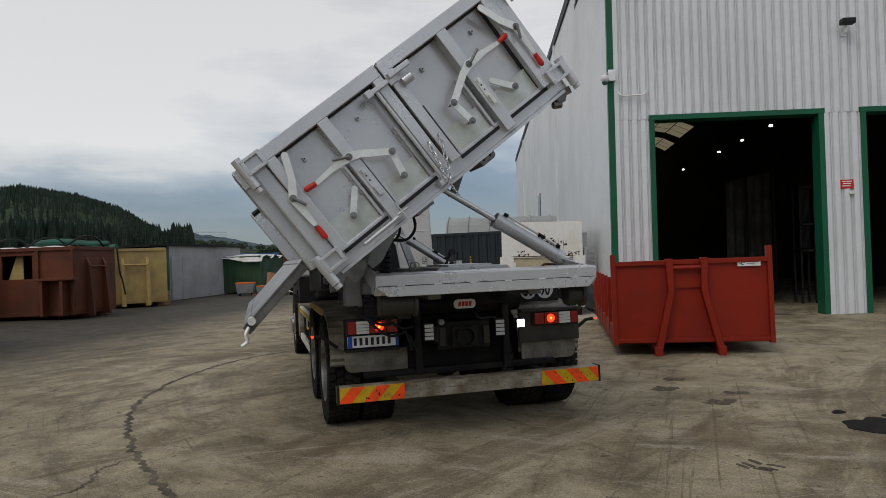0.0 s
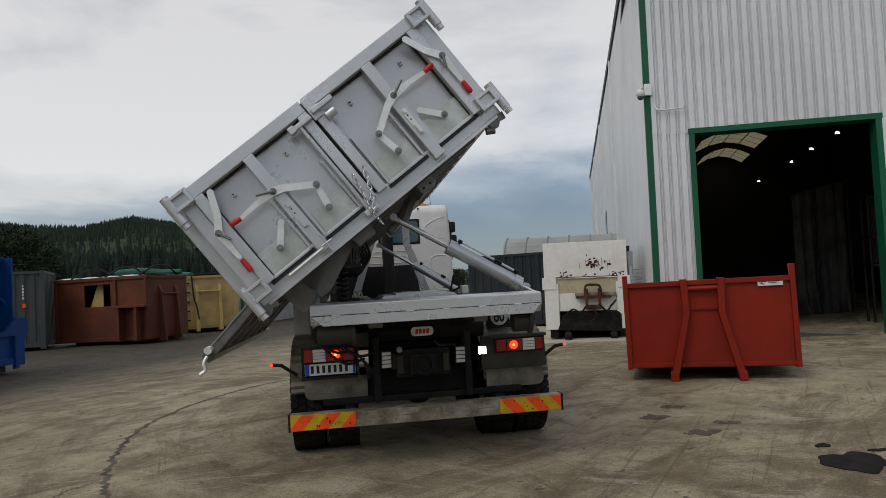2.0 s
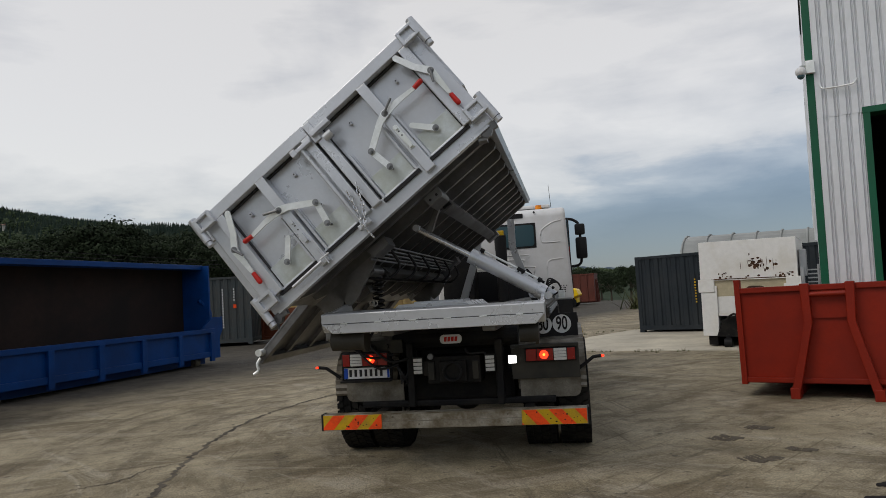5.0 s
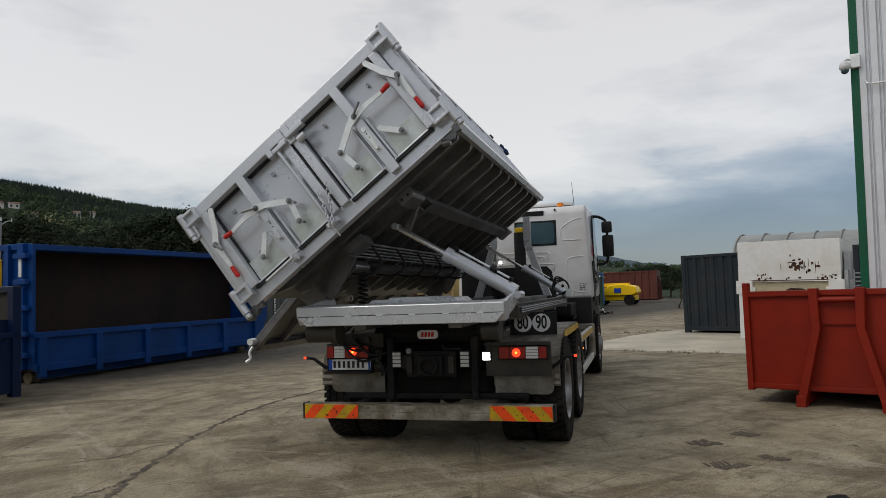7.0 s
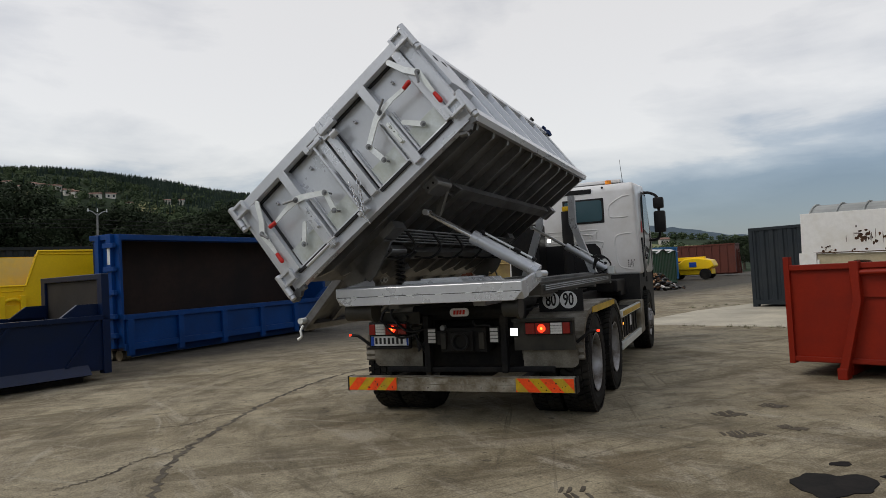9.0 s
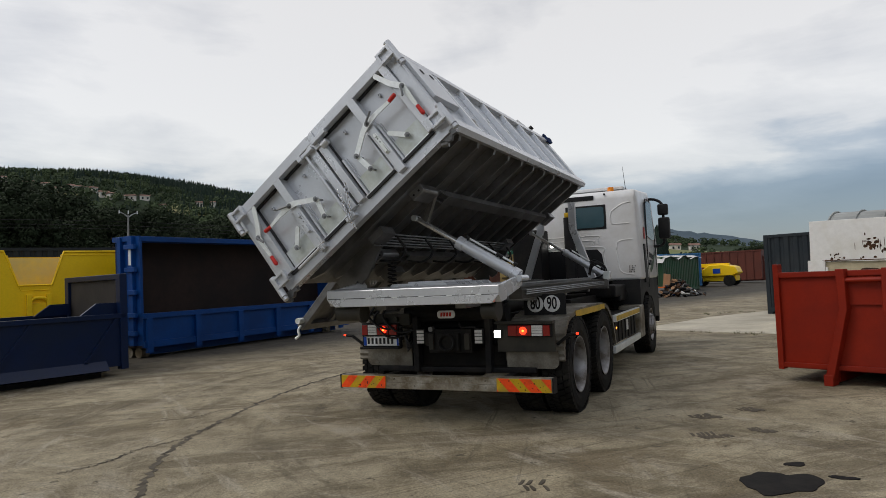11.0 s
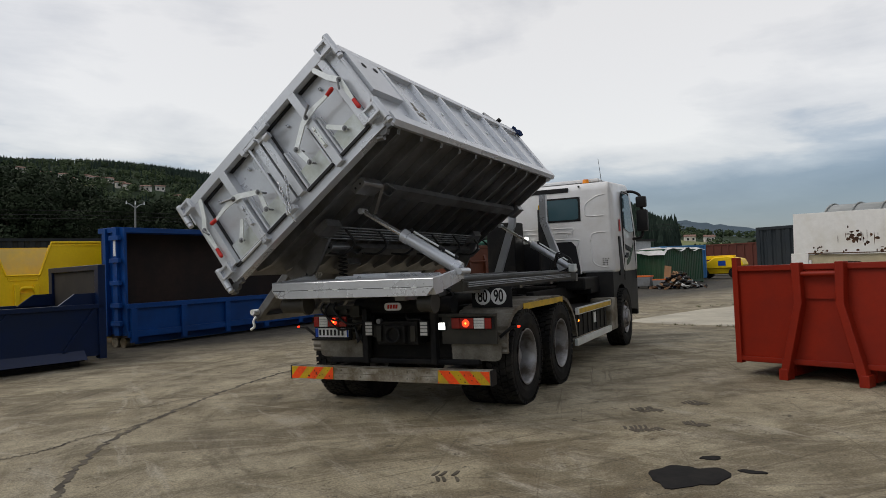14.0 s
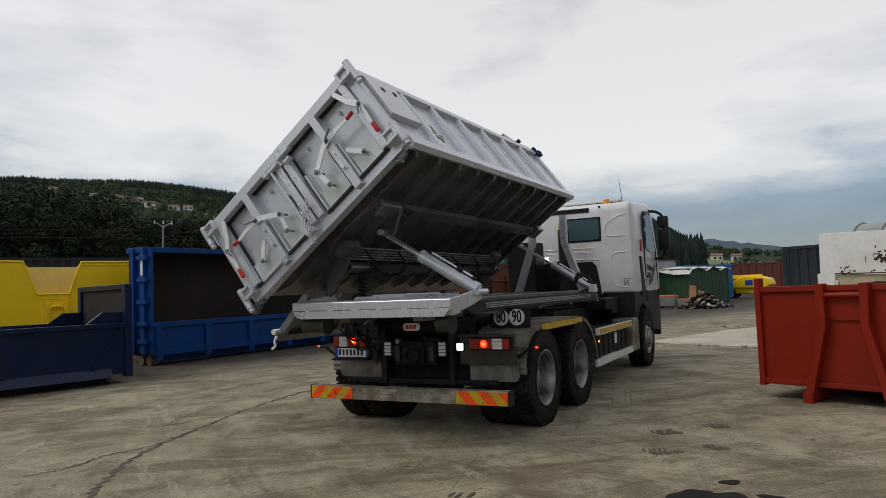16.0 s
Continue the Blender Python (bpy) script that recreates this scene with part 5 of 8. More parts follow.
for y in (0.6, 1.9, 3.2, 4.6):
    part("cross_tube", B((-0.9, 0.9, y - 0.06, y + 0.06, 1.26, 1.38), bevel=0.01), silver_under, frame_ob)
# front gantry arms behind the cab
bm = bmesh.new()
for s_ in (1, -1):
    prism(bm, [(s_ * 0.52, 1.44), (s_ * 0.64, 1.44), (s_ * 0.34, 2.28), (s_ * 0.34, 2.74), (s_ * 0.23, 2.74), (s_ * 0.23, 2.28)], "y", 4.86, 4.96)
part("gantry", bm, silver, frame_ob, "bent grey steel gantry arms")
bm = B((-1.15, -1.0, -0.1, 0.05, 1.20, 1.50), (-1.15, -1.0, 3.9, 4.05, 1.20, 1.50), bevel=0.02)
part("tipping_bearing", bm, silver_under, frame_ob)
# coil springs and shackles at the left
bm = bmesh.new()
helix = [(-0.72 + 0.05 * math.cos(k * 0.7), 0.30 + 0.05 * math.sin(k * 0.7), 1.46 + k * 0.0052) for k in range(64)]
tube(bm, helix, 0.011, 5)
part("spring", bm, hose, frame_ob, "black coil spring")
bm = bmesh.new()
for x in (-0.60, -0.57):
    ring = [(x + 0.021 * math.cos(a), -0.36 + 0.01 * math.sin(a), 1.53 + 0.025 * math.sin(a)) for a in [2 * math.pi * k / 14 for k in range(15)]]
    tube(bm, ring, 0.006, 6)
part("shackle", bm, galv_old, frame_ob)

# ---- lifting cylinders ----


def ram(y, base, mid_, top, r):
    ob = thing("hydraulic_ram", TRUCK.copy(), "grey hydraulic ram with bright steel rod lifting the body", "hydraulic cylinder", "lifting rams")
    b, m2, t_ = (Vector((p[0], y, p[1])) for p in (base, mid_, top))
    d = (t_ - b).normalized()
    bm = bmesh.new()
    cyl(bm, b + d * 0.06, m2, r, None, 24)
    cyl(bm, m2 - d * 0.05, m2 + d * 0.03, r * 1.12, None, 24)
    cyl(bm, b + d * 0.04, b + d * 0.12, r * 1.12, None, 24)
    part("barrel", bm, silver, ob, smooth=True)
    bm = bmesh.new()
    cyl(bm, m2, t_, r * 0.43, None, 18)
    part("rod", bm, steel, ob, "bright steel piston rod", smooth=True)
    bm = bmesh.new()
    cyl(bm, b - Vector((0, 0.115, 0)), b + Vector((0, 0.115, 0)), 0.035, None, 16)
    cyl(bm, t_ - Vector((0, 0.06, 0)), t_ + Vector((0, 0.06, 0)), 0.032, None, 16)
    part("pin_bracket", bm, silver, ob, smooth=True)
    n = Vector((-d.z, 0, d.x))
    bm = bmesh.new()
    p0, p1 = b + d * 0.12 - n * (r + 0.028), m2 - d * 0.04 - n * (r + 0.028)
    tube(bm, [p0, p1], 0.011, 6)
    part("feed_pipe", bm, galv, ob, "thin steel feed pipe")
    bm = bmesh.new()
    for f in (0.02, 0.30, 0.36, 0.98):
        c = p0.lerp(p1, f)
        cyl(bm, c - d * 0.02, c + d * 0.02, 0.018, None, 8)
        cyl(bm, c, c + n * 0.035, 0.010, None, 8)
    part("pipe_clamp", bm, plastic, ob, "black pipe clamps")
    return ob


ram(0.0, (0.955, 1.51), (0.29, 1.905), (-0.225, 2.21), 0.064)
ram(4.12, (0.98, 1.45), (0.345, 1.865), (-0.20, 2.21), 0.05)
bm = bmesh.new()
for k in range(4):
    tube(bm, curve_points([(0.80, 3.75 - 0.03 * k, 1.50), (0.86, 3.68, 1.62 + 0.03 * k), (0.98, 3.75, 1.66), (1.02, 3.9, 1.56), (0.92, 4.05 + 0.05 * k, 1.48), (0.70, 4.3, 1.42)], 7), 0.012, 6)
part("ram_hose", bm, hose, frame_ob, "loops of black hydraulic hose")
part("valve_block", B((0.98, 1.08, 3.82, 3.95, 1.42, 1.54), bevel=0.01), galv, frame_ob)

# ---- tipped body ----
BW, BH, BL = 2.38, 1.01, 5.22
TILT_DEG = 37.0
BEDM = TRUCK @ pose(-1.322, -0.87, 1.505, 0, -TILT_DEG, 0) @ Matrix.Scale(1.022, 4)
bed = thing("dump_box", BEDM, "grey steel dump box raised sideways with closed rear doors", "dump box")
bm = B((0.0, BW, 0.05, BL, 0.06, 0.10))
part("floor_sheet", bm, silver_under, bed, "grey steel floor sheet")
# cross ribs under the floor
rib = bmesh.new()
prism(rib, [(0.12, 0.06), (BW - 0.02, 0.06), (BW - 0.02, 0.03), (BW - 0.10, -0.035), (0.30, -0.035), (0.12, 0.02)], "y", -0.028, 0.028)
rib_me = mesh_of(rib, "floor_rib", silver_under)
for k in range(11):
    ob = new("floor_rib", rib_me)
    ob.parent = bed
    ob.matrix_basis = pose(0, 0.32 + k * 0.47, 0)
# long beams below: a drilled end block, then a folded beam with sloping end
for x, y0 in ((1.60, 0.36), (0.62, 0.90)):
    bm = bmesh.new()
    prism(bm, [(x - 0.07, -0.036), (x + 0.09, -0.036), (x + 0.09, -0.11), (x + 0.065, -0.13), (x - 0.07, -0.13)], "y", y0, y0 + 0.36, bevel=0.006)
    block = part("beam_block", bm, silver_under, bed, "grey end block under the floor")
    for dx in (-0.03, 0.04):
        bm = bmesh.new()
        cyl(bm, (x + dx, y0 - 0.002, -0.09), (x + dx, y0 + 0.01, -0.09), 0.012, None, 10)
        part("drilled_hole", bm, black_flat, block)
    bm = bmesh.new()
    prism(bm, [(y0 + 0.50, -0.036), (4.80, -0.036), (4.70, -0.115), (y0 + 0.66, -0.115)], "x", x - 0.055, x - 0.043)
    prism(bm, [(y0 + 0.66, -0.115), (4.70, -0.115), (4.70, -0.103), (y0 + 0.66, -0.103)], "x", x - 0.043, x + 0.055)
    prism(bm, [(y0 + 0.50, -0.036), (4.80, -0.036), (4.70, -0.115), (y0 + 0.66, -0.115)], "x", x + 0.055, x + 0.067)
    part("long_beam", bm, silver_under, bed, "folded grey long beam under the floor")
    part("beam_block", B((x - 0.09, x + 0.11, 4.82, 5.05, -0.13, -0.036), bevel=0.008), silver_under, bed)
bm = bmesh.new()
for x, y in ((0.95, 0.45), (0.30, 1.6), (0.95, 4.3)):
    prism(bm, [(x - 0.10, -0.035), (x + 0.10, -0.035), (x + 0.085, -0.115), (x - 0.085, -0.115)], "y", y, y + 0.26)
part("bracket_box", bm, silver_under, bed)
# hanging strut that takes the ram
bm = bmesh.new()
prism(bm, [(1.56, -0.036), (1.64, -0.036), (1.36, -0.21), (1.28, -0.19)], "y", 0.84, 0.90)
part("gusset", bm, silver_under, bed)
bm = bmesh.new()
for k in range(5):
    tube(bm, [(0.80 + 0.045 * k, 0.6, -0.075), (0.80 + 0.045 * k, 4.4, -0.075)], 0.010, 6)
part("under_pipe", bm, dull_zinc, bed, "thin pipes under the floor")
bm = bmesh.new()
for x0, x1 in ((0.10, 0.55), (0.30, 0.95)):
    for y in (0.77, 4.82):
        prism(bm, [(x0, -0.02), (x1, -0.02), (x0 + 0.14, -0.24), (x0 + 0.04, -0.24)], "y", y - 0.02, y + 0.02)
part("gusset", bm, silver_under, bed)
bm = bmesh.new()
for k in range(6):
    y = 0.9 + 0.7 * k
    tube(bm, curve_points([(0.95, y, -0.05), (0.90, y + 0.10, -0.22), (0.75, y + 0.05, -0.25), (0.60, y + 0.02, -0.12)], 6), 0.014, 6)
part("hose_loop", bm, hose, bed, "black hose loops under the body")
# rear frame
bm = bmesh.new()
box(bm, 0.0, BW, 0.0, 0.14, -0.03, 0.105, bevel=0.012)
part("rear_sill", bm, silver, bed)
bm = bmesh.new()
box(bm, 0.05, BW - 0.05, -0.02, 0.02, -0.05, -0.028)
part("sill_lip", bm, silver, bed)
for x0, x1 in ((0.0, 0.115), (BW - 0.115, BW)):
    bm = B((x0, x1, -0.01, 0.13, 0.10, BH), bevel=0.012)
    part("corner_post", bm, silver, bed)


def door_leaf(x0, x1, xm, hatches):
    """One rear door: outer frame, stile, recessed sheet, two sliding hatches in rails."""
    leaf = new("rear_door")
    leaf.parent = bed
    leaf["label"] = "grey rear door with zinc hatches and red-handled levers"
    zt, zb = BH - 0.004, 0.11
    part("sheet", B((x0 + 0.02, x1 - 0.02, 0.065, 0.08, zb - 0.02, zt - 0.02)), silver, leaf)
    part("leaf_frame", B((x0, x1, -0.055, 0.07, zt - 0.10, zt), bevel=0.006), silver, leaf)
    for a, b in ((x0, x0 + 0.085), (x1 - 0.085, x1)):
        part("leaf_frame", B((a, b, -0.055, 0.07, zb - 0.03, zt - 0.10), bevel=0.006), silver, leaf)
    # black strips draw the shade where the sheet sits back in its frame
    for a, b, c, d in ((x0 + 0.085, x1 - 0.085, zt - 0.112, zt - 0.10), (x0 + 0.085, x0 + 0.093, zb, zt - 0.112), (x1 - 0.093, x1 - 0.085, zb, zt - 0.112)):
        part("rubber_seal", B((a, b, 0.02, 0.066, c, d)), black_flat, leaf, "black strip for the shade along the recess")
    part("stile", B((xm - 0.045, xm + 0.045, -0.06, 0.07, zb - 0.11, zt - 0.10), bevel=0.006), silver, leaf)
    for c0, c1 in hatches:
        hatch = part("hatch_plate", B((c0, c1, 0.024, 0.042, 0.078, 0.30), bevel=0.003), zinc_plate, leaf, "mottled zinc sliding hatch")
        for a in (c0 - 0.028, c1 + 0.006):
            part("hatch_rail", B((a, a + 0.022, -0.012, 0.066, 0.085, 0.55), bevel=0.003), silver, hatch)
            part("hatch_rail", B((a - 0.010, a + 0.032, 0.04, 0.066, 0.085, 0.56), bevel=0.002), silver, hatch)
        part("hatch_lip", B((c0 - 0.035, c1 + 0.035, -0.03, 0.066, 0.052, 0.078)), black_flat, hatch, "black lip below the hatch")
        cx = (c0 + c1) / 2
        lug = part("lug", B((cx - 0.013, cx + 0.013, 0.03, 0.066, 0.752, 0.79), bevel=0.005), silver, leaf)
        bm = bmesh.new()
        cyl(bm, (cx, 0.028, 0.771), (cx, 0.034, 0.771), 0.007, None, 8)
        part("eye", bm, black_flat, lug)
    return leaf


door_a = door_leaf(0.118, 1.183, 0.625, ((0.195, 0.535), (0.715, 1.02)))
door_b = door_leaf(1.207, BW - 0.118, 1.765, ((1.345, 1.66), (1.845, 2.18)))
# black strips behind the gaps between posts and leaves draw their shade
for a, b in ((0.105, 0.13), (1.17, 1.22), (BW - 0.13, BW - 0.105)):
    part("gap_seal", B((a, b, 0.0, 0.09, 0.11, BH - 0.02)), black_flat, bed)


def lever(leaf, pts, y, widths, red=None, name="lever", bolts=()):
    """A flat bar along points in the door's plane, its width changing from joint to joint, with round ends and a red grip."""
    bm = bmesh.new()
    for ((xa, za), (xb, zb_)), (wa, wb) in zip(zip(pts, pts[1:]), zip(widths, widths[1:])):
        d = Vector((xb - xa, zb_ - za)).normalized()
        n = Vector((-d.y, d.x))
        prism(bm, [(xa + n.x * wa / 2, za + n.y * wa / 2), (xb + n.x * wb / 2, zb_ + n.y * wb / 2), (xb - n.x * wb / 2, zb_ - n.y * wb / 2), (xa - n.x * wa / 2, za - n.y * wa / 2)], "y", y - 0.006, y + 0.006)
    for (x, z), w in zip(pts, widths):
        cyl(bm, (x, y - 0.0062, z), (x, y + 0.0062, z), w / 2, None, 14)
    ob = part(name, bm, galv, leaf, "galvanised locking lever")
    if red:
        (xa, za), (xb, zb_) = red
        d = Vector((xb - xa, 0, zb_ - za)).normalized()
        bm = bmesh.new()
        cyl(bm, (xa, y, za), (xb, y, zb_), 0.019, 0.022, 12)
        bmesh.ops.create_uvsphere(bm, u_segments=12, v_segments=8, radius=0.0215, matrix=pose(xb, y, zb_))
        part("red_grip", bm, red_flat, ob, "red plastic grip", smooth=True)
    for x, z in bolts:
        bm = bmesh.new()
        cyl(bm, (x, y - 0.010, z), (x, y - 0.006, z), 0.027, None, 16)
        cyl(bm, (x, y - 0.020, z), (x, y - 0.010, z), 0.018, None, 6)
        cyl(bm, (x, y - 0.028, z), (x, y + 0.12, z), 0.010, None, 10)
        single("bolt", bm, dull_zinc, ob)
    return ob


for leaf, flip in ((door_a, False), (door_b, True)):
    def X(*pts):
        """Points of the first door, mirrored for the second."""
        return [((BW - x) if flip else x, z) for x, z in pts]
    lever(leaf, X((0.252, 0.862), (0.185, 0.70), (0.107, 0.59), (0.112, 0.36)), -0.085, (0.05, 0.052, 0.06, 0.034), X((0.112, 0.335), (0.112, 0.245)), bolts=X((0.107, 0.59)))
    lever(leaf, X((0.30, 0.575), (0.45, 0.587), (0.605, 0.582), (0.68, 0.555), (0.885, 0.424)), -0.085, (0.032, 0.042, 0.068, 0.056, 0.05), X((0.30, 0.575), (0.225, 0.583)), bolts=X((0.605, 0.582), (0.885, 0.424)))
    lever(leaf, X((0.885, 0.424), (0.85, 0.232)), -0.070, (0.05, 0.05), name="link", bolts=X((0.85, 0.232)))
    lever(leaf, X((0.505, 0.379), (0.375, 0.232)), -0.02, (0.045, 0.05), name="link", bolts=X((0.375, 0.232)))
    for (x, z), (x2, z2) in (X((0.107, 0.59), (0.15, 0.495)), X((0.60, 0.582), (0.49, 0.632))):
        bm = bmesh.new()
        tube(bm, [(x, -0.115, z), (x2, -0.125, z2)], 0.011, 8)
        part("lock_pin", bm, dull_zinc, leaf)
    # slotted catch plate on the stile
    xs = 0.625 if not flip else 1.765
    bm = B((xs - 0.022, xs + 0.022, -0.068, -0.06, 0.22, 0.46), (xs - 0.012, xs + 0.012, -0.085, -0.068, 0.42, 0.46), (xs - 0.015, xs + 0.015, -0.095, -0.068, 0.23, 0.31), bevel=0.003)
    single("catch_plate", bm, galv if flip else silver, leaf)
    for z in (0.36, 0.40):
        bm = bmesh.new()
        cyl(bm, (xs, -0.070, z), (xs, -0.066, z), 0.007, None, 8)
        part("plate_hole", bm, black_flat, leaf)
# corner hinge blocks, with pins
for i, (x, z, sx) in enumerate(((0.0, BH - 0.06, -1), (0.0, 0.08, -1), (BW, BH - 0.06, 1), (BW, 0.11, 1))):
    hinge = new("hinge_block")
    hinge.parent = bed
    xa, xb = (x - 0.03, x + 0.135) if sx < 0 else (x - 0.135, x + 0.03)
    bm = B((xa, xb, -0.10, -0.05, z + 0.038, z + 0.062), (xa, xb, -0.10, -0.05, z - 0.062, z - 0.038), (xa, xa + 0.03, -0.10, -0.05, z - 0.05, z + 0.05), (xb - 0.03, xb, -0.10, -0.05, z - 0.05, z + 0.05), (xa + 0.02, xb - 0.02, -0.065, -0.05, z - 0.05, z + 0.05), bevel=0.004)
    part("loop_plate", bm, silver, hinge)
    bm = bmesh.new()
    xc = x + sx * 0.035
    cyl(bm, (xc, -0.06, z - 0.15), (xc, -0.06, z + 0.09), 0.036, None, 16)
    cyl(bm, (xc, -0.06, z - 0.19), (xc, -0.06, z - 0.155), 0.030, None, 16)
    part("pin", bm, silver, hinge, smooth=True)
# centre lock bar with chain, upper catch
bm = bmesh.new()
tube(bm, [(1.068, -0.085, 0.84), (1.068, -0.085, 0.0)], 0.016, 10)
part("lock_rod", bm, silver, bed, "round locking rod", smooth=True)
bm = B((0.985, 1.18, -0.11, -0.055, 0.825, 0.862), (0.975, 1.03, -0.125, -0.05, 0.815, 0.872), (1.205, 1.40, -0.12, -0.055, 0.845, 0.885), (1.19, 1.26, -0.075, -0.05, 0.80, 0.985), bevel=0.006)
cyl(bm, (1.275, -0.09, 0.77), (1.355, -0.09, 0.77), 0.034, None, 16)
part("upper_catch", bm, silver, bed, "grey upper door catch")
bm = B((1.02, 1.14, -0.11, -0.04, -0.01, 0.035), bevel=0.008)
part("lower_catch", bm, silver, bed)
bm = bmesh.new()
tube(bm, [(0.30, -0.09, 0.022), (0.62, -0.09, 0.022)], 0.014, 8)
tube(bm, [(0.66, -0.10, -0.03), (0.66, -0.10, 0.12)], 0.008, 8)
tube(bm, [(0.62, -0.10, 0.04), (0.71, -0.10, 0.035)], 0.008, 8)
part("latch_bar", bm, silver, bed)


def chain_strand(a, b, sag, n):
    bm = bmesh.new()
    a, b = Vector(a), Vector(b)
    pts = [a.lerp(b, k / n) + Vector((0, 0, -sag * math.sin(math.pi * k / n))) for k in range(n + 1)]
    for k in range(n):
        c = (pts[k] + pts[k + 1]) / 2
        d = (pts[k + 1] - pts[k]).normalized()
        L = (pts[k + 1] - pts[k]).length * 0.68
        q = d.to_track_quat("X", "Y" if k % 2 else "Z")
        loop = [c + q @ Vector((L * math.cos(t_), 0.5 * L * math.sin(t_), 0)) for t_ in [2 * math.pi * j / 10 for j in range(11)]]
        tube(bm, loop, 0.0055, 5)
    return bm


chain = thing("chain", BEDM.copy(), "hanging zinc chains over the rear door gap", "chain")
for i, (a, b) in enumerate((((1.141, -0.10, 0.31), (1.06, -0.13, 0.0)), ((1.242, -0.10, 0.31), (1.075, -0.14, -0.02)), ((1.07, -0.13, 0.03), (1.075, -0.13, -0.13)))):
    part("chain_strand", chain_strand(a, b, 0.03, 9), steel, chain)
bm = bmesh.new()
for x in (0.05, BW - 0.05):
    s = 1 if x > 1 else -1
    prism(bm, [(x - 0.10, -0.03), (x + 0.06, -0.03), (x + 0.05, -0.09), (x + 0.0, -0.08), (x - 0.04, -0.11), (x - 0.09, -0.10)], "y", 0.0, 0.05)
    cyl(bm, (x - 0.14, 0.02, -0.075), (x - 0.08, 0.02, -0.11), 0.03, None, 10)
part("tow_hook", bm, silver_under, bed, "lashing hook under the corner")
# front end wall and right side wall with posts
part("front_wall", B((0.0, BW, BL - 0.06, BL, 0.10, BH), (0.0, BW, BL - 0.12, BL + 0.02, BH - 0.09, BH), (0.0, 0.12, BL - 0.14, BL + 0.02, 0.0, BH), (BW - 0.12, BW, BL - 0.14, BL + 0.02, 0.0, BH), bevel=0.008), silver, bed, "front end wall")
part("side_wall", B((BW - 0.05, BW - 0.03, 0.13, BL - 0.1, 0.10, BH - 0.08)), silver, bed, "grey side wall sheet")
part("top_rail", B((BW - 0.09, BW + 0.03, 0.10, BL, BH - 0.09, BH), bevel=0.01), silver, bed)
bm = bmesh.new()
prism(bm, [(BW - 0.06, 0.16), (BW + 0.03, 0.10), (BW + 0.03, 0.0), (BW - 0.02, -0.03), (BW - 0.06, 0.0)], "y", 0.14, BL)
part("bottom_rail", bm, silver, bed)
post = bmesh.new()
prism(post, [(BW - 0.03, -0.045), (BW + 0.025, -0.03), (BW + 0.025, 0.03), (BW - 0.03, 0.045)], "z", 0.12, BH - 0.085)
post_me = mesh_of(post, "side_post", silver)
for k in range(6):
    ob = new("side_post", post_me)
    ob.parent = bed
    ob.matrix_basis = pose(0, 0.86 + k * 0.70, 0)
bm = B((BW - 0.03, BW + 0.034, 0.16, 0.74, 0.40, BH - 0.095), bevel=0.006)
part("rear_side_plate", bm, silver, bed, "smooth plate on the side wall")
bm = bmesh.new()
for y in (0.38, 0.60):
    cyl(bm, (BW + 0.028, y, 0.80), (BW + 0.038, y, 0.80), 0.035, None, 16)
part("plate_slot", bm, chassis, bed)
rnd = random.Random(8)
bm = bmesh.new()
for k in range(7):
    y, z = 1.20 + rnd.uniform(-0.09, 0.09), 0.40 + rnd.uniform(-0.12, 0.12)
    box(bm, BW - 0.032, BW - 0.027, y, y + rnd.uniform(0.04, 0.12), z, z + rnd.uniform(0.02, 0.06))
part("faded_sticker", bm, galv_old, bed)
bm = bmesh.new()
for k in range(4):
    cyl(bm, (BW - 0.03, 2.0 + k * 0.7, 0.60), (BW - 0.02, 2.0 + k * 0.7, 0.60), 0.03, None, 12)
part("lashing_eye", bm, galv, bed)
# tarpaulin gear at the front top corner
bm = bmesh.new()
prism(bm, [(4.02, BH), (4.62, BH), (4.54, BH + 0.05), (4.12, BH + 0.16)], "x", BW - 0.22, BW - 0.208)
prism(bm, [(4.02, BH), (4.62, BH), (4.54, BH + 0.05), (4.12, BH + 0.16)], "x", BW - 0.01, BW + 0.002)
prism(bm, [(4.12, BH + 0.148), (4.54, BH + 0.038), (4.54, BH + 0.05), (4.12, BH + 0.16)], "x", BW - 0.208, BW - 0.01)
part("tarp_bracket", bm, silver_under, bed, "grey bracket on the side wall's rim")
bm = bmesh.new()
cyl(bm, (BW - 0.05, 4.56, BH + 0.07), (BW + 0.05, 4.56, BH + 0.07), 0.035, None, 12)
tube(bm, [(BW + 0.03, 4.50, BH + 0.05), (BW + 0.03, 4.64, BH + 0.13)], 0.009, 6)
tube(bm, curve_points([(BW - 0.02, 4.58, BH + 0.08), (BW, 4.85, BH + 0.05), (BW + 0.0, 5.15, BH + 0.02)], 6), 0.010, 6)
part("crank", bm, plastic, bed)
bm = bmesh.new()
rnd = random.Random(2)
for k in range(9):
    tube(bm, curve_points([(BW + rnd.uniform(-0.08, 0.05), 5.06 + 0.025 * k, BH + 0.03), (BW + rnd.uniform(0.0, 0.05), 5.09 + 0.025 * k, BH - 0.02), (BW + rnd.uniform(0.0, 0.05), 5.08 + 0.03 * k, BH - 0.09 - rnd.uniform(0, 0.05))], 4), 0.020, 6)
part("tarpaulin", bm, tarp_blue, bed, "bunched dark blue tarpaulin")
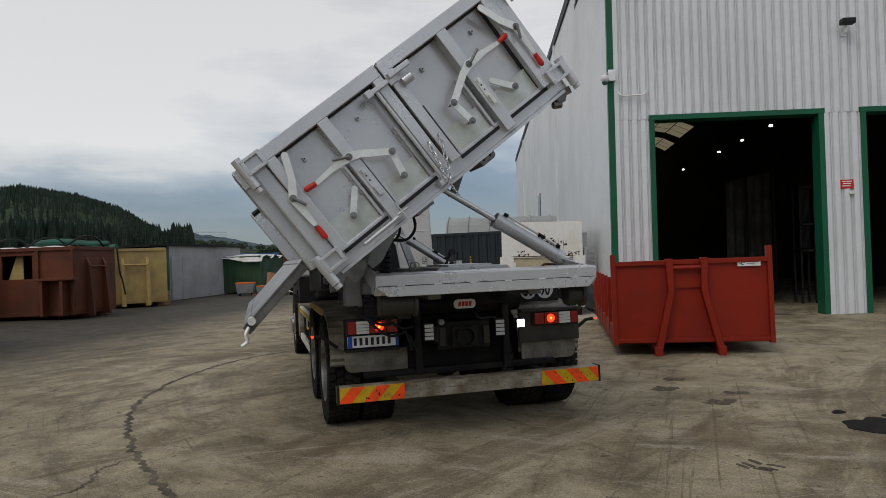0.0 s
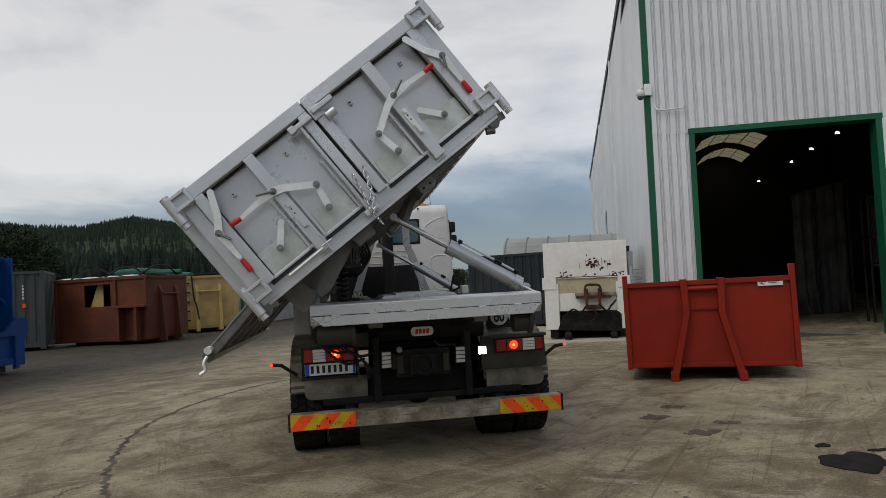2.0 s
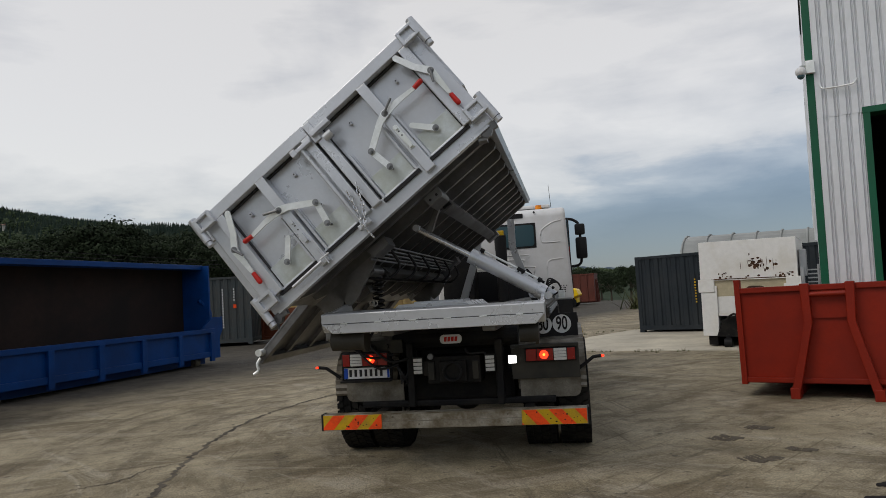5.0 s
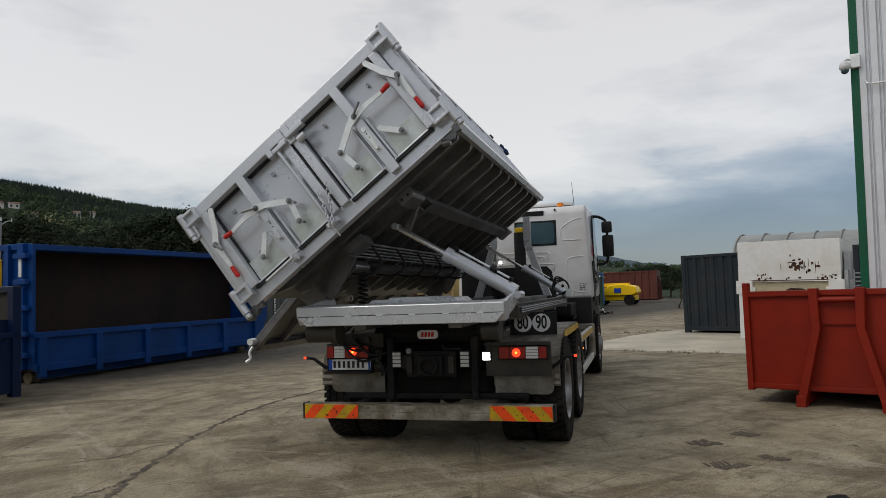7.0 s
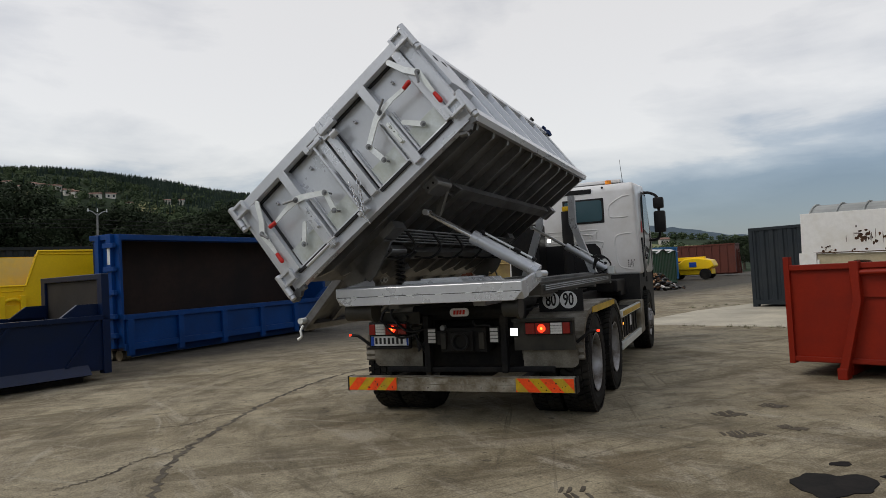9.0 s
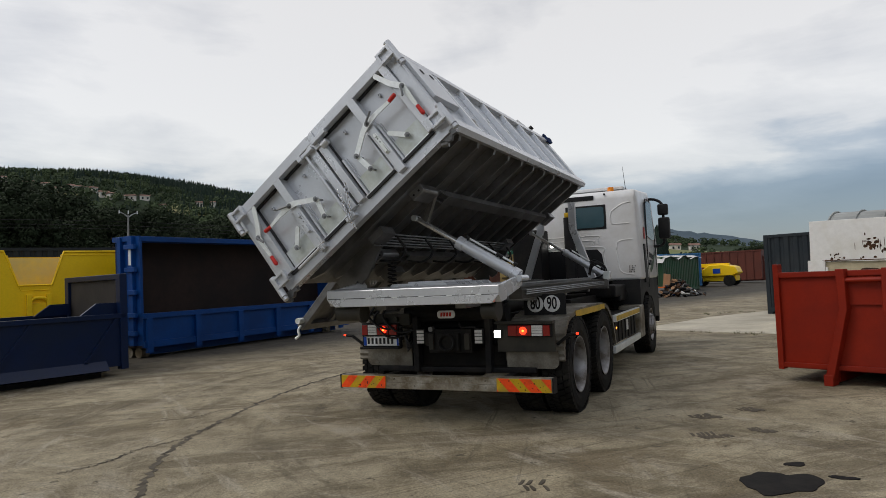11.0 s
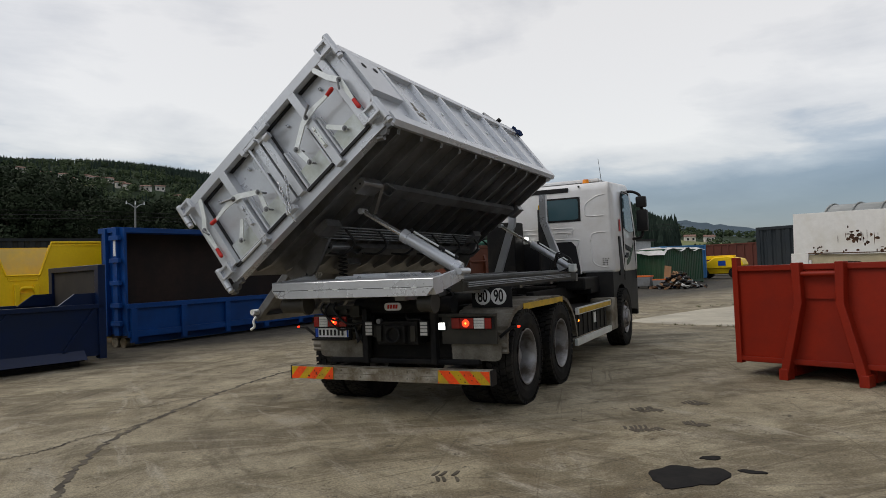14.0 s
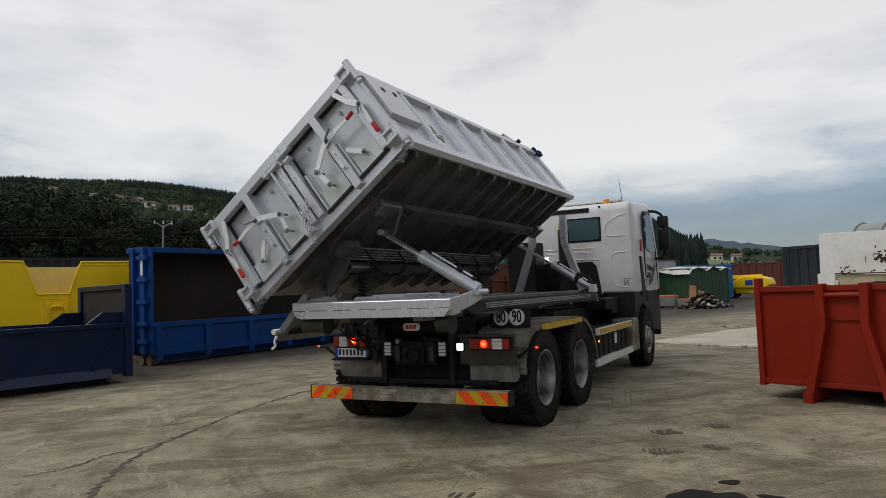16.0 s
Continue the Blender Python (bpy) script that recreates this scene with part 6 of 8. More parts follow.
# opened left side panel, hanging as a chute
flap = new("side_flap")
flap.parent = bed
flap["label"] = "grey side panel hanging open below the body"
fm = BEDM.inverted() @ TRUCK @ Matrix.Translation((-1.45, 0.20, 1.62)) @ Matrix.Rotation(radians(-47), 4, "Y")
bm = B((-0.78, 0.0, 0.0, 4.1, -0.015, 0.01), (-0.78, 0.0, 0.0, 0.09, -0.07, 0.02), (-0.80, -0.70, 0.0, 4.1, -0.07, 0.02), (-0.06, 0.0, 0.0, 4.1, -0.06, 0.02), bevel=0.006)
# panel and ribs use the silver paint with shade in its colour
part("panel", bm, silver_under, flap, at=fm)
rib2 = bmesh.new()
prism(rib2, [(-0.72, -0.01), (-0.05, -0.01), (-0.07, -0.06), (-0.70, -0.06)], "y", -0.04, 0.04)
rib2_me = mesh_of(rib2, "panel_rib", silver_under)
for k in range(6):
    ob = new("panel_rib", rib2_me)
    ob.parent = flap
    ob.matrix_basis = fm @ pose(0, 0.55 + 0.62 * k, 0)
bm = bmesh.new()
cyl(bm, (-0.70, -0.10, 0.0), (-0.70, 0.02, 0.0), 0.035, None, 14)
tube(bm, curve_points([(-0.76, 0.0, -0.02), (-0.82, -0.02, -0.04), (-0.86, -0.02, -0.09), (-0.92, -0.03, -0.08)], 5), 0.016, 8)
part("flap_pin", bm, galv, flap, at=fm)
bm = bmesh.new()
prism(bm, [(0.10, 1.00), (0.35, 0.98), (0.40, 0.62), (0.30, 0.60), (0.22, 0.82), (0.10, 0.85)], "x", -0.10, -0.04)
box(bm, -0.10, 0.0, 0.12, 0.28, 0.10, BH, bevel=0.01)
part("left_post", bm, silver, bed)
bm = bmesh.new()
cyl(bm, (-0.05, 0.30, 0.74), (-0.05, 0.46, 0.66), 0.045, None, 12)
cyl(bm, (-0.10, 0.42, 0.70), (-0.16, 0.42, 0.70), 0.02, None, 8)
part("side_lock_ram", bm, hose, bed, "small black locking ram")

# ---- containers and machines round the yard ----


def red_bin():
    m = on_yard(1.83, 10.42, -4.0)
    t = thing("hooklift_flatbed", m, "red hook-lift flat rack with tall headboard and stakes", "container")
    W, z0, z1 = 2.30, 0.19, 1.42
    part("headboard", B((0.02, W - 0.02, 0.02, 0.06, z0, z1 - 0.02)), red_paint, t, "red steel headboard")
    bm = B((0.0, W, -0.02, 0.07, z1 - 0.07, z1), (0.0, W, -0.02, 0.10, z0, z0 + 0.06), (0.0, 0.07, -0.03, 0.09, z0 - 0.03, z1 + 0.11), (W - 0.07, W, -0.03, 0.09, z0 - 0.03, z1 + 0.16), bevel=0.006)
    part("headboard_frame", bm, red_paint, t)
    for s in (-1, 1):
        bm = bmesh.new()
        c = W / 2 - 0.06
        pts = [(c + s * 0.20, z1 + 0.02), (c + s * 0.30, z1 + 0.02), (c + s * 0.28, 0.95), (c + s * 0.50, 0.05), (c + s * 0.40, 0.05), (c + s * 0.19, 0.95)]
        prism(bm, pts, "y", -0.12, 0.02, bevel=0.006)
        box(bm, c + s * 0.45 - 0.055, c + s * 0.45 + 0.055, -0.13, 0.06, 0.0, 0.14, bevel=0.01)
        part("hook_rib", bm, red_paint, t)
    bm = bmesh.new()
    c = W / 2 - 0.06
    box(bm, c - 0.20, c + 0.20, -0.01, 0.03, 1.0, 1.34)
    cyl(bm, (c - 0.21, -0.07, 1.30), (c + 0.21, -0.07, 1.30), 0.03, None, 14)
    part("hook_bar", bm, red_paint, t, smooth=True)
    lab = part("maker_plate", B((1.82, 2.14, -0.012, -0.004, 1.29, 1.39)), white_flat, t, "white plate with grey emblem")
    bm = bmesh.new()
    ring = [(1.875 + 0.026 * math.cos(a), -0.014, 1.345 + 0.02 * math.sin(a)) for a in [2 * math.pi * k / 14 for k in range(11)]]
    tube(bm, ring, 0.006, 5)
    ring = [(1.898 + 0.026 * math.cos(a), -0.014, 1.333 - 0.02 * math.sin(a)) for a in [2 * math.pi * k / 14 for k in range(3, 14)]]
    tube(bm, ring, 0.006, 5)
    box(bm, 1.95, 2.12, -0.014, -0.012, 1.345, 1.36)
    box(bm, 1.95, 2.06, -0.014, -0.012, 1.325, 1.333)
    part("emblem_shapes", bm, black_flat, lab)
    L = 5.6
    part("deck", B((0.0, W, 0.08, L, z0 - 0.02, z0 + 0.05)), red_paint, t)
    for x in (0.0, W - 0.05):
        part("side_rail", B((x, x + 0.05, 0.09, L, z0 - 0.02, z0 + 0.26), bevel=0.006), red_paint, t)
    for x in (-0.01, W - 0.06):
        for k in range(6):
            part("stake", B((x, x + 0.07, 0.75 + k * 0.92, 0.82 + k * 0.92, z0, z0 + 0.98), bevel=0.006), red_paint, t)
    part("skid_rail", B((W / 2 - 0.55, W / 2 - 0.45, 0.1, L, 0.03, z0), (W / 2 + 0.35, W / 2 + 0.45, 0.1, L, 0.03, z0)), red_paint, t)
    bm = bmesh.new()
    for x in (0.35, W - 0.35):
        cyl(bm, (x - 0.1, L - 0.2, 0.1), (x + 0.1, L - 0.2, 0.1), 0.1, None, 16)
    part("roller", bm, galv_old, t)


red_bin()


def corrugated_box(name, m, L, W, H, mat, label, z0=0.08, period=0.28, front_door=False, roof=True, deep=0.035):
    """A freight container: L along x (long side faces -y), W along y."""
    t = thing(name, m, label, "container")

    def sheet(a, b, y, flip):
        bm = bmesh.new()
        n = max(2, round((b - a) / period))
        p = (b - a) / n
        pts = []
        for i in range(n):
            x = a + i * p
            pts += [(x, 0), (x + p * 0.30, 0), (x + p * 0.42, deep), (x + p * 0.72, deep), (x + p * 0.84, 0)]
        pts.append((b, 0))
        lo = [bm.verts.new((x, y + (d if not flip else -d), z0 + 0.12)) for x, d in pts]
        hi = [bm.verts.new((x, y + (d if not flip else -d), H - 0.08)) for x, d in pts]
        for i in range(len(pts) - 1):
            bm.faces.new((lo[i], lo[i + 1], hi[i + 1], hi[i]))
        return bm

    part("long_side", sheet(0.1, L - 0.1, 0.02, False), mat, t)
    part("long_side", sheet(0.1, L - 0.1, W - 0.02, True), mat, t)
    for x in (0.02, L - 0.02):
        bm = sheet(0.1, W - 0.1, 0.0, False)
        ob = part("end_wall", bm, mat, t)
        ob.matrix_basis = pose(x, 0, 0, 0, 0, 90)
    for x in (0, L - 0.12):
        for y in (0, W - 0.12):
            part("corner_post", B((x, x + 0.12, y, y + 0.12, z0, H), bevel=0.006), mat, t)
    for y in (0, W - 0.08):
        part("side_beam", B((0.1, L - 0.1, y - 0.004, y + 0.08, z0, z0 + 0.14), (0.1, L - 0.1, y - 0.004, y + 0.08, H - 0.09, H - 0.005)), mat, t)
    for x in (0, L - 0.08):
        part("end_beam", B((x - 0.004, x + 0.08, 0.1, W - 0.1, z0, z0 + 0.14), (x - 0.004, x + 0.08, 0.1, W - 0.1, H - 0.09, H - 0.005)), mat, t)
    if roof:
        part("roof_sheet", B((0.05, L - 0.05, 0.05, W - 0.05, H - 0.05, H - 0.02)), mat, t)
    for x in (0, L - 0.16):
        for y in (0, W - 0.16):
            part("foot", B((x, x + 0.16, y, y + 0.16, 0.0, z0)), mat, t)
    return t


def bars_column(parent, x, y, z_top, n, mat, w=0.06, h=0.05, gap=0.085, name="marking_bars"):
    part(name, B(*[(x, x + w * (1 if k % 3 else 0.8), y - 0.004, y, z_top - k * gap - h, z_top - k * gap) for k in range(n)]), mat, parent)


# anthracite container near the hall, and tunnel behind it
dk = corrugated_box("freight_container", on_yard(-2.85, 22.75, -8.0), 6.06, 2.44, 2.42, anthracite, "anthracite freight container standing on the pale slab")
bars_column(dk, 1.85, 0.0, 1.62, 9, yellow_ref, 0.05, 0.045, 0.085)
# dark container at the left edge of the yard
dk2 = corrugated_box("freight_container", on_yard(-16.25 - 6.06 * math.cos(radians(35)), 18.95 - 6.06 * math.sin(radians(35)), 35), 6.06, 2.44, 2.55, material("slate_container_paint", (0.05, 0.062, 0.066), 0.55, 0, (0.07, 0.07, 0.065), 0.3, 12, 0.8, 0.1, 0.1), "slate-grey freight container with pale column markings")
bars_column(dk2, 5.0, 0.0, 2.1, 15, white_flat, 0.05, 0.06, 0.10)
bars_column(dk2, 5.42, 0.0, 2.1, 5, white_flat, 0.05, 0.06, 0.10)
part("orange_label", B((5.41, 5.52, -0.006, 0.0, 1.36, 1.50)), orange, dk2)

tun = thing("storage_tunnel", pose(-2.2, 26.0, 0.45), "grey sheet storage tunnel with ribs behind the container", "storage tunnel")
bm = bmesh.new()
nseg = 16
LT = 5.0
arcs = []
for i in range(9):
    x = LT * i / 8
    arcs.append([bm.verts.new((x, 1.6 - 1.6 * math.cos(math.pi * k / nseg), 2.0 + 1.25 * math.sin(math.pi * k / nseg))) for k in range(nseg + 1)])
for a, b in zip(arcs, arcs[1:]):
    for k in range(nseg):
        bm.faces.new((a[k], a[k + 1], b[k + 1], b[k]))
bm.faces.new(arcs[0])
bm.faces.new(list(reversed(arcs[-1])))
part("sheet", bm, canopy_mat, tun)
for i in range(7):
    bm = bmesh.new()
    x = 0.05 + LT * i / 6.2
    tube(bm, [(x, 1.6 - 1.62 * math.cos(math.pi * k / nseg), 2.0 + 1.27 * math.sin(math.pi * k / nseg)) for k in range(nseg + 1)], 0.035, 6)
    part("hoop", bm, canopy_mat, tun)
part("base_wall", B((0.0, LT, 0.0, 0.1, -0.1, 2.05), (0.0, LT, 3.1, 3.2, -0.1, 2.05), (0.0, 0.1, 0.1, 3.1, -0.1, 2.05)), anthracite, tun)

# white compactor with rust
cp = thing("waste_compactor", pose(0.07, 17.4, 0.0), "worn white steel compactor with rust patches beside the hall", "compactor")
z_g = 0.34
bm = B((0.0, 2.04, 0.0, 0.05, 1.90, 2.77), (0.0, 0.05, 0.05, 2.2, 1.90, 2.77), (1.99, 2.04, 0.05, 2.2, 1.90, 2.77), (0.0, 2.04, 2.15, 2.2, 1.9, 2.77), bevel=0.01)
part("hopper", bm, white_worn, cp, "white hopper with rust stains")
bm = B((-0.05, 0.30, -0.02, 0.4, 1.60, 1.90), (0.0, 0.35, 0.0, 2.1, 0.60, 1.75), (1.80, 2.10, -0.02, 0.4, 1.60, 1.90), (1.75, 2.06, 0.0, 2.1, 0.6, 1.75), (0.35, 1.75, 0.05, 2.0, 1.05, 1.50), (0.2, 1.9, 2.0, 3.8, 0.6, 2.2), bevel=0.012)
part("casing", bm, white_worn, cp)
part("inner_panel", B((0.24, 1.86, 0.05, 0.10, 1.50, 1.87)), cream, cp, "cream inner panel")
bm = B((0.75, 1.75, -0.05, 0.05, 1.42, 1.50), bevel=0.01)
part("ledge", bm, galv_old, cp)
bm = bmesh.new()
tube(bm, curve_points([(1.00, -0.10, 1.40), (1.02, -0.12, 1.66), (1.20, -0.12, 1.69), (1.36, -0.12, 1.65), (1.38, -0.1, 1.40)], 5), 0.03, 8)
box(bm, 1.00, 1.07, -0.14, -0.04, 1.10, 1.60)
box(bm, 1.31, 1.38, -0.14, -0.04, 1.10, 1.60)
box(bm, 1.02, 1.36, -0.12, -0.06, 1.08, 1.20)
box(bm, 0.78, 1.62, -0.13, -0.06, 1.36, 1.43, bevel=0.01)
part("hook_frame", bm, rust, cp, "rusty steel hook frame")
for pts_ in ([(1.02, -0.13, 1.18), (0.88, -0.2, 1.02), (0.70, -0.14, 1.10), (0.55, -0.05, 1.0)], [(1.34, -0.13, 1.2), (1.50, -0.22, 1.05), (1.62, -0.15, 1.18), (1.74, -0.04, 1.30)], [(1.2, -0.14, 1.12), (1.26, -0.22, 0.9), (1.1, -0.18, 0.78)]):
    bm = bmesh.new()
    tube(bm, curve_points(pts_, 5), 0.024, 7)
    part("hose", bm, rubber, cp, "black rubber hose")
rnd = random.Random(11)
bm = bmesh.new()
for k in range(70):
    if k < 34:
        x, z, w, h = 1.26 + rnd.gauss(0, 0.11), 2.19 + rnd.gauss(0, 0.07), rnd.uniform(0.02, 0.10), rnd.uniform(0.02, 0.09)
    elif k < 44:
        x, z, w, h = 1.26 + rnd.gauss(0, 0.22), 2.20 + rnd.gauss(0, 0.05), rnd.uniform(0.008, 0.015), rnd.uniform(0.08, 0.30)
    else:
        x, z, w, h = rnd.choice((0.45, 0.62, 0.95, 1.15, 1.66, 1.88)) + rnd.gauss(0, 0.07), 1.915 + abs(rnd.gauss(0, 0.05)), rnd.uniform(0.02, 0.07), rnd.uniform(0.015, 0.07)
    x = min(max(x, 0.02), 1.94)
    n_ = 7
    poly = [(x + w * rnd.uniform(0.35, 0.6) * math.cos(2 * math.pi * j / n_), z + h * rnd.uniform(0.35, 0.6) * math.sin(2 * math.pi * j / n_)) for j in range(n_)]
    prism(bm, poly, "y", -0.003 - 0.00002 * k, 0.01)
box(bm, 0.24, 1.86, -0.004, 0.02, 1.885, 1.905)
part("rust_patch", bm, rust, cp, "flaking brown rust patches")
bm = bmesh.new()
poly = [(0.30, z_g + 0.25), (0.42, 0.95), (0.55, 1.02)] + [(0.7 + 0.1 * k, 1.04 + rnd.uniform(-0.03, 0.03)) for k in range(12)] + [(1.85, 0.95), (1.85, z_g + 0.2)]
prism(bm, poly, "y", -0.02, 0.6)
part("dark_mouth", bm, rubber, cp, "black ragged block in the compactor's mouth")
bm = B((0.1, 0.3, 0.1, 3.7, z_g + 0.05, 0.62), (1.8, 2.0, 0.1, 3.7, z_g + 0.05, 0.62))
for x in (0.55, 1.65):
    cyl(bm, (x - 0.08, -0.1, z_g + 0.10), (x + 0.08, -0.1, z_g + 0.10), 0.11, None, 16)
    box(bm, x - 0.05, x + 0.05, -0.12, 0.2, z_g + 0.08, 0.62)
    cyl(bm, (x - 0.08, 3.6, z_g + 0.12), (x + 0.08, 3.6, z_g + 0.12), 0.12, None, 16)
part("skid", bm, chassis, cp)
bm = B((2.06, 2.20, 0.3, 0.7, 1.9, 2.5), (2.08, 2.16, 0.1, 0.3, 1.2, 2.1), bevel=0.02)
for k in range(9):
    box(bm, 2.20, 2.42, 0.5, 0.53, 1.3 + k * 0.09, 1.33 + k * 0.09)
box(bm, 2.40, 2.44, 0.48, 0.55, 1.0, 2.15)
part("side_ladder", bm, zinc_sheet, cp)


def hook_bin(name, m, L, W, H, mat, label, inner=None, z0=0.16, posts=6, hole=None, hook=True, cat="container"):
    """An open hook-lift bin: L along x, the long side facing -y; the hook end at x = L."""
    t = thing(name, m, label, cat)
    inner = inner or mat
    th = 0.05
    if hole:
        a, b, c, d = hole
        part("side_wall", B((0, a, 0, th, z0, H), (b, L, 0, th, z0, H), (a, b, 0, th, z0, c), (a, b, 0, th, d, H)), mat, t)
    else:
        part("side_wall", B((0, L, 0, th, z0, H)), mat, t)
    part("side_wall", B((0, L, W - th, W, z0, H)), mat, t)
    part("end_wall", B((0, th, th, W - th, z0, H)), mat, t)
    part("end_wall", B((L - th, L, th, W - th, z0, H)), mat, t)
    part("floor_plate", B((0, L, 0, W, z0 - 0.04, z0 + 0.04)), inner, t)
    for y in (-0.05, W - th):
        part("rim_rail", B((-0.03, L + 0.03, y, y + 0.10, H - 0.10, H + 0.01), bevel=0.008), mat, t)
        part("base_rail", B((0, L, y, y + 0.10, z0 - 0.05, z0 + 0.07), bevel=0.008), mat, t)
    for x in (-0.05, L - th):
        part("rim_rail", B((x, x + 0.10, 0.05, W - 0.05, H - 0.10, H + 0.01), bevel=0.008), mat, t)
    for k in range(posts):
        x = 0.05 + (L - 0.1) * k / (posts - 1)
        if hole and hole[0] - 0.05 < x < hole[1] + 0.05:
            continue
        for y in (-0.07, W):
            part("post", B((x - 0.045, x + 0.045, y, y + 0.07, z0 - 0.02, H - 0.08), bevel=0.006), mat, t)
    if hook:
        for yy_ in (W * 0.30, W * 0.70):
            bm = bmesh.new()
            prism(bm, [(L, H * 0.85), (L + 0.10, H * 0.75), (L + 0.22, z0), (L + 0.22, 0.02), (L, 0.02)], "y", yy_ - 0.06, yy_ + 0.06)
            part("hook_rib", bm, mat, t)
        bm = bmesh.new()
        cyl(bm, (L + 0.10, W * 0.30, H * 0.72), (L + 0.10, W * 0.70, H * 0.72), 0.035, None, 12)
        part("hook_bar", bm, mat, t)
    part("skid_rail", B((0.2, L, W * 0.28, W * 0.34, 0.0, z0), (0.2, L, W * 0.66, W * 0.72, 0.0, z0)), mat, t)
    return t


# maroon bin with a cut window
LM = 3.5
mb = hook_bin("hooklift_bin", on_yard(-16.94, 20.15, 3), LM, 2.4, 2.28, maroon_paint, "maroon steel hook-lift bin with a cut window and white cover", posts=4, hole=(1.12, 2.12, 1.30, 2.05))
# added plate stands in for the yellow bin that shows through the window
bm = bmesh.new()
prism(bm, [(1.14, 1.22), (1.66, 1.22), (1.66, 2.08), (1.46, 2.08)], "y", 0.25, 0.28)
part("inner_plate", bm, straw_paint, mb, "added pale yellow plate for the bin seen beyond the window")
bm = bmesh.new()
gridx = 14
rows_ = []
for i in range(gridx + 1):
    rows_.append([bm.verts.new((LM * 0.86 * i / gridx, 2.4 * j / 6, 2.29 + 0.07 * math.sin(math.pi * j / 6) + 0.02 * math.sin(i * 1.7 + j))) for j in range(7)])
for a, b in zip(rows_, rows_[1:]):
    for j in range(6):
        bm.faces.new((a[j], a[j + 1], b[j + 1], b[j]))
part("cover", bm, tarp_white, mb, "white tarpaulin cover")
bm = bmesh.new()
for x in (0.6, 1.9, 3.2):
    tube(bm, curve_points([(x, 0.05, 2.3), (x + 0.1, 0.8, 2.62), (x + 0.1, 1.6, 2.62), (x, 2.35, 2.3)], 6), 0.03, 6)
part("cover_hoop", bm, chassis, mb)
bm = bmesh.new()
tube(bm, curve_points([(0.8, 2.2, 2.52), (1.8, 2.2, 2.56), (2.6, 2.25, 2.46), (3.4, 2.3, 2.42)], 6), 0.10, 8)
part("rolled_net", bm, tarp_green, mb, "rolled green net")
bm = B((LM - 1.1, LM + 0.15, -0.40, 0.0, 1.22, 1.30), (LM - 0.95, LM - 0.85, -0.36, 0.0, 0.1, 1.22), (LM - 0.3, LM - 0.2, -0.36, 0.0, 0.1, 1.22), bevel=0.01)
part("hook_shelf", bm, maroon_paint, mb)
# faded yellow bin behind
yb = hook_bin("hooklift_bin", on_yard(-15.3 - 5.6 * math.cos(radians(-46)), 24.85 - 5.6 * math.sin(radians(-46)), -46), 5.6, 2.3, 2.28, straw_paint, "faded yellow steel hook-lift bin with green net", posts=6)
bm = bmesh.new()
tube(bm, curve_points([(1.0, 0.3, 2.42), (2.4, 0.2, 2.45), (4.0, 0.3, 2.42), (5.2, 0.6, 2.38)], 6), 0.10, 8)
part("rolled_net", bm, tarp_green, yb, "rolled green net")
bm = bmesh.new()
for k in range(5):
    box(bm, 5.62, 5.70, 0.05, 0.40, 0.45 + 0.38 * k, 0.50 + 0.38 * k)
tube(bm, curve_points([(5.66, 0.5, 2.3), (5.75, 0.55, 1.4), (5.80, 0.62, 1.1), (5.9, 0.7, 0.5)], 6), 0.03, 6)
part("ladder", bm, chassis, yb)
# zinc shed with door
sh = thing("zinc_shed", on_yard(-15.5, 30.2, 88), "long low shed of corrugated zinc sheet with a plain door", "shed")
bm = bmesh.new()
LS = 8.0
pts = []
n = 60
for k in range(n * 2 + 1):
    pts.append((LS * k / (2 * n), 0.035 * (k % 2)))
lo = [bm.verts.new((x, -d, 0.0)) for x, d in pts]
hi = [bm.verts.new((x, -d, 2.55)) for x, d in pts]
for i in range(len(pts) - 1):
    bm.faces.new((lo[i], lo[i + 1], hi[i + 1], hi[i]))
part("wall", bm, zinc_sheet, sh, "corrugated zinc wall")
part("back_walls", B((0, 0.05, 0.03, 4, 0, 2.5), (LS - 0.05, LS, 0.03, 4, 0, 2.5), (0, LS, 3.95, 4, 0, 2.5)), zinc_sheet, sh)
part("corner_trim", B((-0.06, 0.05, -0.08, 0.06, 0, 2.5)), green_paint, sh)
part("roof", B((-0.2, LS + 0.2, -0.2, 4.2, 2.55, 2.66)), chassis, sh)
part("shed_door", B((0.25, 1.30, -0.07, -0.04, 0.02, 2.05), (0.25, 1.30, -0.085, -0.07, 1.0, 1.04), (0.26, 0.30, -0.085, -0.07, 0.02, 2.05), (1.25, 1.30, -0.085, -0.07, 0.02, 2.05)), zinc_sheet, sh, "plain zinc door")
cr = thing("wooden_crate", on_yard(-14.75, 26.9, -25), "small raw wooden crate", "crate")
part("boards", B(*[(0, 0.75, 0, 0.02, 0.06 + 0.11 * k, 0.15 + 0.11 * k) for k in range(5)], *[(0.73, 0.75, 0, 0.6, 0.06 + 0.11 * k, 0.15 + 0.11 * k) for k in range(5)]), wood, cr)
part("battens", B((0, 0.06, -0.02, 0, 0, 0.64), (0.34, 0.40, -0.02, 0, 0, 0.64), (0.69, 0.75, -0.02, 0, 0, 0.64), (0, 0.75, -0.02, 0.6, 0, 0.05)), wood, cr)
part("paper_label", B((0.12, 0.24, -0.006, 0, 0.35, 0.50)), white_flat, cr)
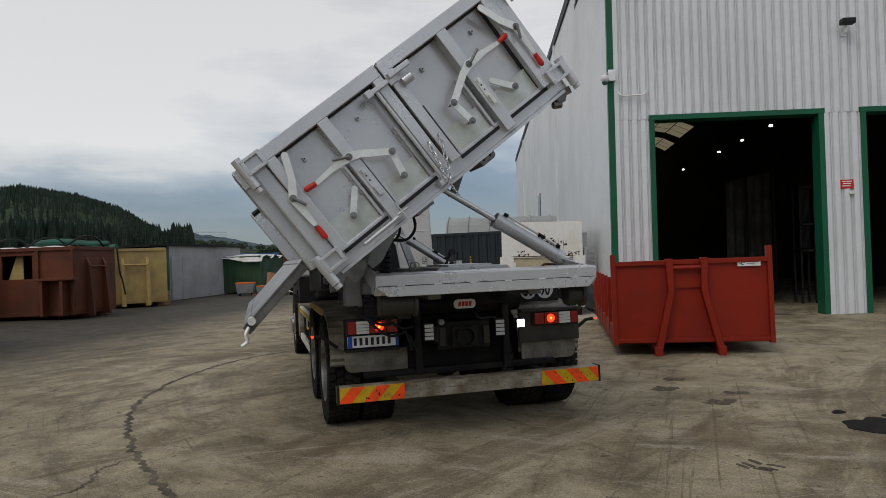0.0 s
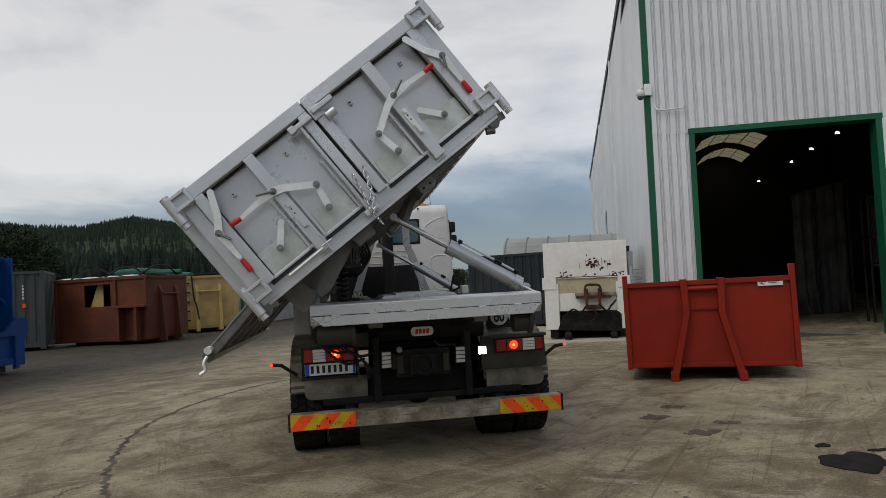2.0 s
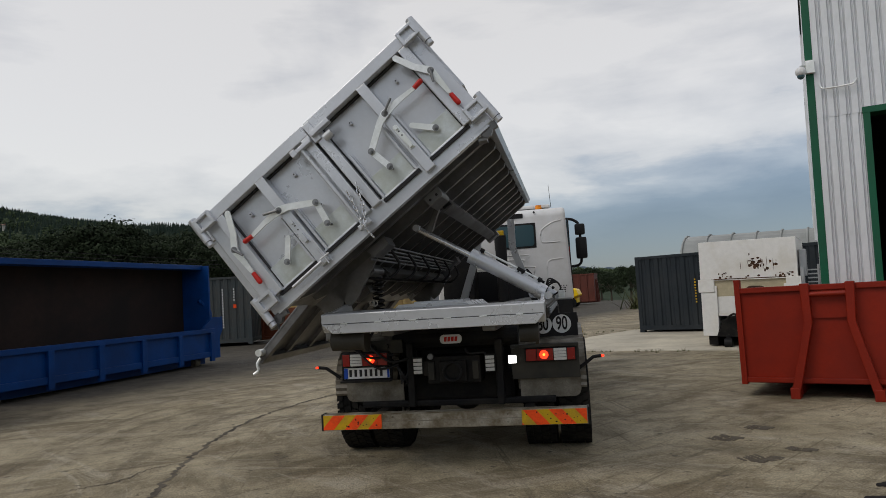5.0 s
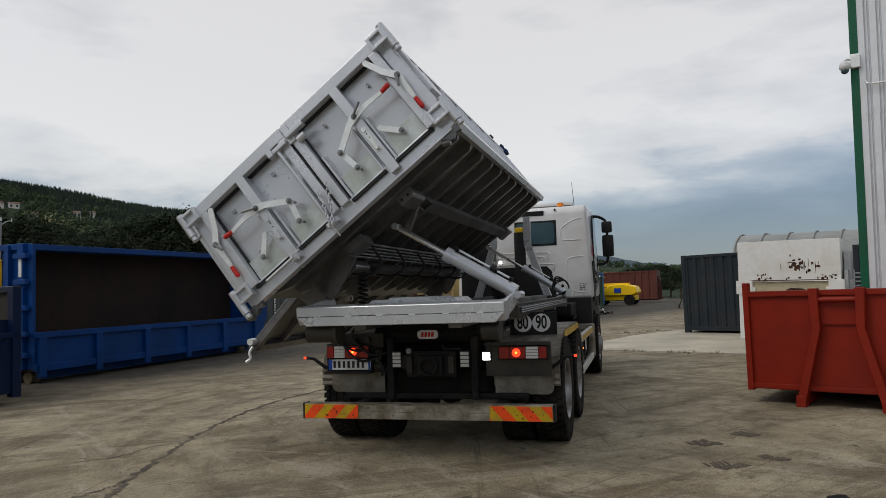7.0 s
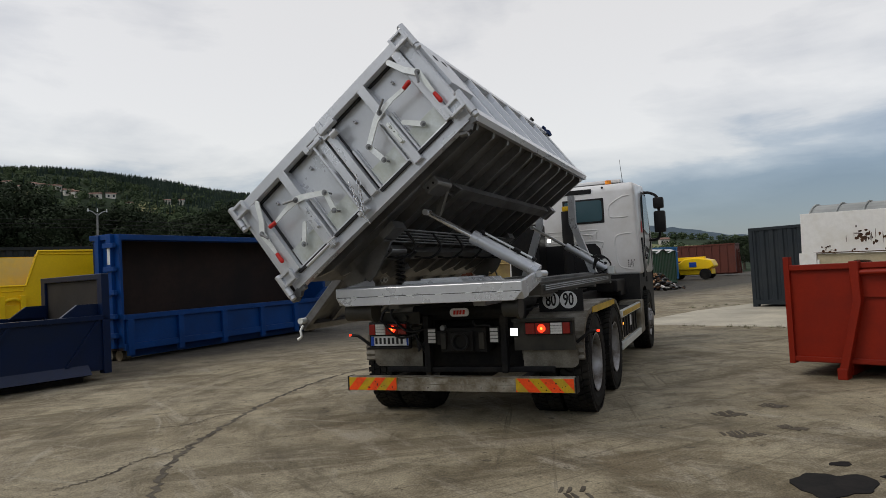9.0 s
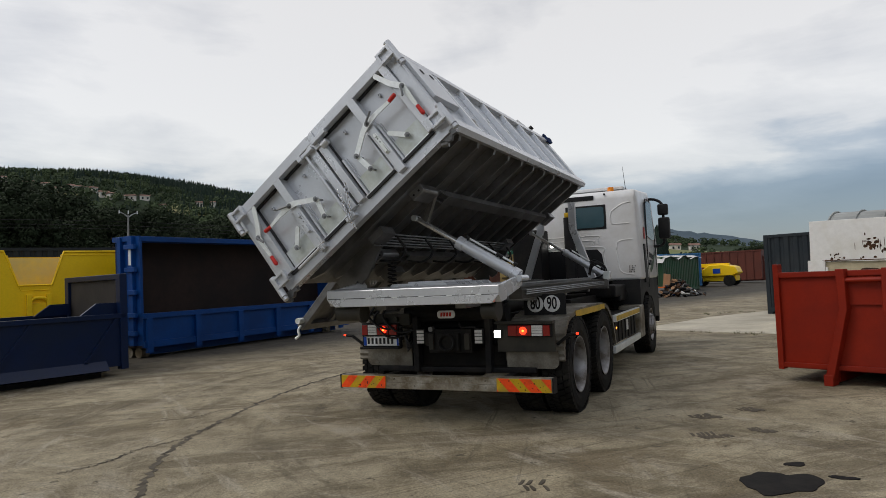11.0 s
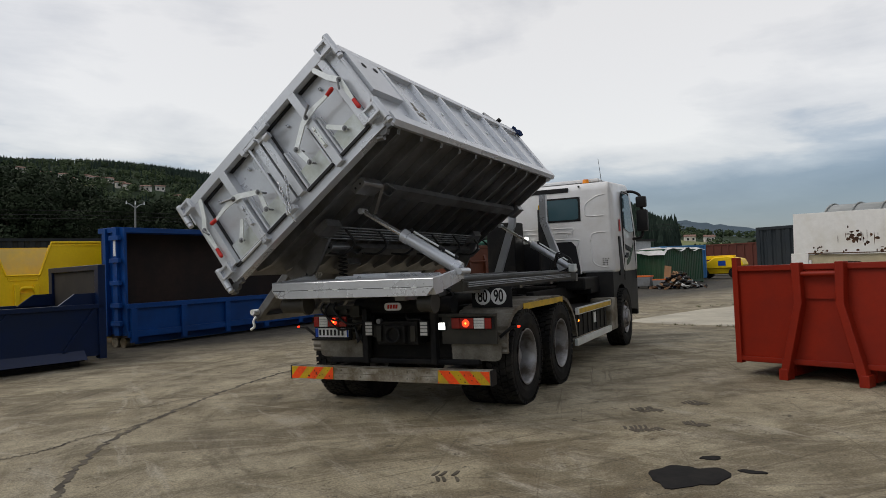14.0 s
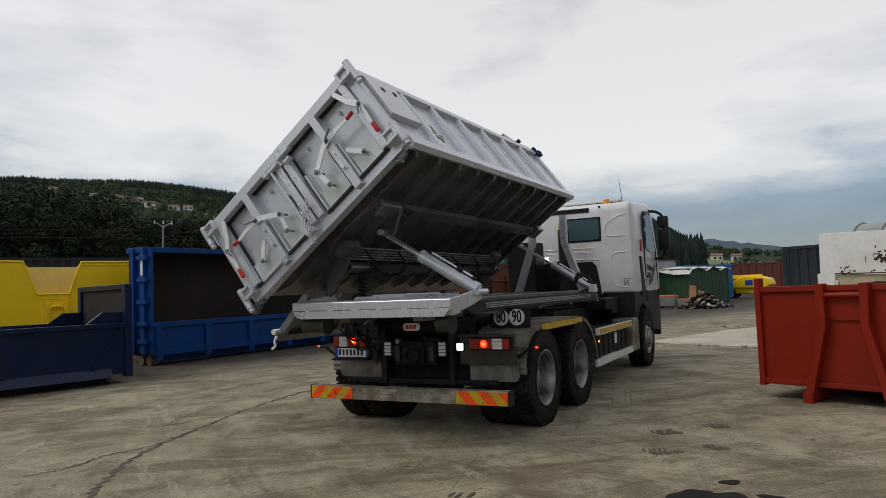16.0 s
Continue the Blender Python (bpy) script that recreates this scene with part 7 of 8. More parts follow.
# green container with white sheet
gc = corrugated_box("freight_container", on_yard(-13.3, 36.2, 97), 6.06, 3.4, 2.05, green_paint, "dark green container with white sheet over its roof")
bm = bmesh.new()
rnd = random.Random(6)
rows_ = []
for i in range(17):
    x = -0.25 + 6.6 * i / 16
    row = []
    for j in range(9):
        y = -0.12 + 3.6 * j / 8
        z = 2.11 + 0.05 * math.sin(i * 0.9 + j * 0.7) + rnd.uniform(-0.015, 0.015)
        if j == 0:
            z -= 0.10 + 0.08 * math.sin(i * 1.3)
        if i == 0:
            z -= 0.30 + 0.15 * math.sin(j)
        row.append(bm.verts.new((x, y, z)))
    rows_.append(row)
for a, b in zip(rows_, rows_[1:]):
    for j in range(8):
        bm.faces.new((a[j], a[j + 1], b[j + 1], b[j]))
part("white_sheet", bm, tarp_white, gc, "loose white sheet")


def wheelie_bin(x, y, turn):
    t = thing("waste_bin", on_yard(x, y, turn) @ Matrix.Scale(0.72, 4), "grey four-wheeled waste bin with orange lid", "bin", "grey waste bins")
    bm = bmesh.new()
    vs = box(bm, 0, 1.25, 0, 0.75, 0.16, 0.82, bevel=0.03)
    for v in bm.verts:
        if v.co.z < 0.3:
            v.co.x = 0.62 + (v.co.x - 0.62) * 0.88
            v.co.y = 0.37 + (v.co.y - 0.37) * 0.85
    part("tub", bm, grey_bin, t)
    part("lid", B((-0.02, 1.27, -0.02, 0.78, 0.82, 0.93), bevel=0.03), orange_lid, t, "orange lid")
    for a in (0.2, 1.05):
        for b in (0.15, 0.6):
            bm = bmesh.new()
            cyl(bm, (a - 0.03, b, 0.08), (a + 0.03, b, 0.08), 0.08, None, 12)
            part("castor", bm, rubber, t)
    return t


b0 = wheelie_bin(-13.55, 33.3, 12)
for x, y in ((-12.55, 33.5),):
    copy_thing(b0, on_yard(x, y, 10) @ Matrix.Scale(0.72, 4))
# rubbish heap beside the bins
rnd = random.Random(21)
heap = thing("rubbish_heap", on_yard(-11.4, 33.8), "heap of mixed scrap, boards and white bags", "rubbish", kind="stuff")
for mat, n, big in ((tarp_white, 34, 0.16), (wood, 26, 0.24), (chassis, 60, 0.20), (grey_bin, 30, 0.16), (rust, 30, 0.18), (tarp_blue, 10, 0.12)):
    bm = bmesh.new()
    for k in range(n):
        x, y = rnd.gauss(0.1, 0.45), rnd.gauss(0.4, 0.55)
        h = max(0.02, 0.85 * math.exp(-2.2 * (x + 0.1) ** 2 - (y - 0.4) ** 2) * rnd.random())
        m_ = pose(x, y, h, rnd.uniform(-40, 40), rnd.uniform(-40, 40), rnd.uniform(0, 180))
        prism_pts = [(rnd.uniform(0.5, 1.0) * big * math.cos(a), rnd.uniform(0.3, 0.8) * big * math.sin(a)) for a in (0.3, 1.4, 2.5, 3.6, 4.6, 5.6)]
        bmesh.ops.transform(bm, matrix=m_, verts=prism(bm, prism_pts, "z", 0.0, rnd.uniform(0.01, 0.10)))
    part("scrap", bm, mat, heap)
plank = part("leaning_board", B((-0.02, 0.02, -0.3, 0.3, 0.0, 1.15)), wood, heap, "upright torn board")
plank.matrix_basis = pose(-0.65, 0.2, 0.0, 6, 4, 60)
# blue skip, far maroon container, yellow lift
hook_bin("steel_skip", on_yard(-17.0, 43.2, 62), 3.0, 2.3, 2.3, material("sky_blue_paint", (0.05, 0.20, 0.42), 0.5, 0, (0.04, 0.13, 0.28), 0.3, 10, 1, 0.1, 0.1), "faded blue steel skip near the scrap heap")
hook_bin("hooklift_bin", on_yard(-22.2, 55.5, 12), 6.6, 2.4, 2.45, material("brick_red_paint", (0.13, 0.036, 0.024), 0.55, 0, (0.11, 0.035, 0.025), 0.35, 10, 1, 0.1, 0.1), "long brick-red steel bin", posts=12)
hook_bin("steel_skip", on_yard(-6.2, 45.5, 10), 3.6, 2.3, 1.5, blue_paint, "dark blue steel skip")
lf = thing("boom_lift", on_yard(-16.5, 46.8, 8) @ Matrix.Scale(0.96, 4), "yellow articulated boom lift, folded", "boom lift")
bm = bmesh.new()
prism(bm, [(0.1, 0.75), (0.35, 0.70), (2.5, 0.70), (2.9, 0.9), (2.7, 1.35), (1.8, 1.55), (0.9, 1.5), (0.2, 1.05)], "y", 0.3, 1.7, bevel=0.06)
part("cowl", bm, yellow_paint, lf, "rounded yellow cowl")
bm = B((-1.8, 2.2, 0.7, 1.1, 1.35, 1.62), (-1.9, 0.4, 1.15, 1.45, 0.95, 1.25), (-2.2, -1.8, 0.6, 1.5, 0.4, 1.6), bevel=0.03)
part("boom", bm, yellow_paint, lf)
part("base_frame", B((-0.3, 2.7, 0.5, 1.5, 0.35, 0.72), bevel=0.03), yellow_paint, lf)
for x in (0.1, 2.3):
    for y in (0.25, 1.65):
        bm = bmesh.new()
        cyl(bm, (x, y - 0.15, 0.38), (x, y + 0.15, 0.38), 0.38, None, 20)
        part("wheel", bm, rubber, lf)
part("grille", B((1.2, 1.7, 0.27, 0.31, 0.9, 1.25)), blue_flat, lf)
# big blue bin at the left, its front side low


def blue_bin():
    p0, p1 = Vector((-10.05, 6.76)), Vector((-11.75, 13.3))
    L = (p1 - p0).length
    turn = math.degrees(math.atan2(p1.y - p0.y, p1.x - p0.x))
    # long side faces the camera, which is to the right of the way from p0 to p1
    m = on_yard(p0.x, p0.y, turn)
    t = thing("hooklift_container", m, "large blue hook-lift container with low front side and dark brown inside", "container")
    W, z0, zl, H = 0.92, 0.28, 0.98, 2.68
    part("back_wall", B((0, L, W - 0.05, W, z0, H)), brown_dark, t, "dark brown back wall")
    part("end_wall", B((0, 0.06, 0.05, W, z0, H)), blue_paint, t)
    # roof sheet over the rear part, which also keeps the inside dark
    part("roof_sheet", B((0.0, L, 0.30, W, H - 0.03, H)), blue_paint, t, "blue roof sheet")
    part("front_rail", B((0.0, L - 0.02, 0.24, 0.34, H - 0.10, H + 0.02), bevel=0.008), blue_paint, t)
    part("end_wall", B((L - 0.06, L, 0.05, W - 0.0, z0, H)), blue_paint, t)
    part("floor_plate", B((0, L, 0, W, z0 - 0.05, z0 + 0.03)), brown_dark, t)
    part("rim_rail", B((-0.05, L, W - 0.10, W + 0.04, H - 0.08, H + 0.02), (-0.06, 0.08, 0.35, W, H - 0.10, H + 0.02), (L - 0.1, L + 0.02, 0.35, W, H - 0.10, H + 0.02), bevel=0.008), blue_paint, t)
    part("low_side", B((0.0, L, 0.0, 0.05, z0, zl)), blue_paint, t, "low blue front side")
    part("low_side_rail", B((0.0, L, -0.07, 0.06, zl - 0.11, zl), (0.0, L, -0.05, 0.05, z0 - 0.05, z0 + 0.09), bevel=0.008), blue_paint, t)
    for k in range(6):
        x = 0.12 + (L - 0.24) * k / 5
        bm = B((x - 0.075, x + 0.075, -0.08, 0.0, z0 - 0.16, zl - 0.10), bevel=0.008)
        part("post", bm, blue_paint, t)
    # tall corner post with hinges at the rear end
    bm = B((-0.08, 0.14, 0.22, 0.38, z0, H + 0.02), bevel=0.01)
    part("corner_post", bm, blue_paint, t)
    for y0 in (0.60,):
        part("door_post", B((-0.10, 0.0, y0, y0 + 0.12, z0, H), bevel=0.008), blue_paint, t)
    for z in (0.5, 0.9, 1.4, 1.9, 2.4):
        part("hinge", B((-0.12, -0.04, 0.10, 0.45, z, z + 0.10), bevel=0.01), blue_paint, t)
    part("white_label", B((-0.085, -0.080, 0.25, 0.33, 2.05, 2.45)), white_flat, t)
    for y in (0.25, W - 0.35):
        bm = bmesh.new()
        cyl(bm, (0.05, y, 0.12), (0.25, y, 0.12), 0.12, None, 18)
        cyl(bm, (L - 0.6, y, 0.12), (L - 0.4, y, 0.12), 0.12, None, 18)
        part("roller", bm, galv_old, t)
    part("skid_rail", B((0.3, L, W * 0.30, W * 0.36, 0.05, z0), (0.3, L, W * 0.64, W * 0.70, 0.05, z0)), blue_paint, t)
    # sloping hook end
    bm = bmesh.new()
    prism(bm, [(L, zl + 0.30), (L + 0.45, zl + 0.30), (L + 0.45, zl - 0.05), (L + 0.30, zl - 0.25), (L + 0.30, z0 - 0.1), (L, z0 - 0.1)], "y", 0.0, 0.08)
    prism(bm, [(L - 0.45, zl), (L, zl + 0.30), (L, zl)], "y", 0.0, 0.06)
    part("hook_end", bm, blue_paint, t)
    bm = bmesh.new()
    tube(bm, curve_points([(L - 0.15, 0.3, 1.75), (L + 0.05, 0.15, 1.5), (L + 0.05, 0.1, 1.3), (L - 0.1, 0.1, 1.1)], 6), 0.045, 8)
    part("handle", bm, blue_paint, t)


blue_bin()


def navy_bin():
    p0, p1 = Vector((-7.2, -0.04)), Vector((-7.75, 5.56))
    L = (p1 - p0).length
    turn = math.degrees(math.atan2(p1.y - p0.y, p1.x - p0.x))
    t = thing("hooklift_flatbed", on_yard(p0.x, p0.y, turn), "navy blue low hook-lift bin with raised end frame", "container")
    W, z0, zl = 2.3, 0.22, 1.10
    part("side_wall", B((0, L, 0.0, 0.05, z0, zl)), navy_paint, t)
    part("side_wall", B((0, L, W - 0.05, W, z0, zl)), navy_paint, t)
    part("rim_rail", B((0, L, -0.05, 0.06, zl - 0.06, zl + 0.02), bevel=0.006), navy_paint, t)
    part("rim_rail", B((0, L, W - 0.06, W + 0.05, zl - 0.06, zl + 0.02), bevel=0.006), navy_paint, t)
    bm = bmesh.new()
    for x in (0.5, 2.0, 3.5, 4.9):
        prism(bm, [(x, z0 + 0.08), (x + 0.55, zl - 0.06), (x + 0.62, zl - 0.06), (x + 0.07, z0 + 0.08)], "y", -0.025, 0.0)
    part("brace", bm, navy_paint, t)
    bm = bmesh.new()
    prism(bm, [(-0.14, z0 - 0.08), (0.02, z0 + 0.10), (0.05, z0 + 0.10), (0.05, z0 - 0.12)], "x", 0.0, L - 0.35)
    part("base_rail", bm, navy_paint, t)
    # raised end frame with grey-brown panel
    part("end_panel", B((L - 0.05, L - 0.01, 0.1, W - 0.1, z0, 1.78)), material("dull_brown_panel", (0.030, 0.025, 0.022), 0.7, 0, (0.020, 0.018, 0.016), 0.3, 10, 1.5, 0.1, 0.1), t, "dull brown end panel")
    part("end_frame", B((L - 0.10, L + 0.03, -0.05, 0.12, z0 - 0.1, 1.84), (L - 0.10, L + 0.03, W - 0.12, W + 0.05, z0 - 0.1, 1.84), (L - 0.10, L + 0.03, 0.1, W - 0.1, 1.74, 1.84), bevel=0.01), navy_paint, t)
    bm = bmesh.new()
    prism(bm, [(L - 0.75, zl), (L - 0.10, zl), (L - 0.10, zl + 0.22), (L - 0.45, zl + 0.22)], "y", 0.1, 0.16)
    prism(bm, [(L - 0.75, zl), (L - 0.10, zl), (L - 0.10, zl + 0.22), (L - 0.45, zl + 0.22)], "y", W - 0.16, W - 0.1)
    part("corner_gusset", bm, navy_paint, t)
    part("floor_plate", B((0, L, 0, W, z0 - 0.04, z0)), navy_paint, t)
    part("skid_rail", B((0.1, L - 0.5, W * 0.3, W * 0.36, 0.0, z0), (0.1, L - 0.5, W * 0.64, W * 0.7, 0.0, z0), (0, L - 0.4, 0.1, 0.2, 0.0, z0)), chassis, t)


navy_bin()


def yellow_bin():
    t = thing("yellow_hopper", on_yard(-12.0, 2.87, 90, 0.0) @ Matrix.Scale(1.03, 4), "bright yellow steel hopper with cut-out end and hook frame", "container")
    W, H = 4.27, 2.36
    N = W - 0.67
    cut = [(N - 0.78, H), (N - 1.03, 1.64), (N - 1.68, 1.64), (N - 1.94, H + 0.01)]
    bm = bmesh.new()
    prism(bm, [(0.0, 0.1), (W, 0.1), (W, H)] + cut + [(0.0, H + 0.05)], "y", 0.0, 0.05)
    part("end_plate", bm, yellow_paint, t, "yellow end plate with a cut-out")
    bm = bmesh.new()
    tube(bm, [(x, 0.0, z) for x, z in [(W - 0.02, H)] + cut + [(0.0, H + 0.05)]], 0.028, 6)
    part("edge_rim", bm, yellow_paint, t)
    bm = bmesh.new()
    tube(bm, [(x, -0.005, z - 0.07) for x, z in [(W - 0.02, H), (N - 0.84, H), (N - 1.08, 1.60), (N - 1.63, 1.60), (N - 1.88, H)]], 0.012, 5)
    part("pressed_rib", bm, yellow_paint, t)
    part("inner_plate", B((N - 2.2, N - 0.6, 0.6, 0.65, 0.6, H - 0.10)), material("scuffed_yellow", (0.84, 0.62, 0.08), 0.5, 0, (0.66, 0.55, 0.22), 0.5, 8, 1.2, 0.1, 0.1), t, "scuffed inner plate")
    part("side_plate", B((W - 0.05, W, 0.05, 2.4, 0.1, H), (0, 0.05, 0.05, 2.4, 0.1, H), (0, W, 2.35, 2.4, 0.1, H)), yellow_paint, t)
    c = N - 1.30
    part("hook_frame", B((c - 0.24, c - 0.14, -0.10, 0.0, 0.1, 1.44), (c + 0.14, c + 0.24, -0.10, 0.0, 0.1, 1.44), (c - 0.14, c + 0.14, -0.04, 0.0, 0.1, 1.25), bevel=0.01), yellow_paint, t)
    bm = bmesh.new()
    tube(bm, curve_points([(c - 0.15, -0.06, 1.30), (c - 0.08, -0.08, 1.36), (c + 0.08, -0.08, 1.36), (c + 0.15, -0.06, 1.30)], 5), 0.035, 8)
    part("hook_bar", bm, yellow_paint, t)


yellow_bin()
corrugated_box("freight_container", on_yard(-16.3, 2.3, 88), 6.06, 2.4, 2.74, anthracite, "anthracite freight container behind the hoppers")

# ---- hills, woods, houses ----
def interp(table, a):
    for (a0, v0), (a1, v1) in zip(table, table[1:]):
        if a0 <= a <= a1:
            f = (a - a0) / (a1 - a0)
            return v0 + (v1 - v0) * f
    return table[0][1] if a < table[0][0] else table[-1][1]


# skyline of the far hills: bearing to the left of straight ahead, and rise in degrees
SKY = ((-180, 2.0), (-60, 2.0), (-10, 1.6), (5, 1.6), (13, 1.7), (18, 1.8), (22, 2.2), (25, 2.35), (27.5, 2.8), (29, 3.5), (31, 4.8), (34, 5.75), (37.5, 6.2), (41, 5.3), (44, 5.3), (50, 5.9), (57, 6.3), (61, 6.6), (64, 7.0), (67, 7.4), (70, 7.85), (73, 7.95), (76.5, 7.8), (80, 7.8), (100, 6.0), (140, 3.0), (180, 2.0))
# the ridge beyond the valley
FAR = ((-180, 1.6), (-10, 1.6), (10, 1.9), (19.5, 2.3), (22, 2.75), (24, 3.0), (25.7, 3.4), (27.1, 3.6), (29, 3.4), (40, 2.5), (180, 1.6))
HR0, HR1 = 170.0, 640.0
HCX, HCY = 3.0, 0.0


def hill_height(az, r):
    top = HR1 * math.tan(radians(interp(SKY, az)))
    f = min(1.0, max(0.0, (r - HR0) / (HR1 - HR0)))
    f = f * f * (3 - 2 * f) * 0.75 + f * 0.25
    if r > HR1:
        f = max(0.0, 1 - (r - HR1) / 500)
    return top * f + 3.0 * noise.noise(Vector((r * 0.012, az * 0.13, 0))) * f + 0.2


def hill_point(az, r):
    a = radians(az)
    return Vector((HCX - r * math.sin(a), HCY + r * math.cos(a), hill_height(az, r)))


bm = bmesh.new()
rings = []
azs = [-180 + 2.0 * k for k in range(180)]
for r in (150, 190, 230, 280, 330, 390, 450, 510, 570, 620, 640, 700, 800, 1000):
    rings.append([bm.verts.new(hill_point(a, r)) for a in azs])
for a, b in zip(rings, rings[1:]):
    for k in range(len(azs)):
        j = (k + 1) % len(azs)
        bm.faces.new((a[k], a[j], b[j], b[k]))
solo("hill", bm, hill_mat, Matrix(), "wooded hills with fields round the valley", "hill", kind="structure", smooth=True)


# far ridge; the haze of distance is mixed into its blue-grey base colour
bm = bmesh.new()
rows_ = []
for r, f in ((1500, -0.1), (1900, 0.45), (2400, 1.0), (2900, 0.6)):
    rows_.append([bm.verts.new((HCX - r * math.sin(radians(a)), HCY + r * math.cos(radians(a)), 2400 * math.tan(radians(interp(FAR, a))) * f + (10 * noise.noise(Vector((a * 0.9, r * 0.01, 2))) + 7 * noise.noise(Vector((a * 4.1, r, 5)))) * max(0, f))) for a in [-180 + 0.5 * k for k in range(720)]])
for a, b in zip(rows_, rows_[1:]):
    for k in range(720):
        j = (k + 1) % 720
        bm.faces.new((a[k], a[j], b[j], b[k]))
solo("backdrop", bm, material("hazy_far_ridge", (0.105, 0.135, 0.165), 1.0, 0, (0.085, 0.115, 0.14), 0.4, 0.02, 0.004, 0, 0.12, spec=0.0), Matrix(), "long wooded ridge beyond the valley, coloured blue-grey for haze", "hills", kind="structure", smooth=True)


def conifer_into(verts, faces, p, h, rnd, tiers=4, seg=7):
    """A spruce: jagged tiers that overlap."""
    w = h * rnd.uniform(0.12, 0.17)
    for t_ in range(tiers):
        f = t_ / tiers
        z0, z1 = p.z + h * (0.08 + 0.86 * f), p.z + h * min(1.0, 0.08 + 0.86 * f + 0.42)
        rr = w * (1 - f) ** 0.85 + 0.15
        base = len(verts)
        ph = rnd.uniform(0, 6)
        for k in range(seg * 2):
            a = ph + math.pi * k / seg
            q = rr * (rnd.uniform(0.85, 1.15) if k % 2 == 0 else rnd.uniform(0.45, 0.6))
            verts.append((p.x + q * math.cos(a), p.y + q * math.sin(a), z0 + (0 if k % 2 == 0 else h * 0.05) + rnd.uniform(-0.02, 0.02) * h))
        verts.append((p.x, p.y, z1))
        for k in range(seg * 2):
            faces.append((base + k, base + (k + 1) % (seg * 2), base + seg * 2))


def stuff_mesh(name, verts, faces, mat, label, cat):
    me = bpy.data.meshes.new(name)
    me.from_pydata(verts, [], faces)
    me.materials.append(mat)
    return tagged(new(name, me), label, cat, "", "stuff")


rnd = random.Random(31)
verts, faces = [], []
for k in range(13000):
    az = rnd.uniform(28.6, 96)
    r = HR1 - abs(rnd.gauss(0, 1)) * 130 + rnd.uniform(-10, 10)
    p = hill_point(az, r)
    if noise.noise(Vector((p.x * 0.011, p.y * 0.011, 4))) < -0.28 and r < HR1 - 30 and az > 54:
        continue
    if 66 < az < 79.5 and 380 < r < 530 and rnd.random() < 0.85:
        continue
    conifer_into(verts, faces, p - Vector((0, 0, 0.5)), rnd.uniform(3.4, 7.0), rnd, 3, 4)
for k in range(500):
    az = rnd.uniform(-95, 10)
    conifer_into(verts, faces, hill_point(az, HR1 - abs(rnd.gauss(0, 40))) - Vector((0, 0, 0.5)), rnd.uniform(4.5, 7.5), rnd, 3, 4)
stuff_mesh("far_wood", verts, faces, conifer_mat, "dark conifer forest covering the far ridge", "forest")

# nearer spruce wood
verts, faces = [], []
for k in range(1700):
    az = rnd.uniform(26.0, 52)
    r = rnd.uniform(112, 165)
    a = radians(az)
    x, y = HCX - 2 - r * math.sin(a), HCY + r * math.cos(a)
    h = rnd.uniform(8.5, 11.8) * (0.92 + 0.16 * noise.noise(Vector((x * 0.05, y * 0.05, 1)))) * (r / 125) ** 0.7
    conifer_into(verts, faces, Vector((x, y, 0.2)), h, rnd, 5, 7)
stuff_mesh("spruce_wood", verts, faces, conifer_mat, "dark dense spruce wood behind the yard", "forest")


# broad-leaved trees
def leaf_crown(seed, n_clump=70, leaves=95):
    """A crown of leaf clumps round limbs, about 1 high and 0.8 wide."""
    r_ = random.Random(seed)
    vs, fs = [], []
    for c in range(n_clump):
        a = r_.uniform(0, 2 * math.pi)
        zc = 0.28 + 0.66 * r_.random() ** 0.8
        q = (0.10 + 0.30 * math.sin(math.pi * min(1, (zc - 0.15) / 0.85)) ** 0.7) * r_.uniform(0.35, 1.08)
        cx, cy = q * math.cos(a), q * math.sin(a)
        cr = r_.uniform(0.05, 0.12)
        for k in range(leaves):
            d = Vector((r_.gauss(0, 1), r_.gauss(0, 1), r_.gauss(0, 0.8))).normalized() * cr * r_.uniform(0.5, 1.05)
            p = Vector((cx, cy, zc)) + d
            out = (d.normalized() + Vector((r_.gauss(0, 0.2), r_.gauss(0, 0.2), r_.gauss(0, 0.2)))).normalized()
            u = out.orthogonal().normalized() * r_.uniform(0.008, 0.017)
            u.rotate(Matrix.Rotation(r_.uniform(0, 6.28), 3, out))
            v = out.cross(u).normalized() * r_.uniform(0.007, 0.014)
            b = len(vs)
            vs += [tuple(p - u), tuple(p + v), tuple(p + u), tuple(p - v)]
            fs.append((b, b + 1, b + 2, b + 3))
    me = bpy.data.meshes.new("crown")
    me.from_pydata(vs, [], fs)
    me.materials.append(leaf_mat)
    return me


def trunk_mesh(seed):
    r_ = random.Random(seed)
    bm = bmesh.new()
    cyl(bm, (0, 0, -0.03), (0.01, 0, 0.55), 0.035, 0.014, 8)
    for k in range(7):
        a, z = r_.uniform(0, 6.28), r_.uniform(0.2, 0.5)
        q = r_.uniform(0.15, 0.3)
        cyl(bm, (0, 0, z), (q * math.cos(a), q * math.sin(a), z + r_.uniform(0.12, 0.28)), 0.012, 0.004, 6)
    return mesh_of(bm, "trunk", bark)


CROWNS = [leaf_crown(40 + k) for k in range(5)]
TRUNKS = [trunk_mesh(60 + k) for k in range(3)]


def tree_at(x, y, h, k, group):
    t = thing("tree", Matrix.Translation((x, y, ground_z(x, y) - 0.1)) @ Matrix.Rotation(k * 1.7, 4, "Z"), "dense dark green broad-leaved tree", "tree", group)
    for name, me in (("trunk", TRUNKS[k % 3]), ("crown", CROWNS[k % 5])):
        ob = new(name, me)
        ob.parent = t
        ob.matrix_basis = Matrix.Diagonal((h * 1.15, h * 1.15, h, 1))


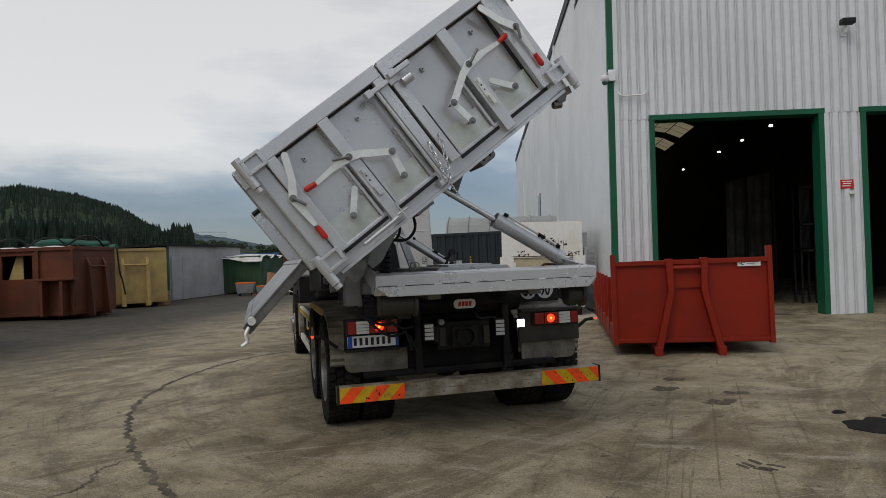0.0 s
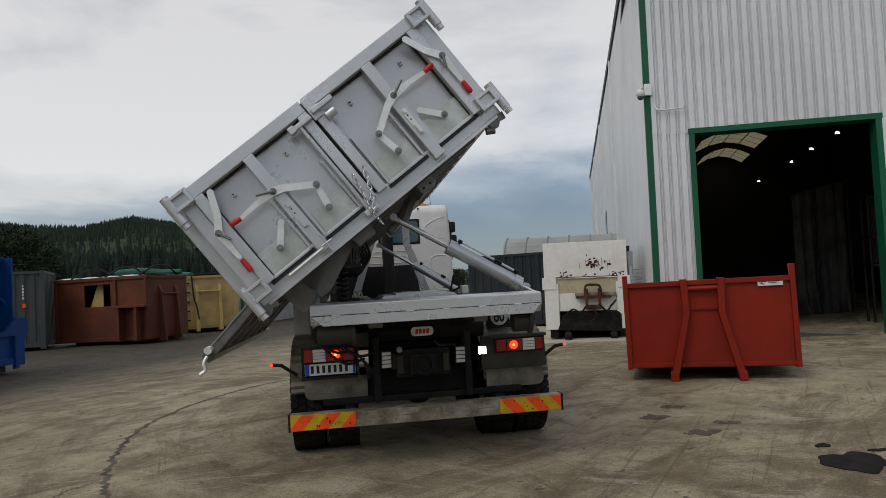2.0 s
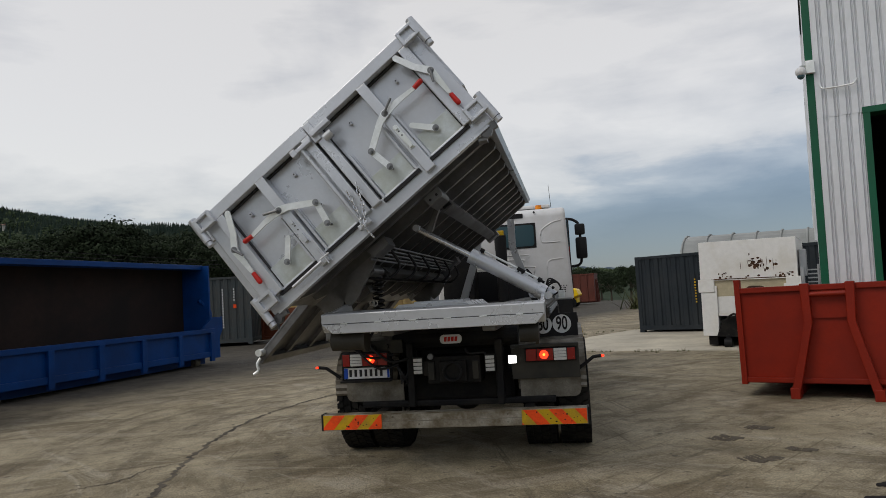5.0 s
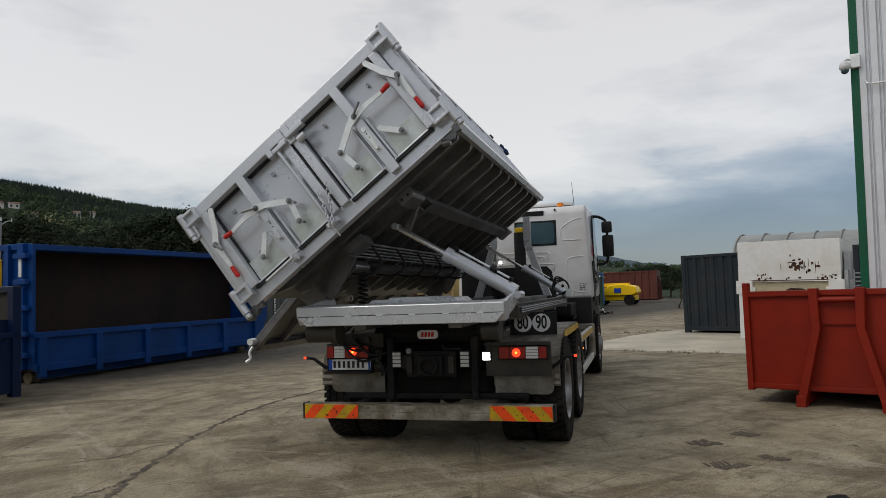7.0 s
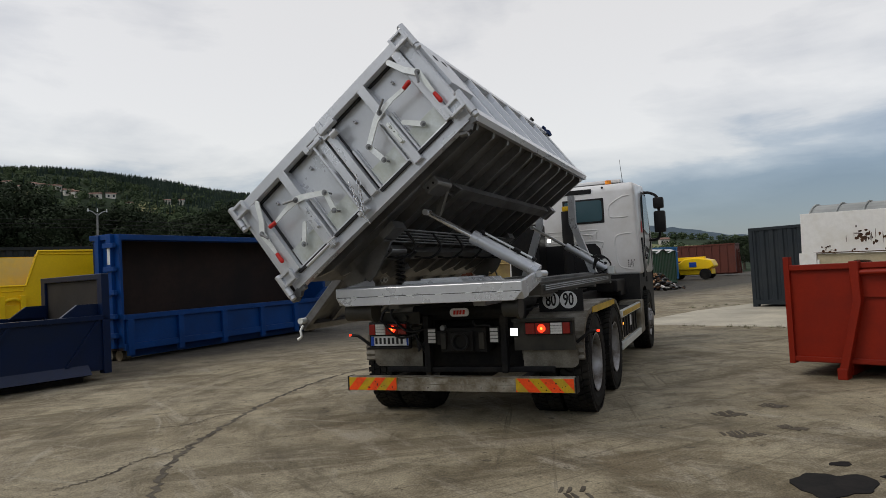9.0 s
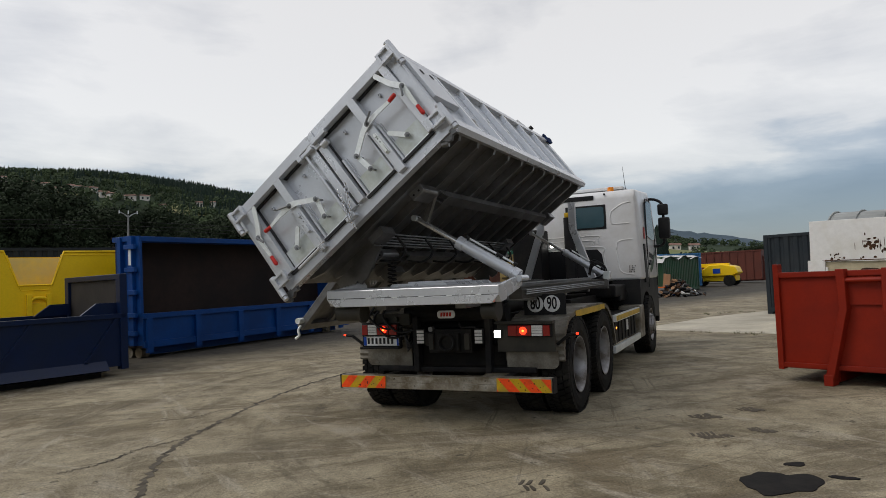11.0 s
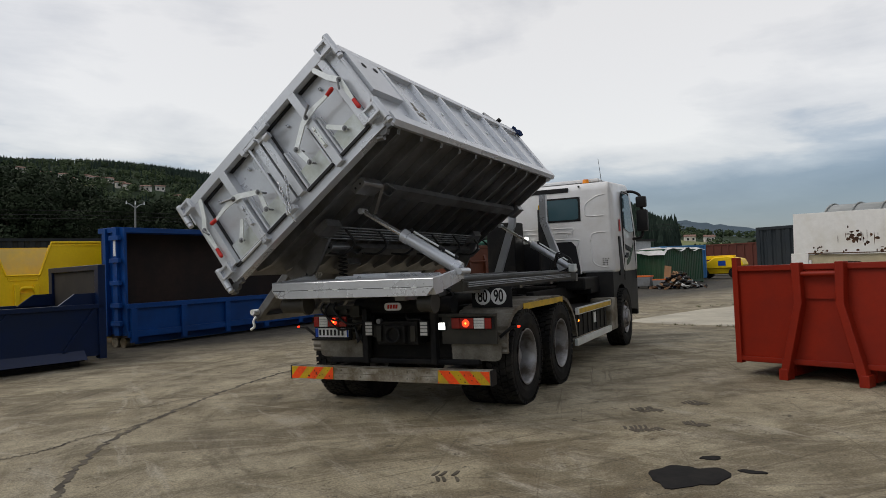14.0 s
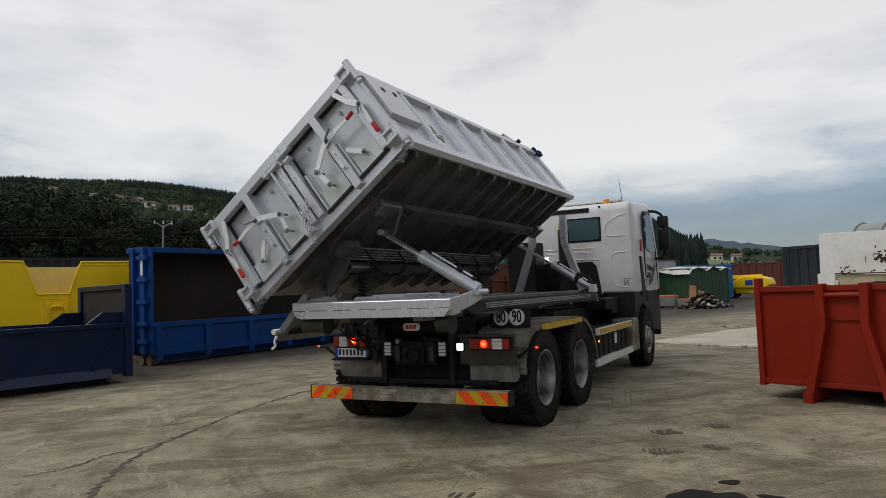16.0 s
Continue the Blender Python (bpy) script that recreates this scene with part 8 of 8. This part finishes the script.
rnd = random.Random(77)
k = 0
for az1 in range(90, 192):
    az = az1 / 2 + rnd.uniform(-0.4, 0.4)
    r = rnd.uniform(80, 112)
    h = r * math.tan(radians(interp(((38, 4.4), (44, 6.0), (50, 6.2), (54, 6.5), (56.5, 6.9), (58.5, 6.5), (60.3, 6.2), (62.5, 5.2), (64.8, 5.5), (66.5, 5.8), (69, 6.2), (70.5, 6.4), (73, 6.5), (74.5, 7.0), (76.5, 8.2), (82, 7.9), (95, 6.5)), az) * rnd.uniform(0.74, 1.0))) + 1.7
    a = radians(az)
    tree_at(HCX - r * math.sin(a), HCY + r * math.cos(a), h * 0.97, k, "trees along the yard's edge")
    k += 1
for az, r, h in ((24.3, 150, 4.6), (23.6, 160, 5.0), (20.6, 170, 7.6), (19.7, 160, 7.2), (18.9, 190, 9), (18.0, 170, 7.4), (17.2, 150, 6), (15.6, 120, 6.4), (14.4, 90, 4.6), (13.2, 110, 5.2), (10, 120, 6), (6, 130, 7), (26.4, 170, 4.2), (27.2, 160, 4.0), (28.5, 180, 6)):
    a = radians(az)
    tree_at(HCX - r * math.sin(a), HCY + r * math.cos(a), h, k, "trees down the valley")
    k += 1
# unseen trees added behind the viewer for reflections and a closed horizon, joined
vs, fs = [], []
src = CROWNS[1]
co = np.array([v.co[:] for v in src.vertices])
quad = np.array([p.vertices[:] for p in src.polygons])
for j in range(46):
    az = 98 + j * 5.6
    r = rnd.uniform(60, 80)
    a = radians(az)
    h = rnd.uniform(6, 9)
    x, y = HCX - r * math.sin(a), HCY + r * math.cos(a)
    if az > 320:
        break
    base = len(vs)
    q = co * np.array([h * 1.3, h * 1.3, h]) + np.array([x, y, 0])
    vs += [tuple(v) for v in q]
    fs += [tuple(int(i) + base for i in f) for f in quad]
stuff_mesh("hedge", vs, fs, leaf_mat, "added line of unseen broad-leaved trees behind the viewer", "trees")
# low undergrowth along the yard's left edge
vs, fs = [], []
for j in range(110):
    az = rnd.uniform(24, 92)
    r = rnd.uniform(60, 78) if az > 40 else rnd.uniform(75, 100)
    a = radians(az)
    h = rnd.uniform(1.2, 2.6)
    base = len(vs)
    q = co[:6400] * np.array([h * 2.2, h * 2.2, h]) + np.array([HCX - r * math.sin(a), HCY + r * math.cos(a), -0.4])
    vs += [tuple(v) for v in q]
    fs += [tuple(int(i) + base for i in f) for f in quad[:1600]]
stuff_mesh("undergrowth", vs, fs, material("bush_leaves", (0.040, 0.058, 0.022), 0.75, 0, (0.026, 0.038, 0.016), 0.45, 1.5, 0.3, 0, 0.3), "bushes along the edge of the yard", "bushes")
vs, fs = [], []
for j in range(2300):
    az, r = (rnd.uniform(56, 84), rnd.uniform(290, 600)) if j < 1500 else (rnd.uniform(8, 28.5), rnd.uniform(250, 650))
    if j >= 1500 and 21.0 < az < 27.8 and 1.15 < math.degrees(math.atan2(hill_height(az, r) - 1.5, r)) < 2.0 and not 24.1 < az < 25.1:
        continue
    p = hill_point(az, r)
    if noise.noise(Vector((p.x * 0.02, p.y * 0.02, 9))) < -0.12:
        continue
    h = rnd.uniform(2.6, 5.2)
    for k in range(70):
        d = Vector((rnd.gauss(0, 1), rnd.gauss(0, 1), rnd.gauss(0, 1))).normalized() * rnd.uniform(0.6, 1.05)
        c = p + Vector((d.x * h * 0.55, d.y * h * 0.55, h * 0.5 + d.z * h * 0.5))
        out = (d.normalized() + Vector((rnd.gauss(0, 0.4), rnd.gauss(0, 0.4), rnd.gauss(0, 0.4)))).normalized()
        u = out.orthogonal().normalized() * h * rnd.uniform(0.08, 0.17)
        v = out.cross(u).normalized() * h * rnd.uniform(0.07, 0.14)
        i0 = len(vs)
        vs += [tuple(c - u), tuple(c + v), tuple(c + u), tuple(c - v)]
        fs.append((i0, i0 + 1, i0 + 2, i0 + 3))
stuff_mesh("hillside_trees", vs, fs, hill_leaf, "scattered broad-leaved trees among the hillside houses", "trees")
# fields on the hill
field_mat = material("pale_field", (0.26, 0.225, 0.115), 0.95, 0, (0.13, 0.165, 0.06), 0.4, 0.2, 0.02, 0, 0.15)
def hill_spot(az, el):
    """Distance at which the hillside first rises to an angle."""
    r = 200.0
    while r < HR1 - 8 and hill_height(az, r) < r * math.tan(radians(el)):
        r += 4
    return r


for az0, az1, e0, e1 in ((24.9, 27.6, 1.35, 1.95), (21.6, 24.3, 1.3, 1.75), (64.2, 67.0, 5.35, 6.1), (73.2, 75.0, 6.5, 6.8)):
    r0, r1 = (hill_spot((az0 + az1) / 2, e) for e in (e0, e1))
    bm = bmesh.new()
    rows_ = []
    for i in range(7):
        r = r0 + (r1 - r0) * i / 6
        rows_.append([bm.verts.new(hill_point(az0 + (az1 - az0) * j / 8, r) + Vector((0, 0, 1.2))) for j in range(9)])
    for a, b in zip(rows_, rows_[1:]):
        for j in range(8):
            bm.faces.new((a[j], a[j + 1], b[j + 1], b[j]))
    solo("field", bm, field_mat, Matrix(), "pale mown field on the hillside", "field", "fields on the hillside", "structure", smooth=True)


def house(az, r, w, d, h, turn):
    p = hill_point(az, r)
    t = thing("house", Matrix.Translation(p + Vector((0, 0, 1.0))) @ Matrix.Rotation(radians(az + turn), 4, "Z"), "small pale house with clay roof on the hillside", "house", "hillside houses")
    part("wall", B((-w / 2, w / 2, -d / 2, d / 2, -2, h)), plaster, t)
    bm = bmesh.new()
    prism(bm, [(-d / 2 - 0.5, h), (d / 2 + 0.5, h), (0, h + d * 0.27)], "x", -w / 2 - 0.4, w / 2 + 0.4)
    part("roof", bm, roof_tile, t, "clay tile roof")
    for i in range(max(2, int(w / 3))):
        x = -w / 2 + (i + 0.6) * w / max(2, int(w / 3)) - 0.6
        part("window", B((x, x + 1.0, -d / 2 - 0.05, -d / 2 + 0.02, h - 2.0, h - 0.8)), glass_dark, t)


rnd = random.Random(5)


for az, el, w in ((78.0, 7.5, 9), (76.4, 7.3, 10), (75.3, 7.2, 8), (74.6, 6.95, 8), (73.7, 7.2, 9), (73.3, 7.05, 8), (72.6, 7.1, 11), (72.2, 7.0, 8), (71.5, 6.7, 11), (71.0, 6.65, 8), (69.7, 6.55, 10), (68.7, 6.55, 13), (67.5, 5.85, 11), (64.7, 6.15, 7), (63.7, 6.15, 7)):
    house(az, hill_spot(az, el - 0.05), w * rnd.uniform(0.38, 0.58), rnd.uniform(2.6, 3.6), rnd.uniform(1.3, 1.9), rnd.uniform(-40, 40))
for az, el in ((26.4, 2.15), (25.0, 2.1)):
    house(az, hill_spot(az, el - 0.15), 5.4, 4.2, 2.4, 10)
# power pole and wires
pole = thing("utility_pole", Matrix.Translation((HCX - 52 * math.sin(radians(68.3)), HCY + 52 * math.cos(radians(68.3)), 0)), "concrete utility pole with crossarm", "utility pole")
bm = bmesh.new()
cyl(bm, (0, 0, -0.5), (0, 0, 6.55), 0.11, 0.06, 10)
part("mast", bm, material("pole_concrete", (0.25, 0.25, 0.24), 0.8), pole)
bm = bmesh.new()
for s_ in (-1, 1):
    tube(bm, [(0, 0, 6.35), (0, s_ * 0.30, 6.60), (0, s_ * 0.62, 6.72)], 0.035, 6)
part("crossarm", bm, zinc_sheet, pole)
for s_ in (-0.62, 0.0, 0.62):
    bm = bmesh.new()
    cyl(bm, (0, s_, 6.62), (0, s_, 6.86), 0.05, 0.03, 8)
    part("insulator", bm, white_flat, pole)
bm = bmesh.new()
px, py = pole.matrix_basis.translation.x, pole.matrix_basis.translation.y
for dz in (5.5, 5.75, 6.05):
    tube(bm, curve_points([(px - 10, py - 45, dz + 1.5), (px - 5, py - 22, dz - 0.2), (px, py, dz), (px + 8, py + 25, dz - 0.9), (px + 16, py + 50, dz)], 6), 0.018, 5)
solo("power_line", bm, chassis, Matrix(), "thin overhead power lines", "power line")

# weeds along the slab and litter behind the blue bin
rnd = random.Random(91)
vs, fs = [], []
for j in range(60):
    f = rnd.random()
    if j < 40:
        a, b = ((-5.2, 21.5), (-3.4, 24.3)) if j % 2 else ((-3.2, 16.7), (-0.2, 16.6))
        x, y = a[0] + (b[0] - a[0]) * f + rnd.gauss(0, 0.15), a[1] + (b[1] - a[1]) * f + rnd.gauss(0, 0.15)
    else:
        x, y = -7.5 + rnd.uniform(-0.9, 0.9), 43.5 + rnd.uniform(-1, 1)
    z = ground_z(x, y)
    h0 = rnd.uniform(0.03, 0.08) if j < 40 else rnd.uniform(0.6, 1.5)
    for k in range(26):
        a = rnd.uniform(0, 6.28)
        q, h = h0 * rnd.uniform(0.3, 1.0), h0 * rnd.uniform(0.5, 1.1)
        w = h0 * 0.05
        i0 = len(vs)
        px, py = x + rnd.gauss(0, h0 * 0.3), y + rnd.gauss(0, h0 * 0.3)
        vs += [(px - w * math.sin(a), py + w * math.cos(a), z - 0.02), (px + w * math.sin(a), py - w * math.cos(a), z - 0.02), (px + q * math.cos(a), py + q * math.sin(a), z + h)]
        fs.append((i0, i0 + 1, i0 + 2))
stuff_mesh("weeds", vs, fs, material("weed_leaves", (0.075, 0.095, 0.035), 0.8, 0, (0.10, 0.085, 0.04), 0.4, 2, 0.6, 0, 0.3), "tufts of weeds beside the slab", "weeds")
vs, fs = [], []
for j in range(45):
    x, y = -10.9 + rnd.gauss(0, 0.7), 14.3 + rnd.gauss(0, 0.6)
    z = ground_z(x, y)
    a, q = rnd.uniform(0, 6.28), rnd.uniform(0.01, 0.03)
    i0 = len(vs)
    for k in range(4):
        t_ = a + k * math.pi / 2
        vs.append((x + q * rnd.uniform(0.6, 1.2) * math.cos(t_), y + q * rnd.uniform(0.6, 1.2) * math.sin(t_), z - 0.01))
    vs.append((x, y, z + q * rnd.uniform(0.5, 1.0)))
    fs += [(i0 + k, i0 + (k + 1) % 4, i0 + 4) for k in range(4)]
stuff_mesh("rubble", vs, fs, material("rubble_bits", (0.10, 0.095, 0.085), 0.85, 0, (0.28, 0.27, 0.25), 0.25, 3, 2.0, 0, 0.3), "small stones and litter beside the blue container", "rubble")
